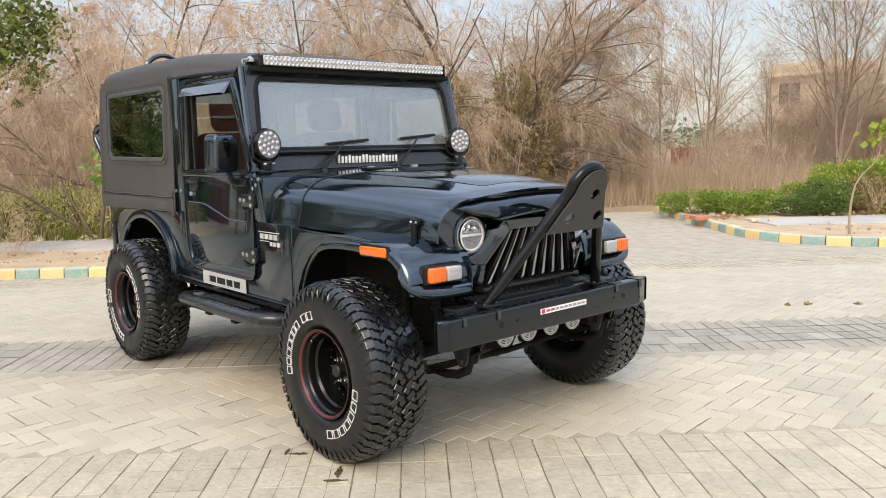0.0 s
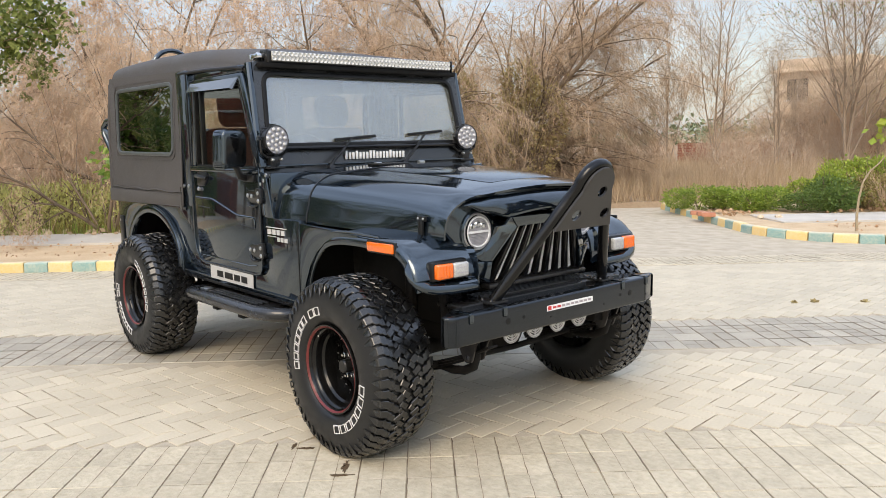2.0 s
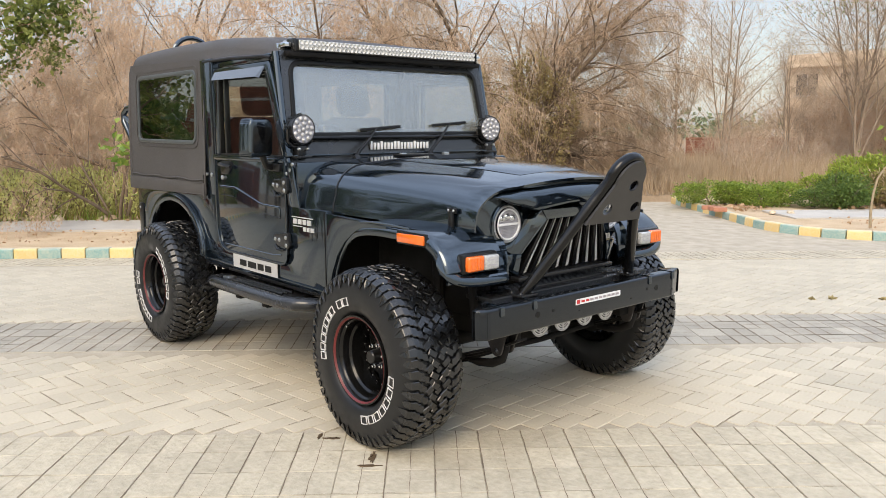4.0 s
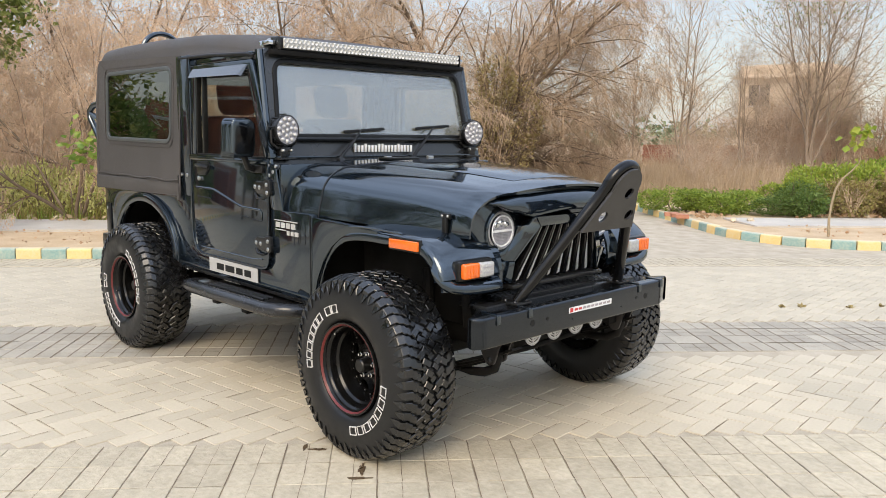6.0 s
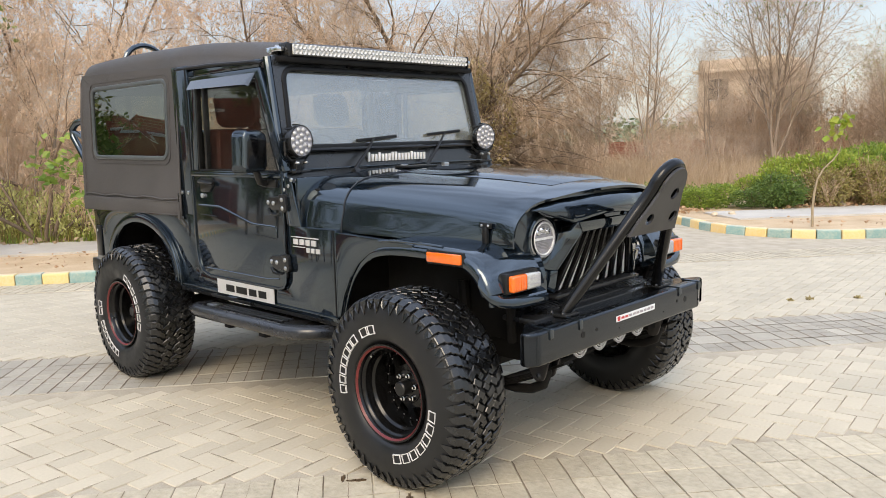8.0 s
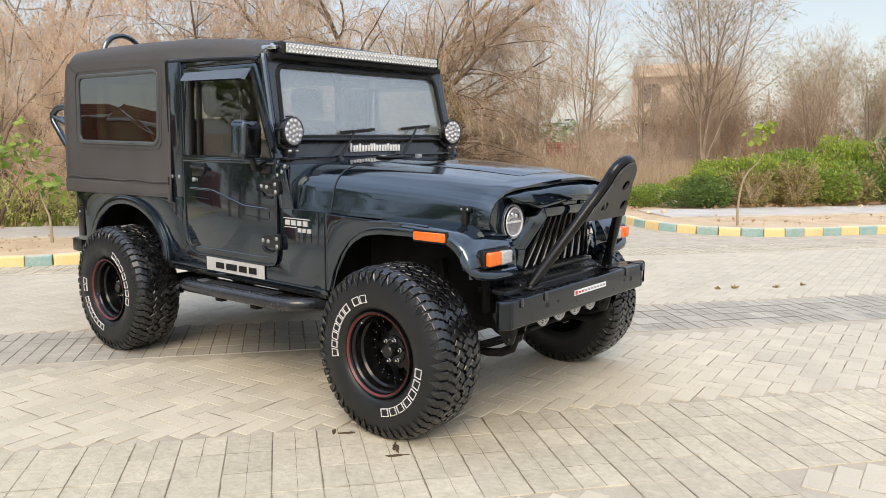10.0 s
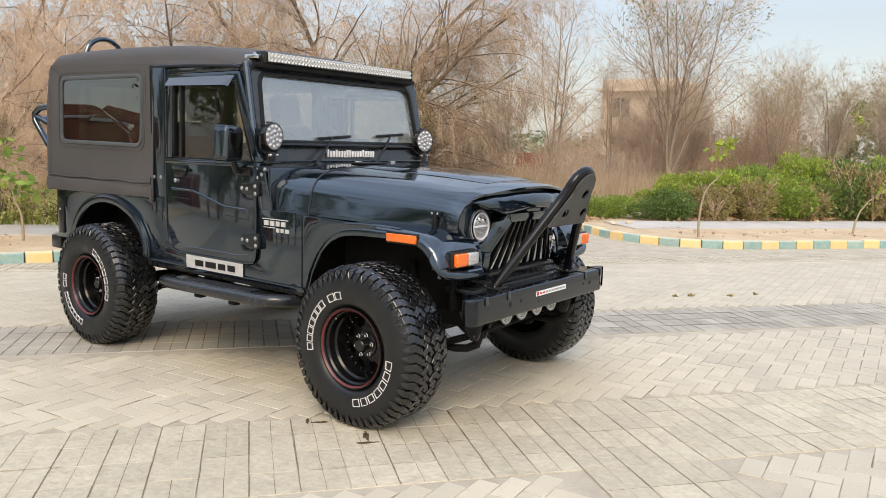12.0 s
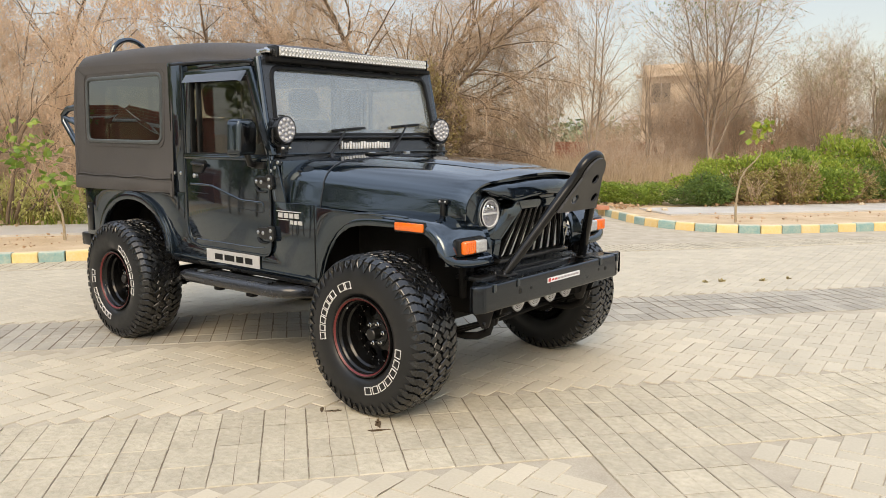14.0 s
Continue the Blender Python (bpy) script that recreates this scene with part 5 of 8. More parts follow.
    # corner lamp: amber and clear
    hs = part("corner_lamp", rbox(1.600, 1.645, min(s * 0.500, s * 0.702), max(s * 0.500, s * 0.702), 0.815, 0.902, 0.012), PLASTIC, wg, "corner lamp with amber and clear lens")
    part("amber_lens", rbox(1.638, 1.670, min(s * 0.600, s * 0.692), max(s * 0.600, s * 0.692), 0.826, 0.892, 0.010, 3), AMBER, hs, "amber lens")
    part("clear_lens", rbox(1.638, 1.670, min(s * 0.512, s * 0.599), max(s * 0.512, s * 0.599), 0.826, 0.890, 0.010, 3), CLEAR_LENS, hs, "clear ribbed lens")
    for i in range(5):
        part("lens_rib", rbox(1.6695, 1.6715, min(s * (0.612 + 0.016 * i), s * (0.614 + 0.016 * i)), max(s * (0.612 + 0.016 * i), s * (0.614 + 0.016 * i)), 0.834, 0.884, 0.0), AMBER, hs)
    for z in (0.845, 0.868):
        part("lens_rib", rbox(1.6695, 1.6715, min(s * 0.524, s * 0.590), max(s * 0.524, s * 0.590), z, z + 0.003, 0.0), LAMP_GREY, hs)
    part("wing_stay", tube([(1.52, s * 0.52, 0.58), (1.56, s * 0.58, 0.78)], 0.02, 8), CHASSIS, wg)
    return wg


for s in (-1, 1):
    wing(s)

# -- grille with angry brow, headlamps --
_gs = [(0.33, 0.74), (0.37, 0.82), (0.43, 0.88), (0.50, 0.955), (0.566, 1.02), (0.556, 1.085), (0.505, 1.13), (0.44, 1.16), (0.20, 1.185)]
grille = part("grille_shell", prism([(-y, z) for y, z in reversed(_gs)][::-1] + [(y, z) for y, z in reversed(_gs)], 1.50, 1.562, "x", 0.014, 3), PAINT, car, "black aftermarket grille with slanted brow and slats")


def plate3(pts, depth, material, name, parent, label="", smooth=30, bev=0.004):
    """A faceted panel through 3D points, given some depth backwards."""
    n = len(pts)
    bm = fixed(list(pts) + [(x - depth, y, z) for x, y, z in pts], [tuple(range(n)), tuple(range(2 * n - 1, n - 1, -1))] + [(i, (i + 1) % n, n + (i + 1) % n, n + i) for i in range(n)])
    if bev:
        bmesh.ops.bevel(bm, geom=bm.edges[:], offset=bev, segments=2, affect="EDGES", profile=0.5)
    return part(name, bm, material, parent, label, smooth)


# brow: a smooth overhanging panel whose lower edge dips in a V over each lamp
BROW_TOP = ((0.0, 1.672, 1.172), (0.11, 1.668, 1.170), (0.312, 1.640, 1.158), (0.44, 1.605, 1.142), (0.477, 1.592, 1.128))
BROW_LOW = ((0.0, 1.690, 1.082), (0.06, 1.688, 1.080), (0.18, 1.678, 1.068), (0.25, 1.664, 1.055), (0.354, 1.637, 1.084), (0.465, 1.602, 1.120), (0.477, 1.596, 1.124))


def along(curve, y):
    y = abs(y)
    for (y0, *a), (y1, *b) in zip(curve, curve[1:]):
        if y <= y1 + 1e-9:
            f = (y - y0) / (y1 - y0)
            f = 0.5 * f + 0.5 * f * f * (3 - 2 * f)
            return [p + (q - p) * f for p, q in zip(a, b)]
    return list(curve[-1][1:])


_ys = [-0.477 + 0.477 * i / 26 for i in range(27)]
_ys += [-y for y in reversed(_ys[:-1])]
_rows = []
for f, dx in ((0.0, -0.022), (0.06, -0.010), (0.14, -0.002), (0.3, 0.004), (0.5, 0.007), (0.7, 0.007), (0.86, 0.004), (0.95, -0.001), (1.0, -0.010)):
    row = []
    for y in _ys:
        t, l = along(BROW_TOP, y), along(BROW_LOW, y)
        row.append((t[0] + (l[0] - t[0]) * f + dx, y, t[1] + (l[1] - t[1]) * f))
    _rows.append(row)
_rows.append([(x - 0.05, y, z + 0.004) for x, y, z in _rows[-1]])
part("brow", shell(_rows, 0.010), PAINT, grille, "glossy overhanging brow panel", smooth=70)
plate3([(1.672, -0.245, 1.060), (1.672, 0.245, 1.060), (1.656, 0.198, 1.012), (1.656, -0.198, 1.012)], 0.03, PAINT, "grille_bar", grille)
for s in (-1, 1):
    plate3([(1.668, s * 0.248, 1.062), (1.654, s * 0.196, 1.012), (1.605, s * 0.308, 0.857), (1.590, s * 0.358, 0.862), (1.575, s * 0.405, 0.892), (1.574, s * 0.345, 0.912), (1.575, s * 0.285, 0.955), (1.592, s * 0.278, 1.015), (1.640, s * 0.262, 1.024)], 0.022, PAINT, "cheek", grille, bev=0.003)
    plate3([(1.605, s * 0.308, 0.857), (1.600, s * 0.325, 0.758), (1.580, s * 0.375, 0.79), (1.578, s * 0.41, 0.86), (1.590, s * 0.358, 0.862)], 0.03, PAINT, "lower_cheek", grille)
    # headlamp
    HL = Matrix.Translation((1.535, s * 0.366, 0.997)) @ Matrix.Diagonal((0.8, 0.92, 0.92, 1))
    HF = Matrix.Translation((1.561, s * 0.366, 0.997)) @ Matrix.Diagonal((0.5, 0.92, 0.92, 1))
    hl = part("headlamp", moved(lathe([(0.112, -0.02), (0.116, 0.02), (0.110, 0.045), (0.100, 0.050), (0.096, 0.04), (0.094, 0.0), (0.0, -0.02)], 48, "x"), HL), PAINT, grille, "round LED headlamp with chrome ring")
    part("chrome_ring", moved(lathe([(0.094, 0.036), (0.090, 0.046), (0.084, 0.044), (0.082, 0.02), (0.092, 0.02)], 48, "x", closed=True), HL), LED_WHITE, hl)
    part("reflector_bowl", moved(lathe([(0.083, 0.034), (0.078, 0.024), (0.06, 0.016), (0.03, 0.012), (0.0, 0.010)], 40, "x"), HF), LAMP_GREY, hl)
    part("lamp_divider", moved(rbox(0.020, 0.032, -0.072, 0.072, -0.005, 0.006, 0.002), HF), BADGE, hl, "white light bar across the lamp")
    part("light_ring", moved(lathe([(0.077, 0.030), (0.075, 0.036), (0.071, 0.034), (0.069, 0.026)], 48, "x", closed=True), HF), BADGE, hl, "white daylight ring")
    for k in range(7):
        part("lens_flute", moved(rbox(0.012, 0.022, -0.056 + 0.003 * k, 0.056 - 0.003 * k, -0.016 - 0.007 * k, -0.0125 - 0.007 * k, 0.001), HF), LAMP_GREY, hl)
    part("led_module", join(*[moved(lathe([(0, 0.02), (0.012, 0.018), (0.019, 0.006), (0.02, 0)], 16, "x"), HF @ Matrix.Translation((0.010, dy, dz))) for dy, dz in ((-0.036, 0.030), (0.036, 0.030), (0.0, 0.038))]), CHROME, hl)
    g = part("lamp_glass", moved(lathe([(0.084, 0.038), (0.06, 0.050), (0.03, 0.056), (0.0, 0.058)], 40, "x"), HF), LENS, hl, "clear domed lens")
    g.visible_shadow = False
part("grille_back", prism([(-0.33, 0.745), (0.33, 0.745), (0.22, 1.03), (-0.22, 1.03)], 1.55, 1.566, "x"), CHASSIS, grille, smooth=0)
# slats: nine leaning fins, with bright pierced mesh between
for k in range(9):
    u = -1 + 2 * k / 8
    yt, yb = u * 0.195 + 0.012, u * 0.298
    tw = 0.0125
    plate3([(1.650, yt - tw, 1.022), (1.650, yt + tw * 0.4, 1.022), (1.632, yt + (yb - yt) * 0.36 + tw * 0.6, 0.93), (1.588, yb + tw * 0.4, 0.762), (1.588, yb - tw, 0.762), (1.632, yt + (yb - yt) * 0.36 - tw * 1.1, 0.93)], 0.05, RIM_BLACK, "slat", grille, bev=0.002)
_bms = []
for k in range(8):
    u0, u1 = -1 + 2 * k / 8, -1 + 2 * (k + 1) / 8
    for j in range(26):
        f = (j + 0.5) / 26
        z = 1.012 - 0.25 * f
        yc0, yc1 = ((u0 + (u1 - u0) * q) * (0.195 + 0.103 * f) + 0.012 * (1 - f) for q in (0.33, 0.56))
        b = fixed([(1.631 - 0.053 * f + dx, y, z + dz + (0.007 if y == yc1 else 0)) for dx in (0, 0.004) for y in (yc0, yc1) for dz in (-0.0027, 0.0027)],
                  [(0, 1, 3, 2), (4, 6, 7, 5), (0, 2, 6, 4), (1, 5, 7, 3), (0, 4, 5, 1), (2, 3, 7, 6)])
        _bms.append(b)
tagged(part("grille_mesh", join(*_bms), SILVER, grille, "bright pierced mesh", smooth=0), kind="stuff")
part("grille_sill", rbox(1.56, 1.62, -0.34, 0.34, 0.735, 0.755, 0.004), SATIN, grille)

# -- front bumper, stinger, horns --
_bp = round_poly([(1.645, -0.60), (1.735, -0.735), (1.764, -0.735), (1.790, -0.695), (1.790, 0.62), (1.745, 0.742), (1.725, 0.742), (1.645, 0.62)], [0, 0.004, 0.004, 0.006, 0.006, 0.004, 0.004, 0], 2)
bumper = part("front_bumper", prism(_bp, 0.558, 0.690, "z", 0.011, 3), BUMPER, car, "heavy black pressed-steel front bumper")
part("bumper_deck", rbox(1.50, 1.67, -0.56, 0.56, 0.675, 0.697, 0.006), SATIN, bumper)
for i in range(6):
    part("deck_rib", rbox(1.52 + 0.02 * i, 1.528 + 0.02 * i, -0.40, 0.40, 0.695, 0.708, 0.002), SATIN, bumper)
for y in (-0.62, -0.42, 0.42, 0.62):
    part("weld_notch", prism(round_poly([(1.70, 0.694), (1.796, 0.694), (1.798, 0.655), (1.790, 0.648)], 0.004), y - 0.011, y + 0.011, "y", 0.003), PAINT, bumper)
for y, r in ((-0.40, 0.014), (-0.30, 0.008), (0.40, 0.008), (0.48, 0.014), (-0.12, 0.004), (0.27, 0.004), (0.62, 0.005)):
    part("bolt_hole", moved(lathe([(0, 0.0012), (r, 0.0012), (r, -0.01)], 16, "x"), Matrix.Translation((1.790, y, 0.625 if r > 0.01 else 0.628 if r > 0.006 else 0.60))), GASKET, bumper, smooth=0)
strip = part("bumper_strip", rbox(1.7895, 1.7925, -0.148, 0.180, 0.628, 0.654, 0.0005), BADGE, bumper, "white and red sticker with a line of fine print", smooth=0)
part("sticker_mark", rbox(1.7915, 1.7935, -0.142, -0.120, 0.632, 0.651, 0.0), STICKER_RED, strip, smooth=0)
for i in range(9):
    part("print_bar", rbox(1.7915, 1.7933, -0.110 + i * 0.0315, -0.086 + i * 0.0315, 0.636, 0.646, 0.0), STICKER_RED if i < 2 else STICKER_GREY, strip, smooth=0)
# shackle mounts under the bumper
for s in (-1, 1):
    for y in (0.435, 0.505):
        bk = part("bumper_bracket", prism(round_poly([(1.55, 0.57), (1.735, 0.57), (1.70, 0.52), (1.672, 0.435), (1.63, 0.425), (1.60, 0.47)], 0.016), s * y - 0.005, s * y + 0.005, "y", 0.002), GUSSET, bumper)
        part("bolt", bolt((1.648, s * y + (0.006 if s * y > 0 else -0.006), 0.452), (0, 1 if s * y > 0 else -1, 0), 0.013, 0.009), SATIN, bk)
for y in (-0.285, -0.13, 0.03, 0.19):
    hn = part("horn", moved(lathe([(0.0, -0.05), (0.03, -0.05), (0.045, -0.01), (0.056, 0.004), (0.058, 0.012), (0.052, 0.014), (0.050, 0.008), (0.0, 0.008)], 32, "x"), Matrix.Translation((1.69, y, 0.546))), LED_WHITE, bumper, "round bright horn with slotted face")
    part("horn_face", join(*[moved(lathe([(r0, 0.010), (r0, 0.014), (r0 + 0.005, 0.014), (r0 + 0.005, 0.010)], 28, "x", closed=True), Matrix.Translation((1.69, y, 0.546))) for r0 in (0.012, 0.023, 0.034, 0.045)] + [moved(rbox(0.009, 0.015, -0.003, 0.003, -0.05, 0.05, 0.0), Matrix.Translation((1.69, y, 0.546)) @ pose(0, 0, 0, a, 0, 0)) for a in (0, 60, 120)]), SILVER, hn)
    part("horn_pit", moved(lathe([(0.0, 0.0095), (0.0495, 0.0095)], 28, "x"), Matrix.Translation((1.69, y, 0.546))), GASKET, hn, smooth=0)


def stg(y, z, t=0.0):
    """Places on the stinger's leaning plane."""
    return (1.685 + (z - 0.70) * 0.485 + t, y, z - t * 0.45)


_leg = []
for i in range(0, 7):
    f = i / 6
    _leg.append((-0.385 + (0.385 - 0.098) * f ** 1.0, 0.70 + (1.195 - 0.70) * f))
_top = [(-0.098 * math.cos(a), 1.195 + 0.098 * math.sin(a)) for a in [math.pi * k / 12 for k in range(1, 12)]]
_path = _leg + _top + [(-y, z) for y, z in reversed(_leg)]
stinger = part("stinger", tube([stg(y, z) for y, z in _path], 0.026, 16), RIM_BLACK, bumper, "glossy black tubular stinger")
# gusset plate with three slots, built as a grid with real openings
_hole = ((0.035, 1.185, 0.030, 0.024), (-0.085, 1.085, 0.030, 0.024), (0.115, 1.083, 0.030, 0.024))


def gusset():
    z0, verts, faces = 1.02, [], []
    outline = [(-0.195, z0), (0.195, z0)] + [(y, z) for y, z in reversed(_path) if z > z0 + 0.03]
    bm = bmesh.new()
    rings = [outline] + [[(cy + a * math.cos(-2 * math.pi * k / 20), cz + b * math.sin(-2 * math.pi * k / 20)) for k in range(20)] for cy, cz, a, b in _hole]
    edges = []
    for ring in rings:
        vs = [bm.verts.new((0, y, z)) for y, z in ring]
        edges += [bm.edges.new((vs[i], vs[(i + 1) % len(vs)])) for i in range(len(vs))]
    bmesh.ops.triangle_fill(bm, use_beauty=True, use_dissolve=False, edges=edges)
    bmesh.ops.solidify(bm, geom=bm.faces[:], thickness=0.010)
    for v in bm.verts:
        v.co = Vector(stg(v.co.y, v.co.z, v.co.x + 0.026))
    bmesh.ops.recalc_face_normals(bm, faces=bm.faces)
    return bm


part("gusset_plate", gusset(), GUSSET, stinger, "satin black plate with three holes", smooth=20)
for s in (-1, 1):
    ft = part("stinger_foot", rbox(1.62, 1.73, s * 0.385 - 0.05, s * 0.385 + 0.05, 0.690, 0.702, 0.003), SATIN, stinger)
    for dx, dy in ((0.03, 0.035), (0.085, 0.035), (0.03, -0.035), (0.085, -0.035)):
        part("bolt", bolt((1.62 + dx, s * 0.385 + dy, 0.702), (0, 0, 1), 0.009, 0.009), SATIN, ft)

# -- canvas top --
def roof_sec(x, zt, half, low, sag=0.0):
    """A cross-section of the canvas roof: sides, rounded shoulders and a nearly flat top."""
    pts = []
    r = 0.10
    y_s = half - 0.02
    pts.append((-half, low))
    pts.append((-half + 0.006, (low + zt - r) / 2))
    for i in range(0, 7):
        a = math.pi / 2 * i / 6
        pts.append((-y_s + r * (1 - math.cos(a)), zt - r + r * math.sin(a)))
    y1 = pts[-1][0]
    for i in range(1, 9):
        f = i / 8
        pts.append((y1 * (1 - f), zt + 0.022 * (1 - (1 - f) ** 2) - sag * math.sin(math.pi * f)))
    full = pts + [(-y, z) for y, z in reversed(pts[:-1])]
    return [(x, y, z) for y, z in full]


top = empty("canvas_top", "matte black canvas soft top with side windows", "soft top")
top.parent = car
_rs = []
for x, zt, half, low in ((-2.035, 1.925, 0.735, 1.80), (-2.015, 1.962, 0.75, 1.80), (-1.96, 1.985, 0.757, 1.80), (-1.70, 1.995, 0.760, 1.80), (-1.40, 1.997, 0.76, 1.80), (-1.10, 1.995, 0.76, 1.80), (-0.80, 1.988, 0.762, 1.80), (-0.70, 1.985, 0.764, 1.80), (-0.66, 1.985, 0.768, 1.835), (-0.45, 1.975, 0.768, 1.835), (-0.20, 1.955, 0.766, 1.830), (0.0, 1.930, 0.764, 1.822), (0.12, 1.910, 0.760, 1.815), (0.175, 1.890, 0.755, 1.815), (0.19, 1.870, 0.75, 1.815)):
    sag = 0.004 * math.sin(x * 9)
    sec = roof_sec(x, zt, half, low, sag)
    _rs.append([(a, b, c + 0.003 * noise.noise((a * 4, b * 5, 1.0)) ) for a, b, c in sec])
part("roof_canvas", shell(_rs, 0.008), CANVAS, top, "matte black canvas roof", smooth=60)


def canvas_side(s):
    """One canvas side with its window opening, leaning in a little and slightly wavy."""
    outer = round_poly([(-2.005, 1.035), (-0.690, 1.035), (-0.672, 1.86), (-2.0, 1.90)], [0.02, 0.005, 0.005, 0.06], 6)
    inner = round_poly([(-1.805, 1.360), (-0.812, 1.350), (-0.795, 1.795), (-1.800, 1.800)], 0.06, 6)

    def put(u, v, t):
        lean = 0.79 - (v - 1.03) * 0.030 + 0.006 * noise.noise((u * 3.1, v * 3.7, 2.0 + s)) - (0.012 if u < -1.97 else 0)
        return (u, s * (lean + t), v)
    sd = part("canvas_side", ring_plate(outer, inner, put, -0.008, 0.0), CANVAS, top, "matte black canvas side curtain", smooth=60)
    part("window_piping", ribbon(inner, 0.026, put, -0.010, 0.008, closed=True, bev=0.006), PIPING, sd, "grey rubber window piping")
    part("stitched_border", ribbon(round_poly([(-1.845, 1.325), (-0.775, 1.315), (-0.758, 1.830), (-1.840, 1.838)], 0.08, 6), 0.006, put, -0.002, 0.003, closed=True), CANVAS, sd)
    pane = part("window_pane", ring_plate(inner, [(-1.27 + (p[0] + 1.27) * 0.02, 1.58 + (p[1] - 1.58) * 0.02) for p in inner], put, -0.006, -0.002), TINTED if s < 0 else GLASS, sd, "clear side window", smooth=60)
    pane.visible_shadow = False
    part("window_patch", prism([(-1.30, 1.57), (-1.24, 1.57), (-1.24, 1.59), (-1.30, 1.59)], s * 0.766, s * 0.769), TINTED if s < 0 else GLASS, sd).visible_shadow = False
    # loose lower flap with a turned hem and the seam above it
    flap = ring_plate(round_poly([(-2.02, 1.005), (-0.675, 1.025), (-0.675, 1.10), (-2.02, 1.10)], 0.01, 2), round_poly([(-2.0, 1.012), (-0.70, 1.03), (-0.70, 1.095), (-2.0, 1.095)], 0.01, 2), put, -0.004, 0.012)
    part("hem", flap, CANVAS, sd, smooth=60)
    part("hem_fill", prism([(-2.005, 1.010), (-0.69, 1.028), (-0.69, 1.098), (-2.005, 1.098)], s * 0.786, s * 0.797, "y", 0.003), CANVAS, sd)
    part("seam", tube([put(-2.0 + 1.32 * i / 12, 1.115 + 0.006 * math.sin(i * 1.7), 0.002) for i in range(13)], 0.005, 6), CANVAS, sd)
    part("rear_edge_fold", tube([put(-2.005, 1.02, 0), put(-2.012, 1.3, 0), put(-2.01, 1.6, 0), put(-1.995, 1.86, -0.01)], 0.014, 8), CANVAS, sd)
    part("flap_edge", tube([put(-0.678, 1.03, 0.003), put(-0.676, 1.4, 0.003), put(-0.672, 1.86, 0.0)], 0.006, 6), CANVAS, sd)
    part("strap", prism(round_poly([(-0.70, 1.0), (-0.676, 1.0), (-0.676, 1.09), (-0.70, 1.09)], 0.004), s * 0.79, s * 0.802, "y"), CANVAS, sd)
    return sd


for s in (-1, 1):
    canvas_side(s)
_back_o = round_poly([(-0.745, 1.03), (0.745, 1.03), (0.725, 1.93), (-0.725, 1.93)], [0.01, 0.01, 0.09, 0.09], 6)
_back_i = round_poly([(-0.55, 1.36), (0.55, 1.36), (0.53, 1.78), (-0.53, 1.78)], 0.06, 6)
back = part("canvas_back", ring_plate(_back_o, _back_i, lambda u, v, t: (-2.0 + t, u, v), -0.006, 0.002), CANVAS, top, "matte black canvas rear curtain")
part("window_pane", prism(_back_i, -2.0, -1.997, "x"), GLASS, back).visible_shadow = False
# roof edge over the doors: drip rail
for s in (-1, 1):
    part("drip_rail", tube([(-0.66, s * 0.772, 1.842), (-0.3, s * 0.772, 1.838), (0.10, s * 0.768, 1.822), (0.17, s * 0.76, 1.812)], 0.010, 8), GASKET, top)
    part("door_header", rbox(-0.54, 0.15, min(s * 0.735, s * 0.766), max(s * 0.735, s * 0.766), 1.795, 1.835, 0.006), PAINT, top)

# -- rear bars that show past the canvas --
for s in (-1, 1):
    part("rear_guard_bar", tube([(-1.99, s * 0.66, 1.60), (-2.18, s * 0.67, 1.615), (-2.30, s * 0.685, 1.60), (-2.37, s * 0.69, 1.555), (-2.36, s * 0.69, 1.50), (-2.20, s * 0.685, 1.34), (-1.99, s * 0.67, 1.14), (-1.95, s * 0.66, 1.0)], 0.024, 12), PAINT, car, "black tubular rear guard bar")
    part("rear_guard_brace", tube([(-2.35, s * 0.69, 1.54), (-1.99, s * 0.67, 1.42)], 0.018, 10), PAINT, car)
part("rear_hoop", tube([(-2.36, -0.26, 1.2), (-2.38, -0.255, 1.95)] + [(-2.38, -0.095 - 0.16 * math.cos(math.pi * k / 12), 2.035 + 0.15 * math.sin(math.pi * k / 12)) for k in range(13)] + [(-2.38, 0.065, 1.95), (-2.36, 0.07, 1.2)], 0.020, 10), PAINT, car, "black tubular hoop behind the canvas top")
part("rear_carrier", tube([(-2.36, -0.69, 1.52), (-2.36, 0.69, 1.52)], 0.022, 10), PAINT, car)
part("rear_carrier", tube([(-1.98, -0.26, 0.62), (-2.2, -0.26, 0.7), (-2.36, -0.26, 1.2)], 0.022, 10), PAINT, car)

# -- cabin --
part("dashboard", rbox(0.02, 0.26, -0.68, 0.68, 1.02, 1.36, 0.05), TRIM_IN, car)
part("dash_cowl", rbox(0.06, 0.22, -0.02, 0.30, 1.33, 1.43, 0.03), TRIM_IN, car)
part("steering_wheel", join(moved(lathe([(0.185, -0.014), (0.199, 0), (0.185, 0.014), (0.171, 0)], 36, "x", closed=True), pose(0.02, -0.37, 1.30, 0, 25, 0)), moved(rbox(-0.02, 0.02, -0.18, 0.18, -0.025, 0.025, 0.01), pose(0.02, -0.37, 1.30, 0, 25, 0)), moved(rbox(-0.02, 0.02, -0.02, 0.02, -0.18, 0.0, 0.01), pose(0.02, -0.37, 1.30, 0, 25, 0)), tube([(0.02, -0.37, 1.30), (0.30, -0.37, 1.17)], 0.025, 10)), TRIM_IN, car, "black steering wheel")
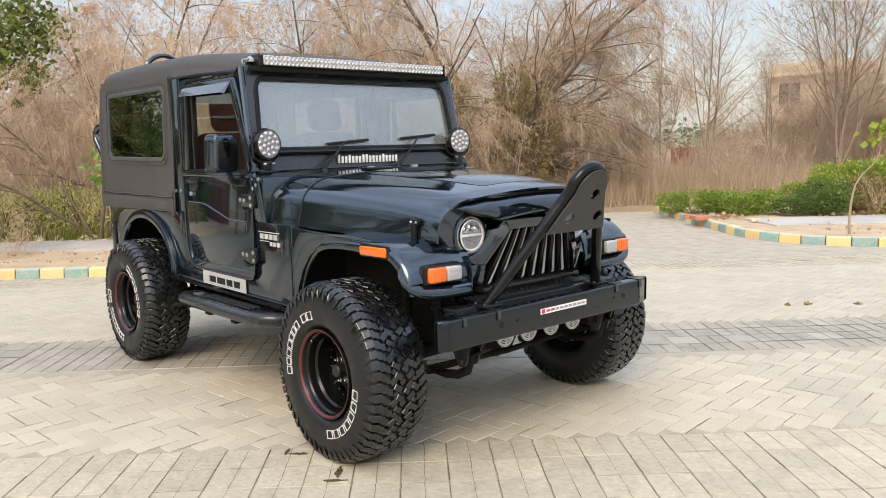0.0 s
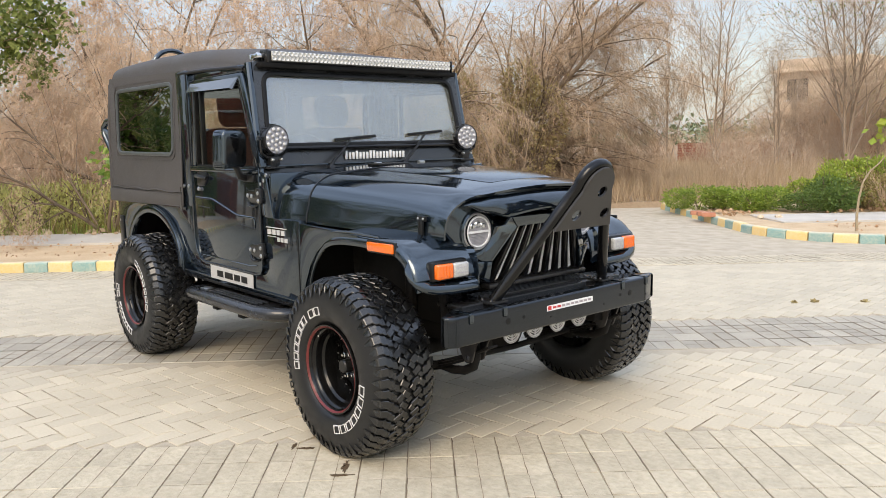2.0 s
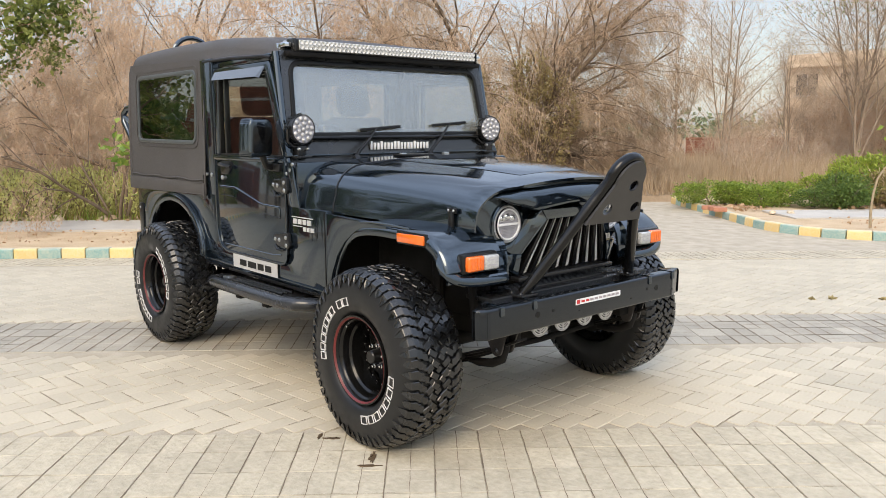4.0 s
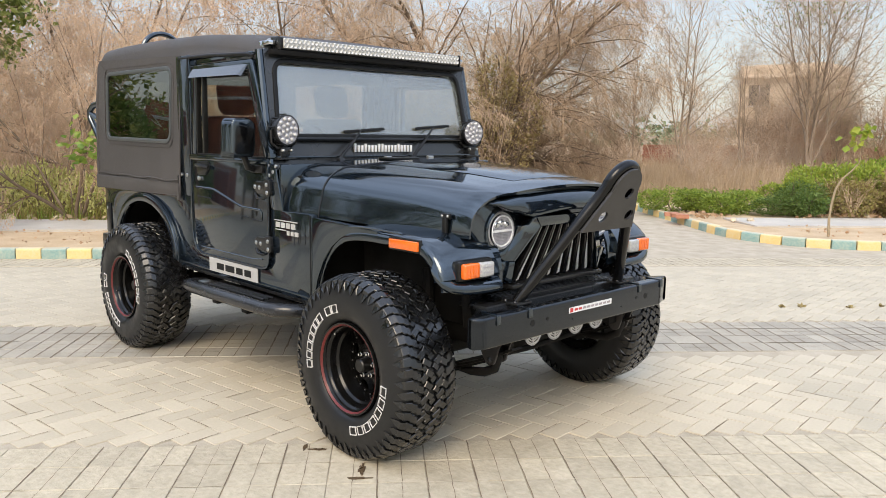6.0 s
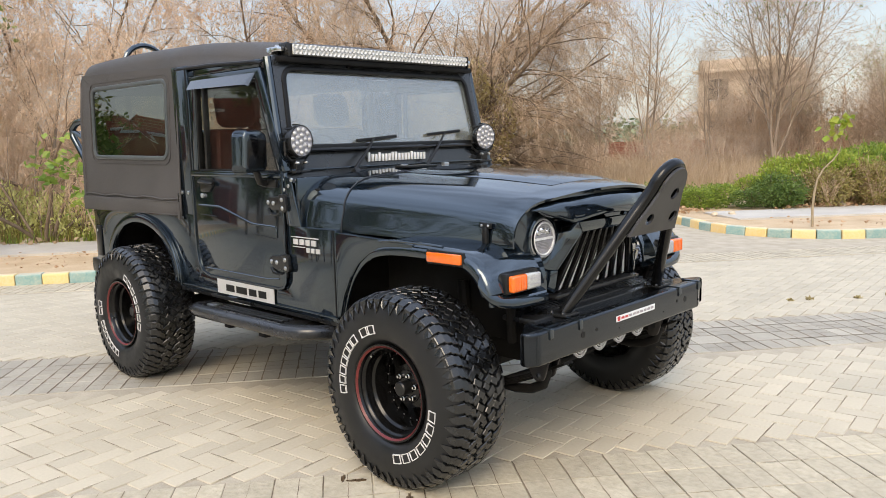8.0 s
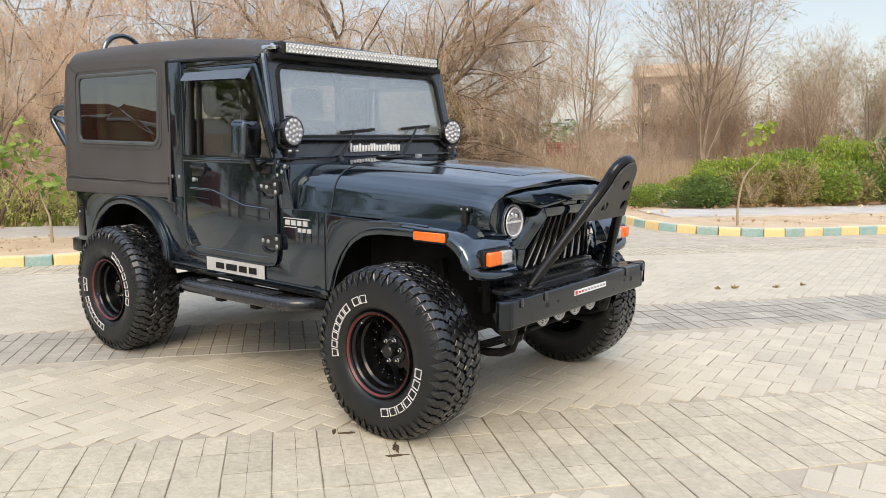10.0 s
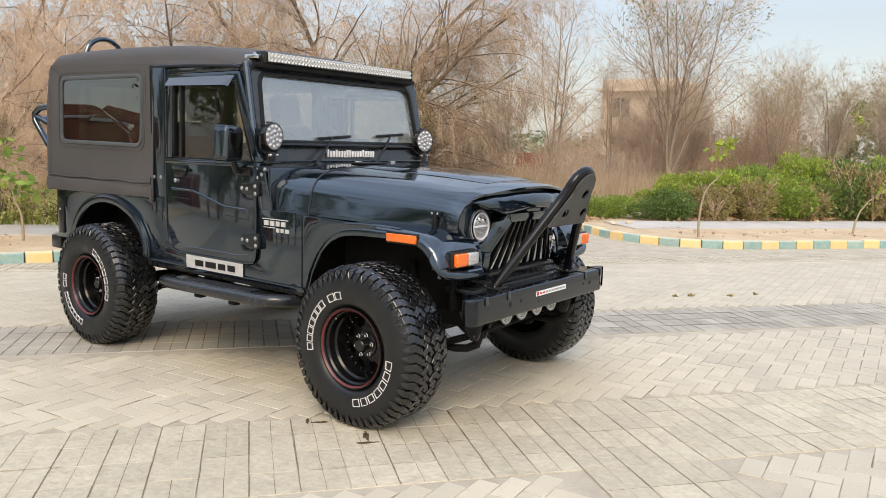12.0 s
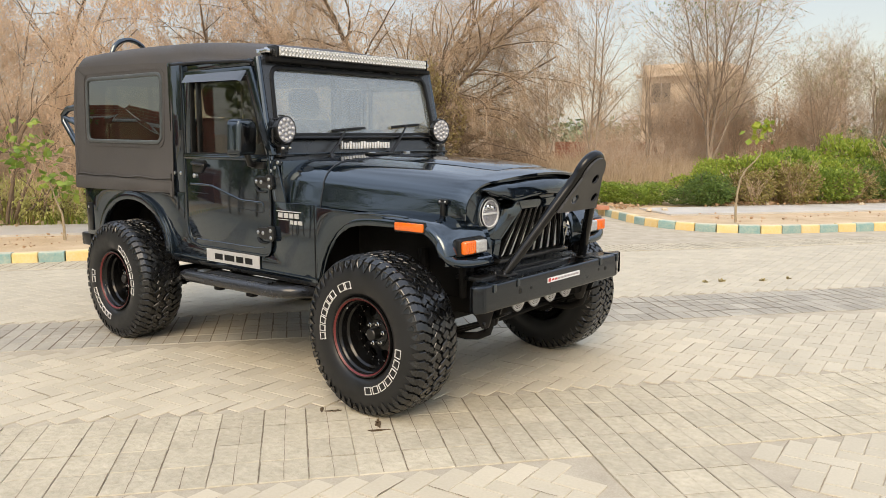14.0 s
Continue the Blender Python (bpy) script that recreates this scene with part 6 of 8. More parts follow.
for y in (-0.37, 0.37):
    seat = part("seat_cushion", rbox(-0.60, -0.12, y - 0.24, y + 0.24, 0.86, 1.00, 0.05, 3), SEAT, car, "dark fabric front seat")
    part("seat_back", moved(rbox(-0.07, 0.07, -0.23, 0.23, 0.0, 0.58, 0.05, 3), pose(-0.60, y, 0.94, 0, -12, 0)), SEAT, seat)
    part("headrest", moved(rbox(-0.06, 0.06, -0.125, 0.125, 0.59, 0.81, 0.055, 5), pose(-0.60, y, 0.94, 0, -10, 0)), SEAT, seat)
    part("seat_base", rbox(-0.55, -0.15, y - 0.2, y + 0.2, 0.64, 0.87, 0.02), TRIM_IN, seat)
part("roll_bar", tube([(-0.72, -0.66, 1.0), (-0.72, -0.67, 1.75), (-0.72, -0.60, 1.88), (-0.72, 0.60, 1.88), (-0.72, 0.67, 1.75), (-0.72, 0.66, 1.0)], 0.022, 10), SATIN, car)
for y in (-0.5, 0.5):
    part("rear_bench", rbox(-1.80, -0.90, y - 0.2, y + 0.2, 0.95, 1.10, 0.03), SEAT, car)

# ---- plants ----
class Growth:
    """Gathers branches as tapered bars and leaves as folded blades."""

    def __init__(self, seed, least=0.0023):
        self.r, self.least = random.Random(seed), least
        self.verts, self.faces, self.leaf_v, self.leaf_f, self.tips = [], [], [], [], []
        self.twig_v, self.twig_f = [], []

    def bar(self, pts, radii, sides, thin=False):
        V, F = (self.twig_v, self.twig_f) if thin else (self.verts, self.faces)
        k0 = len(V)
        n = len(pts)
        up = None
        for i, p in enumerate(pts):
            d = (pts[min(i + 1, n - 1)] - pts[max(i - 1, 0)]).normalized()
            if up is None:
                up = d.orthogonal().normalized()
            up = (up - d * up.dot(d)).normalized()
            sd = d.cross(up)
            for q in range(sides):
                a = 2 * math.pi * q / sides
                V.append(p + (up * math.cos(a) + sd * math.sin(a)) * radii[i])
        for i in range(n - 1):
            a, b = k0 + i * sides, k0 + (i + 1) * sides
            for q in range(sides):
                F.append((a + q, a + (q + 1) % sides, b + (q + 1) % sides, b + q))

    def blade(self, pts, radii):
        """A twig too fine to show its roundness: two crossed edges would not be told apart from a strip."""
        V, F = self.twig_v, self.twig_f
        k, n = len(V), len(pts)
        o = (pts[-1] - pts[0]).cross(Vector((self.r.uniform(-1, 1), self.r.uniform(-1, 1), self.r.uniform(-1, 1))))
        o = o.normalized() if o.length > 1e-6 else Vector((1, 0, 0))
        for i, p in enumerate(pts):
            V += [p - o * radii[i], p + o * radii[i]]
        F += [(k + 2 * i, k + 2 * i + 1, k + 2 * i + 3, k + 2 * i + 2) for i in range(n - 1)]

    def grow(self, p, d, length, rad, level, spec):
        """One branch and its children. spec rows: count, length share, angle, wander, lift, segments."""
        r = self.r
        count, share, angle, wander, lift, segs = spec[level]
        pts, dirs = [p.copy()], [d.copy()]
        step = length / segs
        for i in range(segs):
            d = (d + Vector((r.uniform(-1, 1), r.uniform(-1, 1), r.uniform(-1, 1))) * wander + Vector((0, 0, lift))).normalized()
            p = p + d * step
            pts.append(p.copy())
            dirs.append(d.copy())
        last = level == len(spec) - 1
        end = 0.25 if not last else 0.4
        radii = [rad * (1 - (1 - end) * i / segs) for i in range(segs + 1)]
        if last or rad < 0.0065:
            keep = sorted({*range(0, segs + 1, 2), segs}) if last else range(segs + 1)
            self.blade([pts[i] for i in keep], [radii[i] for i in keep])
        else:
            self.bar(pts, radii, (8, 6, 5, 3, 3, 3)[min(level, 5)], level >= 3 or rad < 0.012)
        if last:
            self.tips += [(q, dd) for q, dd in zip(pts[1:], dirs[1:])]
            return
        for c in range(count):
            f = (0.12 if level else 0.2) + (0.98 - (0.12 if level else 0.2)) * (c + r.random()) / count
            i = min(segs - 1, int(f * segs))
            g = f * segs - i
            q = pts[i].lerp(pts[i + 1], g)
            dd = dirs[i + 1]
            turn = r.uniform(0, 2 * math.pi)
            o = dd.orthogonal().normalized()
            o = (Matrix.Rotation(turn, 3, dd) @ o)
            a = radians(angle * r.uniform(0.6, 1.4))
            nd = (dd * math.cos(a) + o * math.sin(a)).normalized()
            self.grow(q, nd, length * share * r.uniform(0.6, 1.25) * (1.15 - 0.5 * f), max(self.least, radii[i] * (0.46 if level < 2 else 0.5)), level + 1, spec)

    def leaf(self, p, d, size, wide=0.45):
        """A folded leaf from p along d."""
        r = self.r
        o = d.orthogonal().normalized()
        o = Matrix.Rotation(r.uniform(0, 6.283), 3, d) @ o
        nrm = d.cross(o)
        k = len(self.leaf_v)
        m = p + d * size * 0.45
        self.leaf_v += [p, m + o * size * wide * 0.5 + nrm * size * 0.08, p + d * size, m - o * size * wide * 0.5 + nrm * size * 0.08]
        self.leaf_f += [(k, k + 1, k + 2), (k, k + 2, k + 3)]

    def scatter_leaves(self, share, size, per=1, droop=0.0):
        r = self.r
        for p, d in self.tips:
            if r.random() < share:
                for _ in range(per):
                    dd = (d + Vector((r.uniform(-1, 1), r.uniform(-1, 1), r.uniform(-1, 1) - droop))).normalized()
                    self.leaf(p + dd * 0.02 * r.random(), dd, size * r.uniform(0.6, 1.3))

    def thing(self, name, bark, twig, leaf, label, category, group="", crown="twigs"):
        ob = empty(name, label, category, group)
        tr = obj("trunk" if "tree" in name or "sapling" in name else "stem", mesh_of("trunk", self.verts, self.faces, True), bark, ob)
        if tr.name.startswith("stem"):
            tagged(tr, kind="stuff")
        if self.twig_v:
            tagged(obj("crown", mesh_of("crown", self.twig_v, self.twig_f), twig, ob), kind="stuff")
        if self.leaf_v:
            obj("foliage", mesh_of("foliage", self.leaf_v, self.leaf_f), leaf, ob)
        return ob


def put(ob, x, y, z=-0.05, turn=0, size=1.0, tall=None):
    """Stands a plant at its place."""
    ob.matrix_basis = Matrix.Translation((x, y, z)) @ pose(0, 0, 0, 0, 0, turn) @ Matrix.Diagonal((size, size, tall or size, 1))
    return ob


def again(ob, x, y, z=-0.05, turn=0, size=1.0, tall=None):
    was = ob.scale.copy()
    ob.scale = (1, 1, 1)
    m = Matrix.Translation((x, y, z)) @ pose(0, 0, 0, 0, 0, turn) @ Matrix.Diagonal((size, size, tall or size, 1))
    new_ob = copy_thing(ob, m)
    ob.scale = was
    return new_ob




def wide_tree(seed, limbs, height, leaf_share=0.0, twigs=10, per=1, thick=0.095):
    """A bare, many-limbed thorn tree: limbs that rise, arch over and end in hanging sprays of fine twigs.
    limbs: rows of azimuth, lean from upright (degrees), share of the height."""
    g = Growth(seed, 0.0032)
    r = g.r
    spec = [(twigs, 0.46, 34, 0.10, -0.050, 14), (9, 0.50, 40, 0.17, -0.075, 8), (8, 0.50, 44, 0.22, -0.16, 5), (5, 0.72, 42, 0.24, -0.26, 4), (0, 0, 0, 0.22, -0.26, 4)]
    for turn, lean, tall in limbs:
        a, b = radians(turn + r.uniform(-6, 6)), radians(lean + r.uniform(-4, 4))
        d = Vector((math.cos(a) * math.sin(b), math.sin(a) * math.sin(b), math.cos(b)))
        g.grow(Vector((math.cos(a) * 0.22, math.sin(a) * 0.22, 0)), d, height * tall, thick * r.uniform(0.75, 1.15), 0, spec)
    if leaf_share:
        g.scatter_leaves(leaf_share, 0.05, per, 0.6)
    return g


def upright_tree(seed, height, stems=2, leaf_share=0.0, leaf_size=0.08, spread=12, boughs=13):
    """A slender bare tree: stems that fork into steep boughs, with an open fan of twigs."""
    g = Growth(seed, 0.0042)
    r = g.r
    spec = [(boughs, 0.46, 42, 0.07, 0.03, 10), (12, 0.46, 42, 0.12, 0.04, 6), (8, 0.50, 44, 0.16, 0.02, 4), (0, 0, 0, 0.18, 0.0, 3)]
    for i in range(stems):
        a = 6.283 * (i + r.uniform(-0.3, 0.3)) / stems
        lean = radians(r.uniform(0.3, 1.0) * spread)
        d = Vector((math.cos(a) * math.sin(lean), math.sin(a) * math.sin(lean), math.cos(lean)))
        g.grow(Vector((r.uniform(-0.12, 0.12), r.uniform(-0.12, 0.12), 0)), d, height * r.uniform(0.8, 1.05), 0.055 * r.uniform(0.7, 1.1), 0, spec)
    if leaf_share:
        g.tips = [t for t in g.tips if t[0].z > height * 0.62]
        g.scatter_leaves(leaf_share, leaf_size, 2, 0.5)
    return g


def scrub(seed, height, stems, leaf_share, leaf_size=0.06):
    """A dry thicket of many thin stems."""
    g = Growth(seed)
    r = g.r
    spec = [(9, 0.5, 34, 0.10, 0.01, 5), (7, 0.5, 40, 0.16, -0.01, 3), (0, 0, 0, 0.22, -0.04, 2)]
    for i in range(stems):
        a = r.uniform(0, 6.28)
        lean = radians(r.uniform(2, 38))
        d = Vector((math.cos(a) * math.sin(lean), math.sin(a) * math.sin(lean), math.cos(lean)))
        g.grow(Vector((r.uniform(-0.6, 0.6), r.uniform(-0.6, 0.6), 0)), d, height * r.uniform(0.5, 1.1), 0.016 * r.uniform(0.6, 1.3), 0, spec)
    if leaf_share:
        g.scatter_leaves(leaf_share, leaf_size, 1, 0.3)
    return g


def shrub(seed, lumps, count, size, sprigs=10):
    """A leafy shrub: leaves over several uneven lumps, with bare stems showing through."""
    g = Growth(seed)
    r = g.r
    for i in range(count):
        cx, cy, cz, rx, ry, rz = r.choice(lumps)
        d = Vector((r.gauss(0, 1), r.gauss(0, 1), r.gauss(0, 1))).normalized()
        k = r.uniform(0.55, 1.0) ** 0.5 * (0.86 + 0.28 * noise.noise((d.x * 2.3 + cx, d.y * 2.3 + cy, d.z * 2.3)))
        p = Vector((cx + d.x * rx * k, cy + d.y * ry * k, cz + d.z * rz * k))
        if p.z < 0.03:
            continue
        dd = (d + Vector((r.uniform(-1, 1), r.uniform(-1, 1), r.uniform(-0.5, 1.0))) * 0.9).normalized()
        g.leaf(p, dd, size * r.uniform(0.6, 1.4), 0.6)
    for i in range(sprigs):
        cx, cy, cz, rx, ry, rz = r.choice(lumps)
        a = r.uniform(0, 6.28)
        top_p = Vector((cx + rx * 0.8 * math.cos(a), cy + ry * 0.8 * math.sin(a), cz + rz * r.uniform(0.5, 1.15)))
        base = Vector((cx * 0.7, cy * 0.7, 0))
        mid = base.lerp(top_p, 0.5) + Vector((r.uniform(-0.1, 0.1), r.uniform(-0.1, 0.1), 0.1))
        g.bar([base, mid, top_p], [0.014, 0.010, 0.003], 4)
        for _ in range(8):
            q = mid.lerp(top_p, r.uniform(0.3, 1.05))
            g.leaf(q, Vector((r.uniform(-1, 1), r.uniform(-1, 1), r.uniform(0, 1.2))).normalized(), size * r.uniform(0.7, 1.3), 0.6)
    return g


# big bare thorn trees beyond the side street
big = wide_tree(11, ((46, 30, 0.86), (40, 42, 0.76), (52, 50, 0.62), (34, 56, 0.5), (70, 28, 0.84), (10, 36, 0.85), (20, 20, 0.9), (130, 25, 0.9), (215, 28, 0.95), (228, 46, 1.05), (240, 58, 1.0), (300, 38, 0.9)), 7.6, 0.02, 20)
big = big.thing("bare_tree", BARK, TWIG_DARK, DRY_LEAF, "large leafless thorn tree with arching limbs", "tree", "bare trees beyond the road")
put(big, -10.9, 11.4, -0.06, 0, 1.0)
big2 = wide_tree(29, ((0, 16, 1.0), (55, 36, 0.95), (110, 24, 0.9), (165, 44, 0.9), (220, 34, 0.95), (275, 22, 1.0), (320, 50, 0.85)), 6.8, 0.24, 10, 2, 0.058)
big2 = big2.thing("bare_tree", BARK, TWIG, POD_LEAF, "leafless thorn tree with russet seed pods", "tree", "bare trees beyond the road")
put(big2, -15.6, 4.6, -0.06, 80, 1.0)
again(big2, -19.5, 0.0, -0.06, 200, 0.95)
again(big2, -14.0, 9.0, -0.06, 300, 0.9)
again(big2, -9.6, 1.6, -0.06, 120, 0.5, 0.62)

# slender trees behind the scrub
thin = upright_tree(5, 7.2, 3, 0.02, 0.05, 9, 18).thing("bare_tree", BARK_PALE, TWIG_FAR, TREE_LEAF, "slender leafless tree with steep twigs", "tree", "bare trees beyond the road")
put(thin, -13.9, 28.4, -0.06, 0, 1.0)
thin2 = upright_tree(8, 7.6, 5, 0.06, 0.085, 19, 19).thing("bare_tree", BARK_PALE, TWIG_FAR, TREE_LEAF, "tall thin tree with a few green leaves at the top", "tree", "bare trees beyond the road")
put(thin2, -8.0, 27.5, -0.06, 40, 1.16)
for _x, _y, _t, _s in ((-17.5, 30.5, 120, 0.85), (-5.5, 37.5, 200, 0.72), (-22.0, 27.0, 10, 0.9), (-26.5, 22.5, 300, 1.0), (-10.6, 27.3, 220, 0.62), (-13.5, 34.6, 40, 0.62), (-11.6, 34.3, 170, 0.66), (-9.3, 34.1, 300, 0.6)):
    again(thin, _x, _y, -0.06, _t, _s)
for _x, _y, _t, _s in ((-5.2, 32.5, 260, 0.62), (-1.5, 36.0, 330, 0.66), (-7.4, 40.0, 100, 0.75), (-3.2, 33.5, 130, 0.62), (-0.4, 33.0, 60, 0.6), (-10.8, 36.0, 150, 0.60), (-13.9, 39.5, 20, 0.52), (-9.0, 33.0, 75, 0.45)):
    again(thin2, _x, _y, -0.06, _t, _s)

# thickets of dry scrub
th = scrub(3, 2.0, 16, 0.35).thing("dry_bush", TWIG, TWIG, DRY_LEAF, "leafless brown thicket of thin dry stems", "bush", "dry thickets behind the road")
put(th, -9.2, 14.6, -0.06, 0, 0.7)
th2 = scrub(6, 1.5, 18, 0.15).thing("dry_bush", TWIG_FAR, TWIG_FAR, DRY_LEAF, "pale dry bush of bare stems", "bush", "dry thickets behind the road")
put(th2, -7.0, 17.5, -0.06, 0, 1.0)
_r = random.Random(77)
for _i in range(58):
    _s, _n = _r.uniform(-17, 22), _r.uniform(13.6, 30)
    _p = RD * _s + RN * _n
    if (_s > 5.0 and _n < 15) or (_s > 2.5 and _n < 21):      # the open field
        continue
    _tall = (1.5 if _s < 4 else 0.9) * _r.uniform(0.7, 1.25)
    again(th if _r.random() < (0.75 if _s < 5 else 0.3) else th2, _p.x, _p.y, -0.06, _r.uniform(0, 360), _tall * _r.uniform(0.9, 1.2), _tall)
for _i in range(26):
    _s, _n = _r.uniform(-22, 30), _r.uniform(30, 46)
    _p = RD * _s + RN * _n
    _tall = _r.uniform(0.55, 1.0)
    again(th2 if _i % 3 else th, _p.x, _p.y, -0.06, _r.uniform(0, 360), _tall * 1.2, _tall)

for _x, _y, _t, _s in ((-11.0, 31.0, 10, 0.9), (-9.2, 35.5, 150, 1.0), (-15.0, 38.0, 200, 0.9), (-18.8, 41.0, 260, 1.0), (-7.0, 38.0, 110, 1.5), (-6.2, 33.0, 40, 1.2), (-10.4, 34.0, 200, 1.35), (-12.0, 37.5, 300, 1.5), (-13.6, 36.5, 20, 1.2), (-14.8, 41.0, 130, 1.5), (-9.0, 31.5, 70, 1.0), (-11.2, 31.8, 35, 1.55), (-10.1, 32.6, 95, 1.75), (-9.2, 34.6, 160, 1.8), (-8.0, 33.2, 240, 1.7), (-7.0, 34.4, 310, 1.6), (-12.4, 35.0, 280, 1.6), (-5.6, 33.8, 190, 1.5), (-4.4, 35.0, 75, 1.6), (-16.6, 33.0, 15, 1.3), (-16.5, 35.4, 110, 1.4), (-13.8, 32.2, 230, 1.2)):
    again(th, _x, _y, -0.06, _t, _s)

# overgrown bushes at the foot of the big tree
_V = shrub(17, [(0, 0, 0.9, 1.1, 0.9, 0.9), (0.5, 0.3, 1.7, 0.8, 0.7, 0.8), (-0.6, -0.2, 1.3, 0.8, 0.8, 0.9), (0.2, -0.3, 2.3, 0.5, 0.5, 0.6)], 5200, 0.075, 60)
_V = _V.thing("dry_bush", BARK, TWIG_DARK, leafy("olive_vine_leaf", (0.26, 0.185, 0.085), (0.40, 0.32, 0.14), 0.3), "tall half-dry bush overgrown with olive creepers", "bush", "dry thickets behind the road")
put(_V, -9.0, 11.0, -0.06, 20, 1.0, 1.15)
again(_V, -10.4, 9.9, -0.06, 140, 1.1)

# dry grass over the open ground
def grass(name, count, s0, s1, n0, n1, hmin, hmax, material, label, seed, keep=None):
    r = random.Random(seed)
    v, f = [], []
    for _ in range(count):
        s, n = r.uniform(s0, s1), n0 + (n1 - n0) * r.random() ** 1.4
        if keep and not keep(s, n):
            continue
        p = Vector(sn(s, n, -0.08))
        for _b in range(3):
            h = r.uniform(hmin, hmax)
            a = r.uniform(0, 6.28)
            q = p + Vector((r.uniform(-0.08, 0.08), r.uniform(-0.08, 0.08), 0))
            o = Vector((math.cos(a), math.sin(a), 0))
            lean = Vector((r.uniform(-0.35, 0.35), r.uniform(-0.35, 0.35), 1)) * h
            k = len(v)
            v += [q - o * 0.009, q + o * 0.009, q + lean]
            f.append((k, k + 1, k + 2))
    ob = obj(name, mesh_of(name, v, f), material)
    return tagged(ob, label, "grass", "", "stuff")


grass("dry_grass", 30000, -22, 30, 12.4, 34, 0.25, 0.75, DRY_GRASS, "tall dry brown grass over open ground", 4)
grass("roadside_grass", 5000, -16, -2.6, 8.3, 12.4, 0.10, 0.34, OLIVE_LEAF, "short green and straw-coloured roadside grass", 9)
grass("roadside_grass", 2600, -16, -2.6, 8.25, 9.6, 0.08, 0.28, GREEN_LEAF, "short green roadside grass", 10)

# clipped hedge of mixed shrubs on the right, low weeds on the left
_A = shrub(1, [(0, 0, 0.40, 0.75, 0.65, 0.48), (0.45, 0.2, 0.45, 0.5, 0.5, 0.42), (-0.5, -0.1, 0.36, 0.5, 0.5, 0.40)], 4600, 0.062).thing("shrub", BARK, TWIG, GREEN_LEAF, "bright green leafy roadside shrub", "shrub", "roadside hedge")
_B = shrub(2, [(0, 0, 0.42, 0.70, 0.70, 0.50), (0.4, -0.3, 0.35, 0.5, 0.45, 0.38), (-0.45, 0.2, 0.42, 0.5, 0.5, 0.44)], 4600, 0.058).thing("shrub", BARK, TWIG, GREEN_DARK, "dark green leafy roadside shrub", "shrub", "roadside hedge")
_C = shrub(3, [(0, 0, 0.45, 0.75, 0.65, 0.52), (0.5, 0.1, 0.40, 0.5, 0.5, 0.40), (-0.5, 0.1, 0.45, 0.45, 0.5, 0.46)], 2300, 0.06, 45).thing("shrub", TWIG, TWIG, OLIVE_LEAF, "thinning olive-brown roadside shrub with bare stems", "shrub", "roadside hedge")
_D = shrub(4, [(0, 0, 0.5, 0.6, 0.6, 0.42), (0.4, 0.3, 0.56, 0.4, 0.4, 0.40), (-0.45, -0.2, 0.46, 0.42, 0.42, 0.40)], 3600, 0.062, 26).thing("shrub", BARK, TWIG, BRIGHT_LEAF, "yellow-green roadside shrub with fresh shoots", "shrub", "roadside hedge")
_first = {}
_r = random.Random(12)


def plant(kind, s, n, size, tall):
    p = RD * s + RN * n
    args = (p.x, p.y, -0.06, _r.uniform(0, 360), size, tall)
    if kind.name not in _first:
        _first[kind.name] = True
        return put(kind, *args)
    return again(kind, *args)




def along_hedge(rows, s):
    for (a, p), (b, q) in zip(rows, rows[1:]):
        if s <= b:
            return p + (q - p) * max(0, s - a) / (b - a)
    return rows[-1][1]


FOOT = ((5.3, 10.5), (6.3, 9.8), (7.2, 9.45), (8.0, 9.05), (30, 9.05))                                              # where its front stands
CREST = ((5.4, 0.50), (6.2, 0.66), (7.1, 0.58), (8.0, 0.72), (8.7, 0.92), (9.8, 0.96), (11.3, 1.12), (12.8, 1.28), (14, 1.12), (30, 1.2))  # its height
_s = 5.9
while _s < 26:
    _h, _n = along_hedge(CREST, _s), along_hedge(FOOT, _s)
    for _row, _lift in ((0.42, 0.84), (1.25, 0.98), (2.2, 1.08)):
        if _s < 8.2 and _row > max(0.5, (_s - 6.2) * 1.0):
            continue
        _k = _r.random()
        if _s < 8.9:
            _kind = _D if _k < 0.34 else _A if _k < 0.72 else _B
        elif _row < 1:
            _kind = _C if _k < 0.72 else _B if _k < 0.88 else _A
        else:
            _kind = _D if _k < 0.42 else _A if _k < 0.78 else _B
        _t = _h * _lift * _r.uniform(0.78, 1.16)
        plant(_kind, _s + 0.6 * (_row - 0.42) + _r.uniform(-0.2, 0.2), _n + _row + _r.uniform(-0.12, 0.12), 0.55 + 0.42 * _t, _t / 0.92)
    _s += 0.62 if _s < 16 else 0.95
_W = shrub(7, [(0, 0, 0.22, 0.7, 0.5, 0.30), (0.5, 0.1, 0.2, 0.5, 0.4, 0.26), (-0.5, 0.0, 0.24, 0.5, 0.45, 0.28)], 1700, 0.045, 16).thing("weed_clump", BARK, TWIG, leafy("weed_leaf", (0.36, 0.36, 0.11), (0.68, 0.66, 0.28), 0.4), "low yellow-green weeds along the footpath", "shrub", "weeds along the footpath")
_s = -15.5
while _s < -3.0:
    plant(_W, _s, 8.85 + _r.uniform(-0.15, 0.15), 1.0, 1.3 + _r.uniform(-0.2, 0.5))
    plant(_W, _s + 0.4, 9.6 + _r.uniform(-0.15, 0.2), 1.15, 1.35 + _r.uniform(-0.2, 0.4))
    _s += 0.85

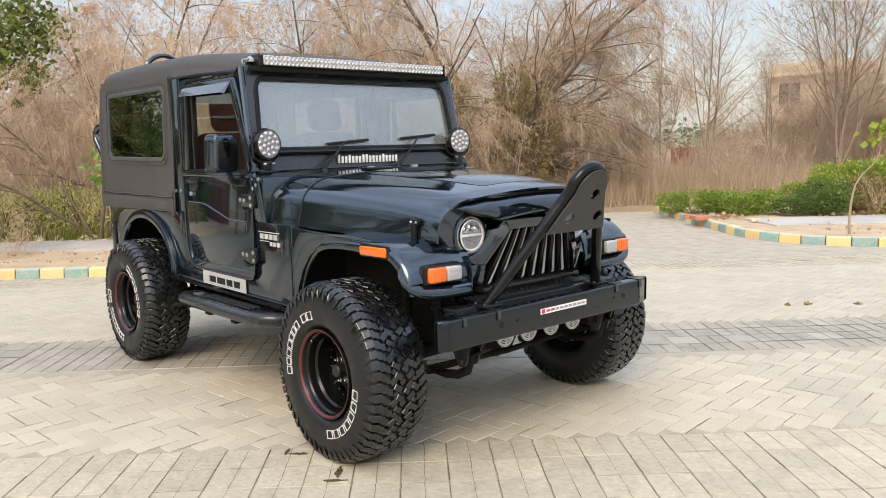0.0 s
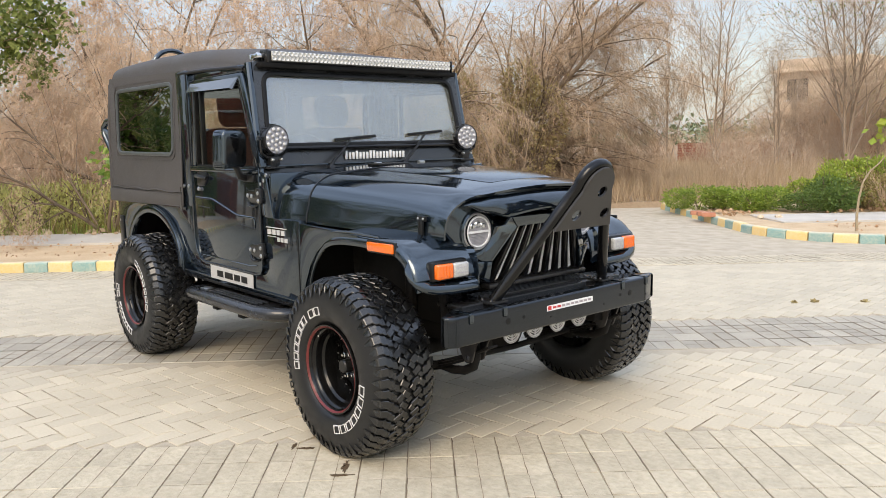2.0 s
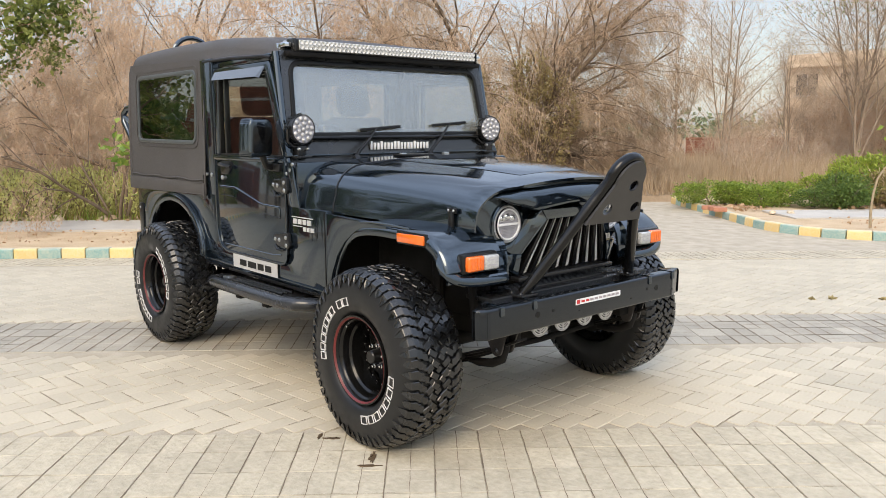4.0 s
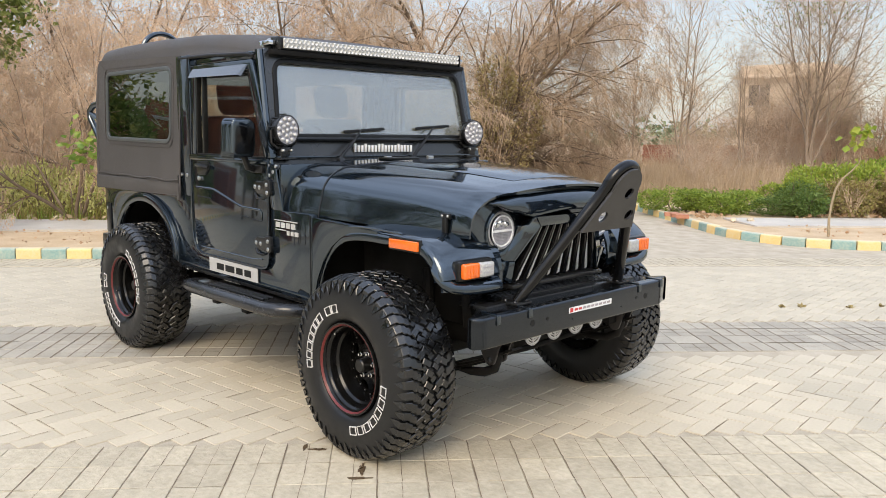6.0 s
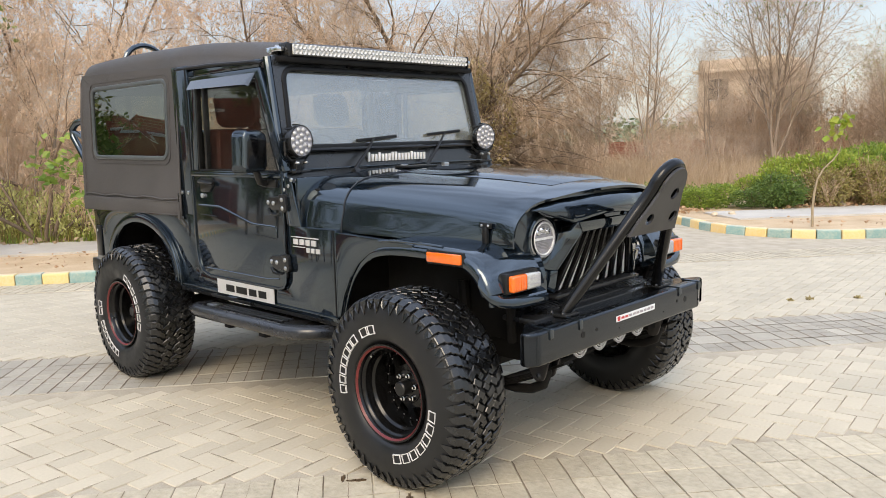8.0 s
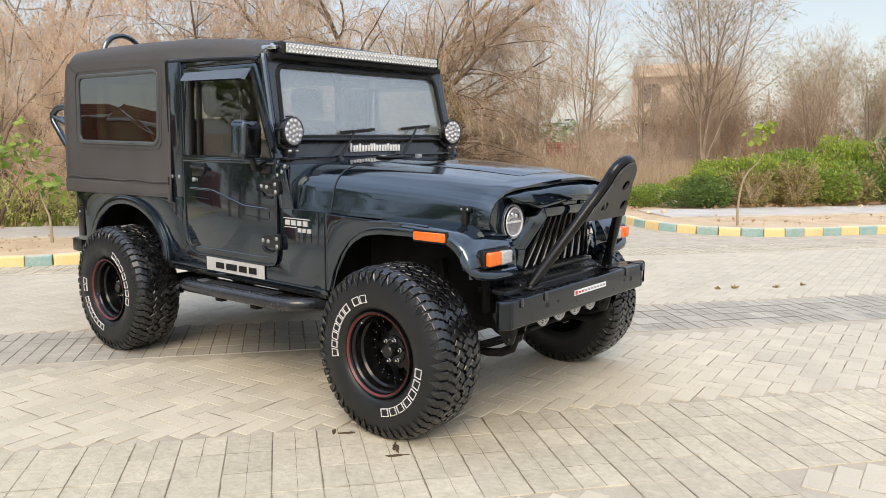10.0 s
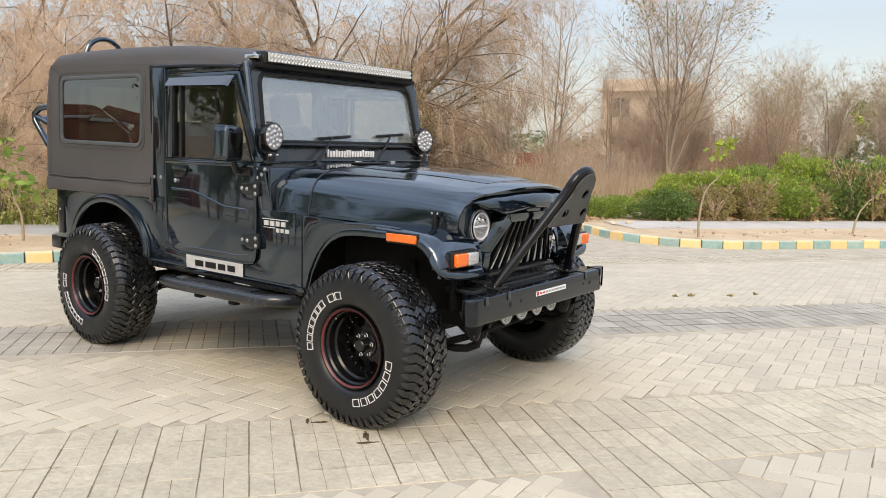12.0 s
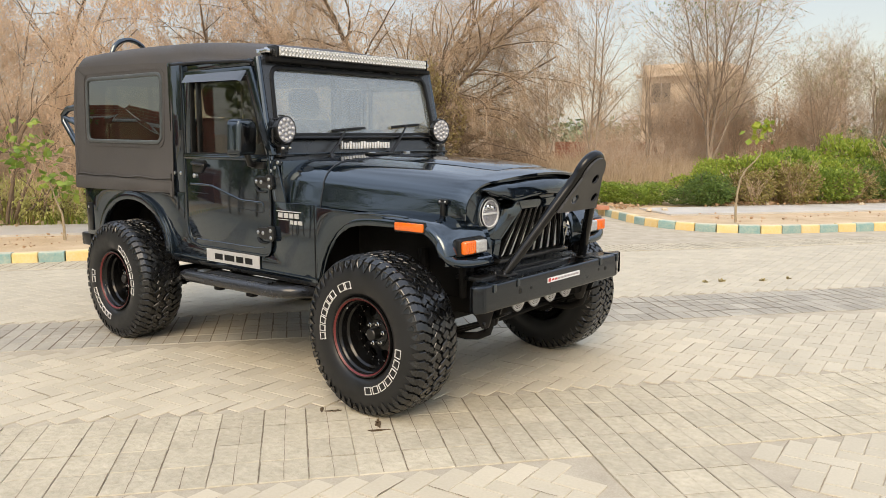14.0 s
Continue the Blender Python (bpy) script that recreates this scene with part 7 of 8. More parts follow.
# saplings in the verge
def sapling(x, y, z, path, leaves, size, seed, label, material):
    g = Growth(seed)
    pts = [Vector(p) for p in path]
    g.bar(pts, [0.022 * (1 - 0.72 * i / (len(pts) - 1)) for i in range(len(pts))], 7)
    r = g.r
    for c, rad, n in leaves:
        c = Vector(c)
        near = min(pts, key=lambda q: (q - c).length)
        for _ in range(max(2, n // 14)):
            e = c + Vector((r.uniform(-1, 1), r.uniform(-1, 1), r.uniform(-0.7, 0.8))) * rad
            g.bar([near, near.lerp(e, 0.6) + Vector((0, 0, 0.03)), e], [0.006, 0.004, 0.002], 4, True)
        for _ in range(n):
            p = c + Vector((r.gauss(0, 0.5), r.gauss(0, 0.5), r.gauss(0, 0.45))) * rad
            d = Vector((r.uniform(-1, 1), r.uniform(-1, 1), r.uniform(-0.9, 0.4))).normalized()
            g.leaf(p, d, size * r.uniform(0.7, 1.25), 0.75)
    ob = g.thing("sapling", SAPLING_BARK, SAPLING_BARK, material, label, "young tree", "saplings in the verge")
    ob.location = (x, y, z)
    return ob


sapling(-0.57, 9.38, -0.05, [(0, 0, 0), (-0.01, 0.0, 0.25), (0.0, 0.02, 0.5), (0.03, 0.05, 0.72), (0.10, 0.10, 0.88), (0.20, 0.17, 1.0), (0.27, 0.22, 1.12), (0.29, 0.24, 1.35)],
        [((0.22, 0.19, 1.50), 0.17, 26), ((0.34, 0.28, 1.62), 0.10, 12)], 0.13, 31, "young tree with bent pale stem and lime leaves", LIME_LEAF)
sapling(-7.06, 1.37, -0.05, [(0, 0, 0), (0.0, 0.0, 0.18), (-0.03, 0.0, 0.36), (-0.08, -0.05, 0.55), (-0.14, -0.10, 0.85), (-0.20, -0.15, 1.15)],
        [((-0.35, -0.25, 1.28), 0.38, 70), ((-0.10, -0.08, 0.85), 0.24, 40), ((-0.5, -0.4, 1.15), 0.2, 26), ((-0.05, 0.1, 0.7), 0.18, 20)], 0.12, 32, "leafy green sapling beside the kerb", leafy("sapling_leaf", (0.14, 0.26, 0.05), (0.34, 0.42, 0.08), 0.4))
sapling(1.30, 12.2, -0.05, [(0, 0, 0), (0.02, 0.02, 0.2), (0.08, 0.06, 0.42), (0.20, 0.15, 0.62), (0.36, 0.26, 0.76)], [((0.40, 0.30, 0.85), 0.1, 8)], 0.10, 33, "small bent sapling with few leaves", LIME_LEAF)
sapling(-0.6, 19.0, -0.05, [(0, 0, 0), (0.1, 0.1, 0.8), (0.25, 0.2, 1.6), (0.5, 0.4, 2.2)], [((0.6, 0.5, 2.4), 0.3, 20)], 0.12, 34, "thin pale sapling behind the hedge", LIME_LEAF)


# leafy trees: one hangs into view beside the road, the others stand behind the camera
def leafy_tree(seed, height, crown, count, size):
    g = Growth(seed)
    r = g.r
    spec = [(9, 0.45, 50, 0.06, 0.04, 8), (7, 0.5, 45, 0.12, 0.03, 5), (5, 0.5, 45, 0.2, 0.0, 4), (0, 0, 0, 0.2, -0.05, 3)]
    for i in range(2):
        g.grow(Vector((0.1 * i, 0, 0)), Vector((r.uniform(-0.15, 0.15), r.uniform(-0.15, 0.15), 1)).normalized(), height, 0.10, 0, spec)
    g.tips = [t for t in g.tips if t[0].z > height * 0.28]
    share = min(1.0, count / max(1, len(g.tips) * 4))
    g.scatter_leaves(share, size, 4, 0.4)
    # a low bough leaning out over the footpath
    for c, rad, n in (((1.0, 1.2, 3.80), 0.75, 620), ((0.9, 1.05, 3.10), 0.55, 380), ((1.15, 1.58, 3.40), 0.42, 230), ((1.05, 1.40, 2.80), 0.30, 110)):
        c = Vector(c)
        g.bar([Vector((0, 0, 2.3)), Vector((0.4, 0.4, 3.0)), c], [0.035, 0.022, 0.008], 5, True)
        for _ in range(n):
            p = c + Vector((r.gauss(0, 0.45), r.gauss(0, 0.45), r.gauss(0, 0.45))) * rad
            d = Vector((r.uniform(-1, 1), r.uniform(-1, 1), r.uniform(-1.2, 0.2))).normalized()
            g.leaf(p, d, size * r.uniform(0.7, 1.3), 0.55)
    return g


lt = leafy_tree(41, 4.4, 1.6, 4500, 0.13).thing("leafy_tree", BARK, TWIG, TREE_LEAF, "green broad-leaved roadside tree", "tree", "leafy roadside trees")
put(lt, -11.3, -0.5, -0.05, 0, 1.0)
for _x, _y, _t, _s in ((-4.9, 47.0, 80, 0.9), (-2.6, 45.0, 170, 0.95), (-13.0, -3.6, 40, 1.2), (-16.5, -4.6, 130, 1.3), (-20.5, -5.0, 220, 1.3), (-11.8, -11.6, 300, 1.2), (-6.0, -10.5, 70, 1.2), (-14.5, -15.0, 190, 1.3), (-17.8, -6.6, 15, 1.0), (-11.6, -9.8, 110, 1.0), (-9.6, -12.6, 205, 1.05), (-2.0, -11.5, 160, 1.25), (5.0, -24.0, 250, 1.3), (12.0, -22.0, 20, 1.1)):
    again(lt, _x, _y, -0.05, _t, _s)


# dark thicket across the road behind the leafy trees
for _x, _y, _t, _k in ((-20.4, -4.6, 0, 4.2), (-21.6, -6.6, 70, 4.4), (-19.6, -2.6, 130, 4.0), (-18.6, -6.0, 200, 3.4)):
    again(_B, _x, _y, -0.06, _t, _k)

# brick boundary wall across the road, seen in the side windows
def boundary_wall(p, q, h):
    ob = empty("boundary_wall", "red brick boundary wall with a pale coping across the road", "wall")
    dx, dy = q[0] - p[0], q[1] - p[1]
    ln = math.hypot(dx, dy)
    m = pose(p[0], p[1], -0.06, 0, 0, math.degrees(math.atan2(dy, dx)))
    part("masonry", moved(rbox(0, ln, -0.115, 0.115, 0, h, 0.01, 1), m), BRICK_WALL, ob, smooth=0)
    for i in range(int(ln / 2.4) + 1):
        part("pier", moved(rbox(i * 2.4 - 0.19, i * 2.4 + 0.19, -0.19, 0.19, 0, h + 0.04, 0.01, 1), m), BRICK_WALL, ob, smooth=0)
    part("coping", moved(rbox(-0.2, ln + 0.2, -0.16, 0.16, h, h + 0.09, 0.01, 1), m), PLASTER_WHITE, ob, smooth=0)


boundary_wall((-22.4, -9.3), (-18.2, -11.4), 2.45)

# fallen leaves and grit over the verges and at the foot of the hedge
def litter(name, count, s0, s1, n0, n1, size, material, label, seed):
    r = random.Random(seed)
    g = Growth(seed)
    for _ in range(count):
        s, n = r.uniform(s0, s1), n0 + (n1 - n0) * r.random()
        if noise.noise((s * 0.9, n * 0.9, seed)) < -0.05:
            continue
        d = Vector((r.uniform(-1, 1), r.uniform(-1, 1), r.uniform(-0.1, 0.35))).normalized()
        g.leaf(Vector(sn(s, n, KERB_TOP + 0.012 + r.uniform(0, 0.02))), d, size * r.uniform(0.5, 1.5), 0.7)
    ob = obj(name, mesh_of(name, g.leaf_v, g.leaf_f), material)
    return tagged(ob, label, "leaf litter", "", "stuff")


litter("leaf_litter", 2600, 5.9, 24, 8.95, 9.7, 0.07, DRY_LEAF, "dry fallen leaves at the foot of the hedge", 51)
litter("leaf_litter", 900, 6.6, 24, 6.15, 7.6, 0.05, DRY_LEAF, "scattered dry leaves on the sandy verge", 52)
litter("leaf_litter", 900, -17, -3, 8.0, 8.7, 0.08, DRY_GRASS, "pale dry leaves along the footpath edge", 53)
litter("leaf_litter", 500, -17, -3, 5.4, 6.9, 0.04, DRY_LEAF, "scattered dry leaves on the sandy verge", 54)

# ---- houses and walls ----
def house(name, x, y, turn, w, d, h, storeys, wall, label, rail=True):
    """A flat-roofed house with floors, window openings and a parapet."""
    ob = empty(name, label, "house")
    ob.matrix_basis = pose(x, y, -0.06, 0, 0, turn)
    fh = h / storeys
    for k in range(storeys):
        z0 = k * fh
        # front wall in piers and bands so that openings go through
        n = max(2, int(w / 2.2))
        bay = w / n
        bms = [rbox(-w / 2, w / 2, -d / 2, -d / 2 + 0.2, z0, z0 + fh * 0.30, 0.0), rbox(-w / 2, w / 2, -d / 2, -d / 2 + 0.2, z0 + fh * 0.80, z0 + fh, 0.0)]
        for i in range(n + 1):
            c = -w / 2 + i * bay
            bms.append(rbox(max(-w / 2, c - bay * 0.24), min(w / 2, c + bay * 0.24), -d / 2, -d / 2 + 0.2, z0 + fh * 0.30, z0 + fh * 0.80, 0.0))
        part("wall", join(*bms), wall, ob, smooth=0)
        for i in range(n):
            c = -w / 2 + (i + 0.5) * bay
            wn = part("window", rbox(c - bay * 0.27, c + bay * 0.27, -d / 2 + 0.10, -d / 2 + 0.14, z0 + fh * 0.29, z0 + fh * 0.81, 0.0), DARK_WINDOW, ob, smooth=0)
            part("sill", rbox(c - bay * 0.30, c + bay * 0.30, -d / 2 - 0.08, -d / 2 + 0.05, z0 + fh * 0.27, z0 + fh * 0.30, 0.01), PLASTER_WHITE, wn)
            part("mullion", rbox(c - 0.03, c + 0.03, -d / 2 + 0.07, -d / 2 + 0.11, z0 + fh * 0.30, z0 + fh * 0.80, 0.0), PLASTER_WHITE, wn)
        part("floor_band", rbox(-w / 2 - 0.25, w / 2 + 0.25, -d / 2 - 0.5, d / 2 + 0.2, z0 + fh - 0.14, z0 + fh + 0.02, 0.02), wall, ob)
    part("wall", rbox(-w / 2, -w / 2 + 0.2, -d / 2 + 0.2, d / 2, 0, h, 0.0), wall, ob, smooth=0)
    part("wall", rbox(w / 2 - 0.2, w / 2, -d / 2 + 0.2, d / 2, 0, h, 0.0), wall, ob, smooth=0)
    part("wall", rbox(-w / 2 + 0.2, w / 2 - 0.2, d / 2 - 0.2, d / 2, 0, h, 0.0), wall, ob, smooth=0)
    part("roof", join(rbox(-w / 2 - 0.1, w / 2 + 0.1, -d / 2 - 0.1, d / 2 + 0.1, h, h + 0.12, 0.02), rbox(-w / 2, w / 2, -d / 2, -d / 2 + 0.15, h + 0.12, h + 0.75, 0.02), rbox(-w / 2, -w / 2 + 0.15, -d / 2, d / 2, h + 0.12, h + 0.75, 0.02), rbox(w / 2 - 0.15, w / 2, -d / 2, d / 2, h + 0.12, h + 0.75, 0.02)), wall, ob)
    return ob


def facing(x, y):
    """Degrees that turn a front (-y) towards the vehicle."""
    return math.degrees(math.atan2(-y, -x)) + 90


house("house", -19.4, 53.0, facing(-19.4, 53.0) - 18, 5.6, 5.0, 5.6, 2, PLASTER, "cream two-storey house seen through bare trees")
house("house", -66.0, 137.0, facing(-66, 137), 3.4, 4.0, 4.2, 1, PLASTER_WHITE, "small white far house")
house("house", -44.0, 118.0, facing(-44, 118), 6.5, 5.0, 9.5, 3, PLASTER_GREY, "grey three-storey far house in haze")


def far_woods():
    """A low belt of green trees near the horizon."""
    r = random.Random(15)
    g = Growth(15)
    for _ in range(260):
        a = radians(r.uniform(78, 172))
        q = r.uniform(105, 150)
        c = Vector((q * math.cos(a), q * math.sin(a), 0))
        hh = r.uniform(2.2, 4.6)
        for _b in range(26):
            p = c + Vector((r.gauss(0, 1.3), r.gauss(0, 1.3), abs(r.gauss(0.45, 0.3)) * hh))
            d = Vector((r.uniform(-1, 1), r.uniform(-1, 1), r.uniform(-0.6, 0.8))).normalized()
            g.leaf(p, d, r.uniform(0.6, 1.2), 0.8)
    ob = obj("far_woods", mesh_of("far_woods", g.leaf_v, g.leaf_f), FAR_GREEN)
    return tagged(ob, "low belt of green trees near the horizon, haze in their colour", "trees", "", "stuff")


far_woods()


def brick_wall(name, x, y, turn, length, height, label):
    """A wall of bricks laid in courses on a mortar core."""
    ob = empty(name, label, "wall")
    ob.matrix_basis = pose(x, y, -0.06, 0, 0, turn)
    part("core", rbox(-length / 2, length / 2, -0.09, 0.09, 0, height, 0.0), MORTAR, ob, smooth=0)
    v, f = [], []
    r = random.Random(3)
    z, k = 0.0, 0
    while z + 0.085 < height + 0.08:
        u = -length / 2 - (0.125 if k % 2 else 0)
        while u < length / 2:
            a, b = max(-length / 2, u + 0.006), min(length / 2, u + 0.244)
            if b - a > 0.03:
                q = len(v)
                o = r.uniform(0, 0.006)
                for yy in (-0.102 - o, 0.102 + o):
                    v += [(a, yy, z + 0.006), (b, yy, z + 0.006), (b, yy, z + 0.079), (a, yy, z + 0.079)]
                f += [(q, q + 1, q + 2, q + 3), (q + 7, q + 6, q + 5, q + 4), (q, q + 4, q + 5, q + 1), (q + 3, q + 2, q + 6, q + 7), (q, q + 3, q + 7, q + 4), (q + 1, q + 5, q + 6, q + 2)]
            u += 0.25
        z += 0.085
        k += 1
    tagged(obj("brick_courses", mesh_of("brick_courses", v, f), BRICK_WALL, ob), kind="stuff")
    return ob


brick_wall("brick_wall", -14.5, 37.5, facing(-14.5, 37.5), 12.0, 1.0, "low red brick boundary wall beyond the scrub")
brick_wall("brick_wall", -20.4, -11.6, facing(-20.4, -11.6), 4.7, 2.9, "red brick wall of an unfinished building")

# ---- loose small things ----
def rock(name, x, y, z, size, seed, material, label, category, group="", flat=0.6):
    bm = bmesh.new()
    bmesh.ops.create_icosphere(bm, subdivisions=2, radius=1)
    for v in bm.verts:
        k = 0.8 + 0.4 * noise.noise(v.co * 1.3 + Vector((seed, 0, 0)))
        v.co = Vector((v.co.x * size * k, v.co.y * size * 0.8 * k, max(-0.3, v.co.z) * size * flat * k))
    ob = part(name, bm, material, None, smooth=25)
    ob.matrix_basis = pose(x, y, z + size * 0.14, 0, 0, seed * 57 % 360)
    return tagged(ob, label, category, group)


_r = random.Random(8)
for _i in range(48):
    _s = -12.0 + _i * 0.19 + _r.uniform(-0.1, 0.1)
    _p = RD * _s + RN * (8.42 + _r.uniform(-0.08, 0.10))
    rock("stone", _p.x, _p.y, -0.05, _r.uniform(0.07, 0.14), _i, STONE, "pale rough stone edging the footpath", "stone", "stones along the footpath")
for _i, (_x, _y) in enumerate(((-2.55, 10.35), (-1.2, 12.9), (0.3, 14.2), (-2.3, 10.5))):
    rock("stone", _x, _y, -0.05, 0.09 + 0.02 * (_i % 2), 40 + _i, STONE, "pale rough stone beside the hedge", "stone", "stones beside the hedge")

_bk = rbox(-0.115, 0.115, -0.055, 0.055, 0, 0.072, 0.004, 1)
_bk_me = keep_mesh("loose_brick", _bk, BRICK, 0)
for _x, _y, _z, _t in ((-3.66, 10.14, -0.045, 40), (-3.48, 10.06, -0.045, 48), (-3.32, 9.96, -0.045, 35)):
    o = new("loose_brick", _bk_me)
    o.matrix_basis = pose(_x, _y, _z, 0, 0, _t)
    tagged(o, "loose red brick lying beside the kerb", "brick", "loose bricks by the kerb")


def dry_clump(x, y, size, seed):
    """Crumpled dry leaves lying together on the road."""
    g = Growth(seed)
    for _ in range(14):
        d = Vector((g.r.uniform(-1, 1), g.r.uniform(-1, 1), g.r.uniform(0.0, 0.7))).normalized()
        g.leaf(Vector((g.r.uniform(-1, 1), g.r.uniform(-1, 1), 0.1)) * size * 0.4, d, size * g.r.uniform(0.5, 1.0), 0.7)
    n = -0.773 * x + 0.634 * y
    ob = obj("dry_leaf_clump", mesh_of("dry_leaf_clump", g.leaf_v, g.leaf_f), DRY_YELLOW)
    ob.location = (x, y, fall(n) + 0.002)
    return tagged(ob, "crumpled dry brown leaves on the paving", "leaf litter", "dry leaves on the road")


for _i, (_x, _y) in enumerate(((1.13, 3.74), (1.25, 3.88), (1.54, 4.15), (1.70, 4.43))):
    dry_clump(_x, _y, 0.045, 60 + _i)

# ---- paving stones ----
def paver_mesh(name, hx, hy, depth=0.02, cham=0.004):
    """A block with a chamfered top; its top lies at z 0."""
    v = [(sx * hx, sy * hy, -depth) for sx, sy in ((-1, -1), (1, -1), (1, 1), (-1, 1))]
    v += [(sx * hx, sy * hy, -cham) for sx, sy in ((-1, -1), (1, -1), (1, 1), (-1, 1))]
    v += [(sx * (hx - cham), sy * (hy - cham), 0) for sx, sy in ((-1, -1), (1, -1), (1, 1), (-1, 1))]
    f = [(8, 9, 10, 11)]
    for i in range(4):
        j = (i + 1) % 4
        f += [(i, j, 4 + j, 4 + i), (4 + i, 4 + j, 8 + j, 8 + i)]
    return v, f


_prnd = random.Random(21)
W, L, GAP = 0.102, 0.204, 0.0018
ROAD_ANGLE = math.degrees(math.atan2(RD.y, RD.x))
BANDS = ((-2.24, -1.38), (0.08, 0.88), (4.35, 5.1))


def herring(n0, n1, s0, s1, keep=None, from_top=False):
    """Places of herringbone blocks whose corners stay between n0 and n1, in (s, n, turn); the teeth touch one edge."""
    spots = []
    c = math.sqrt(0.5)
    shift = ((n1 - 0.006 - W * c) if from_top else (n0 + 0.006)) % (2 * W * c)
    R = int((max(abs(s0), abs(s1)) + max(abs(n0), abs(n1))) / W) + 6
    for i in range(-R, R):
        for j in range(-R, R):
            k = (i - j) % 4
            if k == 0:      # lying block
                u, v, a, b, turn = i * W + L / 2, j * W + W / 2, L, W, -45
            elif k == 3:    # standing block
                u, v, a, b, turn = i * W + W / 2, j * W + L / 2, W, L, 45
            else:
                continue
            s, n = (u + v) * c, (v - u) * c + shift
            e = (a + b) / 2 * c
            if n + e < n0 or n - e > n1 or not s0 <= s <= s1:
                continue
            if keep and not keep(s, n, e):
                continue
            if n - e < n0 - 0.02 or n + e > n1 + 0.02:      # whole blocks alone, so that the edge runs in teeth
                continue
            spots.append((s, n, turn))
    return spots


def on_road(s, n, turn):
    p = RD * s + RN * n
    slope = math.degrees(math.atan2(0.17, 4.0)) if 1 < n < 5 else 0
    return pose(p.x, p.y, fall(n) + _prnd.uniform(-0.001, 0.001), 0, 0, ROAD_ANGLE) @ pose(0, 0, 0, -slope, 0, 0) @ pose(0, 0, 0, _prnd.uniform(-0.12, 0.12), _prnd.uniform(-0.12, 0.12), turn + _prnd.uniform(-0.4, 0.4))


def lay(name, mesh_data, spots, parent, material, near, limit):
    """The nearest stretch as blocks of their own, the rest joined."""
    spots = sorted(spots, key=lambda q: (q[0] - near[0]) ** 2 + 2.0 * (q[1] - near[1]) ** 2)
    v, f = mesh_data
    me = mesh_of(name, v, f)
    me.materials.append(material[0])
    for q in spots[:limit]:
        ob = new(name, me)
        ob.parent = parent
        ob.matrix_basis = on_road(*q)
    rest = spots[limit:]
    if rest:
        vv, ff = [], []
        for q in rest:
            m = on_road(*q)
            k = len(vv)
            vv += [m @ Vector(p) for p in v]
            ff += [tuple(i + k for i in g) for g in f]
        far = obj(name + "_field", mesh_of(name + "_field", vv, ff), material[1], parent)
        tagged(far, kind="stuff")


_cross = (0.9895, 1.6066)
_hs = herring(-1.38, 0.08, -8, 9)
_hs += herring(-6.6, -2.24, -7, 11, lambda s, n, e: s + e < _cross[0] + 0.012 or s - e > _cross[1] - 0.012, True)
_hm = paver_mesh("paver", L / 2 - GAP, W / 2 - GAP, 0.02, 0.0026)
lay("paver", _hm, _hs, pavement, (PAVER, PAVER_FAR), (0.3, -1.0), 300)
lay("road_paver", _hm, herring(0.88, 4.35, -13, 16), pavement, (PAVER_FAR, PAVER_FAR), (4, 1.5), 0)

SP, SHIFT = 0.2057, 0.0639


def band_mesh(k, across=SP):
    return paver_mesh("band_stone", across / 2 - 0.0014, (BANDS[k][1] - BANDS[k][0]) / 8 - 0.0014, 0.02, 0.003)


_near, _mid, _farb = [], [], []
for _n0, _n1 in BANDS:
    _w = (_n1 - _n0) / 4
    for _r in range(4):
        for _i in range(-44, 48):
            _q = (_i * SP + SHIFT, _n0 + _w * (_r + 0.5), 0)
            (_farb if _n0 > 4 else _mid if _n0 > 0 else _near).append(_q)
for _i in range(3):         # the strip that leads off the front band
    for _j in range(20):
        _near.append((_cross[0] + SP * (_i + 0.5), BANDS[0][0] - 0.215 * (_j + 0.5), 0))
lay("band_stone", band_mesh(0), _near, pavement, (BAND, BAND_FAR), (0.6, -1.9), 300)
lay("mid_stone", band_mesh(1), _mid, pavement, (BAND_MID, BAND_MID), (0, 0), 0)
lay("gutter_stone", band_mesh(2), _farb, pavement, (BAND_FAR, BAND_FAR), (0, 0), 0)

# open dark joints between every second stone of a band, fine ones between the rest, and across
_dark, _pale = ([], []), ([], [])


def seam(p, q, h, lift=0.0014, to=_dark):
    """A ragged line of dark grit along a joint from p to q in (s, n)."""
    verts, faces = to
    k, steps = len(verts), 5
    dx, dy = q[0] - p[0], q[1] - p[1]
    ln = math.hypot(dx, dy)
    ox, oy = -dy / ln, dx / ln
    for i in range(steps + 1):
        f = i / steps
        o, w = _prnd.uniform(-0.002, 0.002), h * _prnd.uniform(0.45, 1.3)
        s, n = p[0] + dx * f, p[1] + dy * f
        for e in (-w, w):
            verts.append(sn(s + ox * (o + e), n + oy * (o + e), fall(n) + lift))
    for i in range(steps):
        faces.append((k + 2 * i, k + 2 * i + 1, k + 2 * i + 3, k + 2 * i + 2))


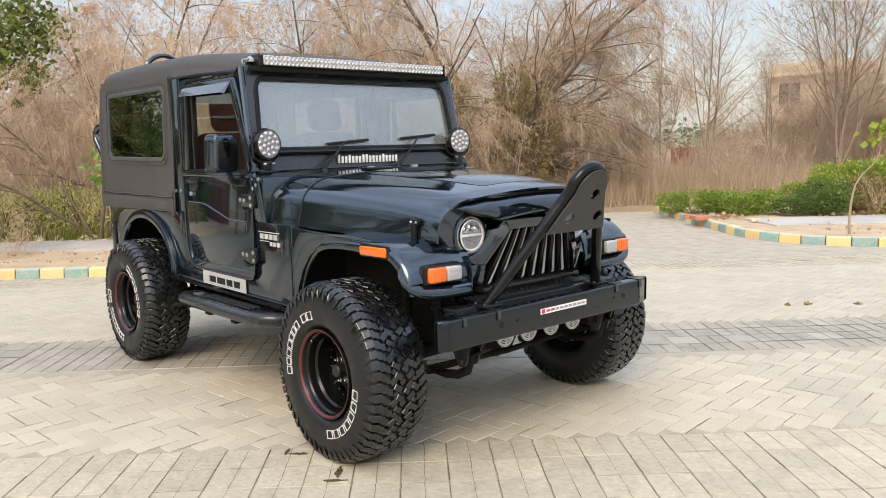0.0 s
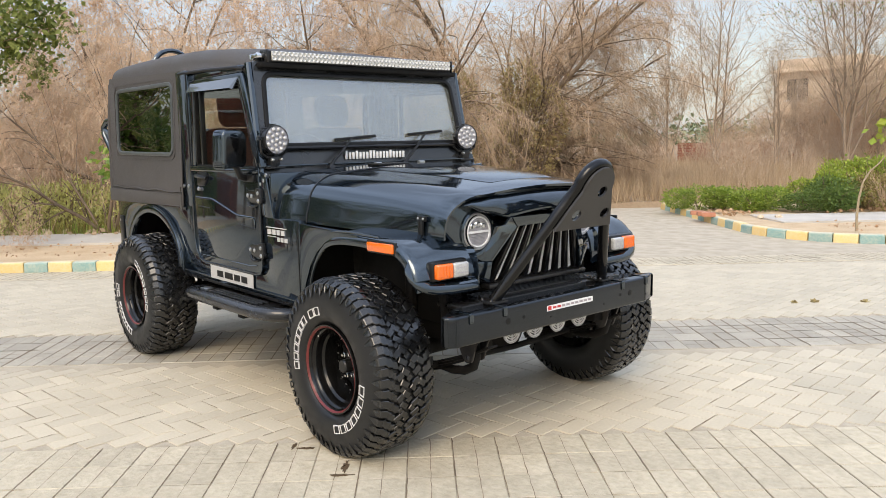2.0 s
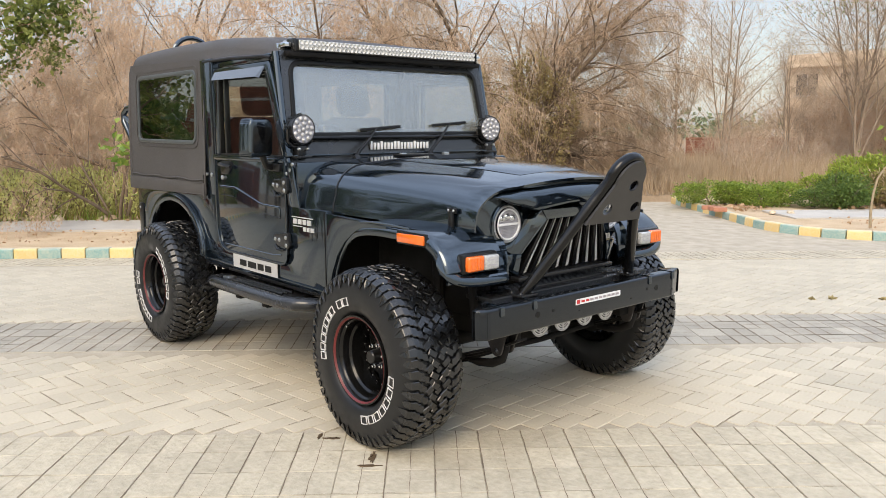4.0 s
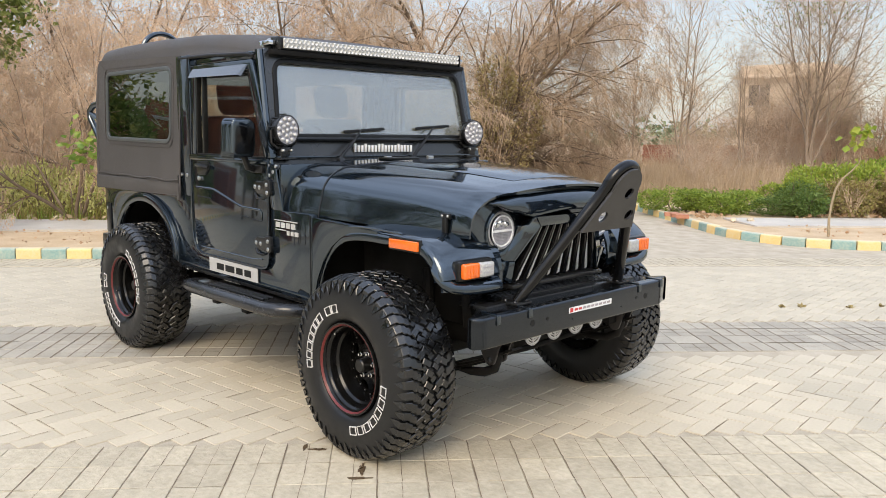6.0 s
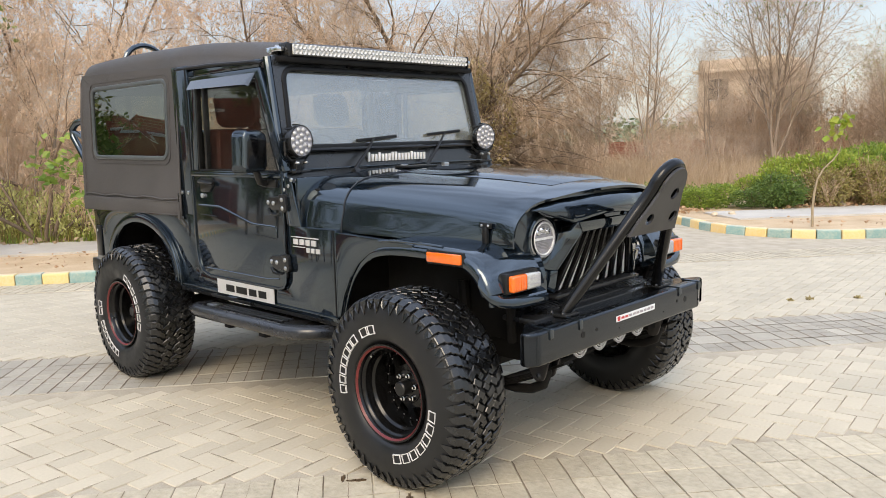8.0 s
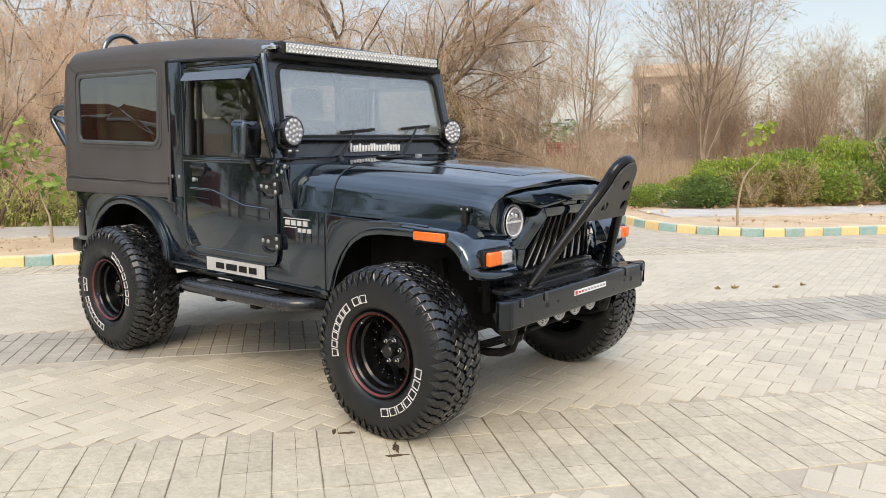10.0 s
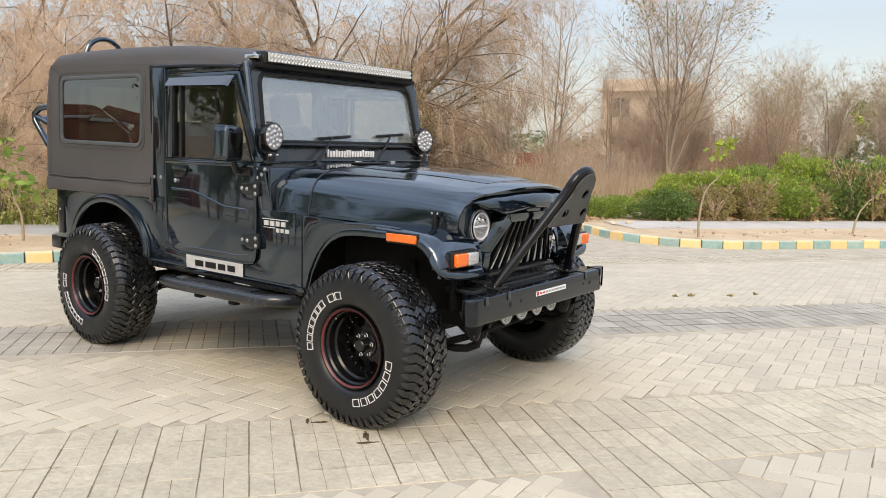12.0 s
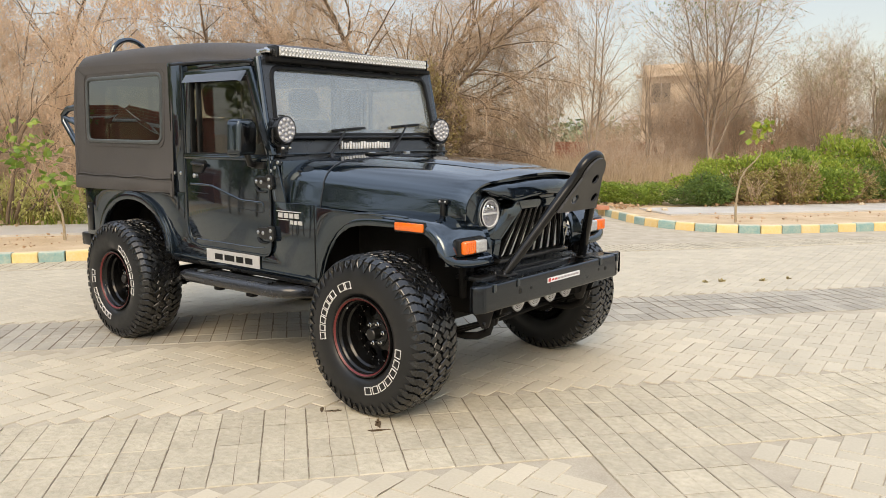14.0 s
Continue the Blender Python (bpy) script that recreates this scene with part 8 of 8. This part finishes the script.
for _n0, _n1 in BANDS:
    _k, _to = (1.0, _pale) if _n0 < 0 else (3.4, _dark)
    for _i in range(-44, 48):
        _s = (_i - 0.5) * SP + SHIFT
        if _prnd.random() < 0.85:
            for _r in range(4):
                _a, _b = _n0 + (_n1 - _n0) * _r / 4, _n0 + (_n1 - _n0) * (_r + 1) / 4
                seam((_s + _prnd.uniform(-0.002, 0.002), _a), (_s + _prnd.uniform(-0.002, 0.002), _b), _k * _prnd.uniform(0.0006, 0.0024))
        for _r in range(4):             # the shallow groove down the middle of a stone
            if _prnd.random() < 0.92:
                seam((_s + SP / 2, _n0 + (_n1 - _n0) / 4 * _r), (_s + SP / 2 + _prnd.uniform(-0.002, 0.002), _n0 + (_n1 - _n0) / 4 * (_r + 1)), _k * _prnd.uniform(0.0008, 0.0018))
            if _prnd.random() < 0.55:
                _n = _n0 + (_n1 - _n0) / 4 * (_r + 0.5)
                seam((_s + 0.012, _n), (_s + SP - 0.012, _n), _k * _prnd.uniform(0.0006, 0.0014) * (1.0 if _n0 < 0 else 0.5), to=_to)
    for _r in range(1, 4):
        _n = _n0 + (_n1 - _n0) / 4 * _r
        _s = -8.8 + SHIFT
        while _s < 9.5:
            _len = SP * _prnd.choice((1, 2, 3))
            if _prnd.random() < 0.62:
                seam((_s + SP / 2, _n), (_s + _len + SP / 2, _n), _k * _prnd.uniform(0.0009, 0.0024) * (1.0 if _n0 < 0 else 0.5), to=_to)
                if _prnd.random() < 0.4:
                    seam((_s + SP / 2, _n + 0.0025), (_s + _len + SP / 2, _n + 0.0025), _k * _prnd.uniform(0.0004, 0.0009), 0.0016)
            _s += _len
for _i in range(4):
    _s = _cross[0] + _i * SP
    for _j in range(10):
        seam((_s, -2.24 - 0.43 * _j), (_s + _prnd.uniform(-0.003, 0.003), -2.24 - 0.43 * (_j + 1)), _prnd.uniform(0.0008, 0.0022))
    if _i < 3:
        seam((_s + SP / 2, -2.24), (_s + SP / 2, -6.5), 0.0008)
for _j in range(1, 20):
    _n = BANDS[0][0] - _j * 0.215
    seam((_cross[0], _n), (_cross[1], _n), _prnd.uniform(0.0009, 0.002), to=_pale)
# grit in some of the joints of the herringbone
for _s, _n, _t in _hs:
    if -4 < _s < 7 and _prnd.random() < 0.4:
        _a = radians(_t)
        _x, _y = (math.cos(_a), math.sin(_a)), (-math.sin(_a), math.cos(_a))
        _e, _h, _o = _prnd.choice((-1, 1)) * W / 2, _prnd.uniform(0.45, 1.0) * L / 2, _prnd.uniform(-0.02, 0.02)
        _c = (_s + _y[0] * _e + _x[0] * _o, _n + _y[1] * _e + _x[1] * _o)
        seam((_c[0] - _x[0] * _h, _c[1] - _x[1] * _h), (_c[0] + _x[0] * _h, _c[1] + _x[1] * _h), _prnd.uniform(0.0008, 0.0022))
tagged(obj("joint_seam", mesh_of("joint_seam", *_dark), JOINT_DARK, pavement), kind="stuff")
tagged(obj("joint_dust", mesh_of("joint_dust", *_pale), JOINT_PALE, pavement), kind="stuff")


def blot(name, pts, label):
    """A thin damp patch that lies on the paving."""
    bm = prism(pts, 0.0005, 0.0032, "z")
    return tagged(part(name, bm, WET, None, smooth=0), label, "stain")


def ragged(cx, cy, rx, ry, turn, seed, n=22):
    r = random.Random(seed)
    out = []
    for i in range(n):
        a = 2 * math.pi * i / n
        k = r.uniform(0.55, 1.15)
        x, y = rx * math.cos(a) * k, ry * math.sin(a) * k
        c, s = math.cos(turn), math.sin(turn)
        out.append((cx + x * c - y * s, cy + x * s + y * c))
    return out


blot("damp_stain", ragged(1.36, -0.985, 0.065, 0.016, -0.75, 1), "dark damp stain on paving in front of a wheel")
blot("damp_stain", ragged(1.42, -1.05, 0.055, 0.010, 0.85, 2), "dark damp streak along a paving joint")
blot("damp_stain", ragged(1.06, -1.00, 0.045, 0.012, 0.85, 3), "dark damp stain beside a front tyre")
blot("damp_stain", ragged(1.00, -1.03, 0.05, 0.009, -0.75, 4), "dark damp streak along a paving joint")
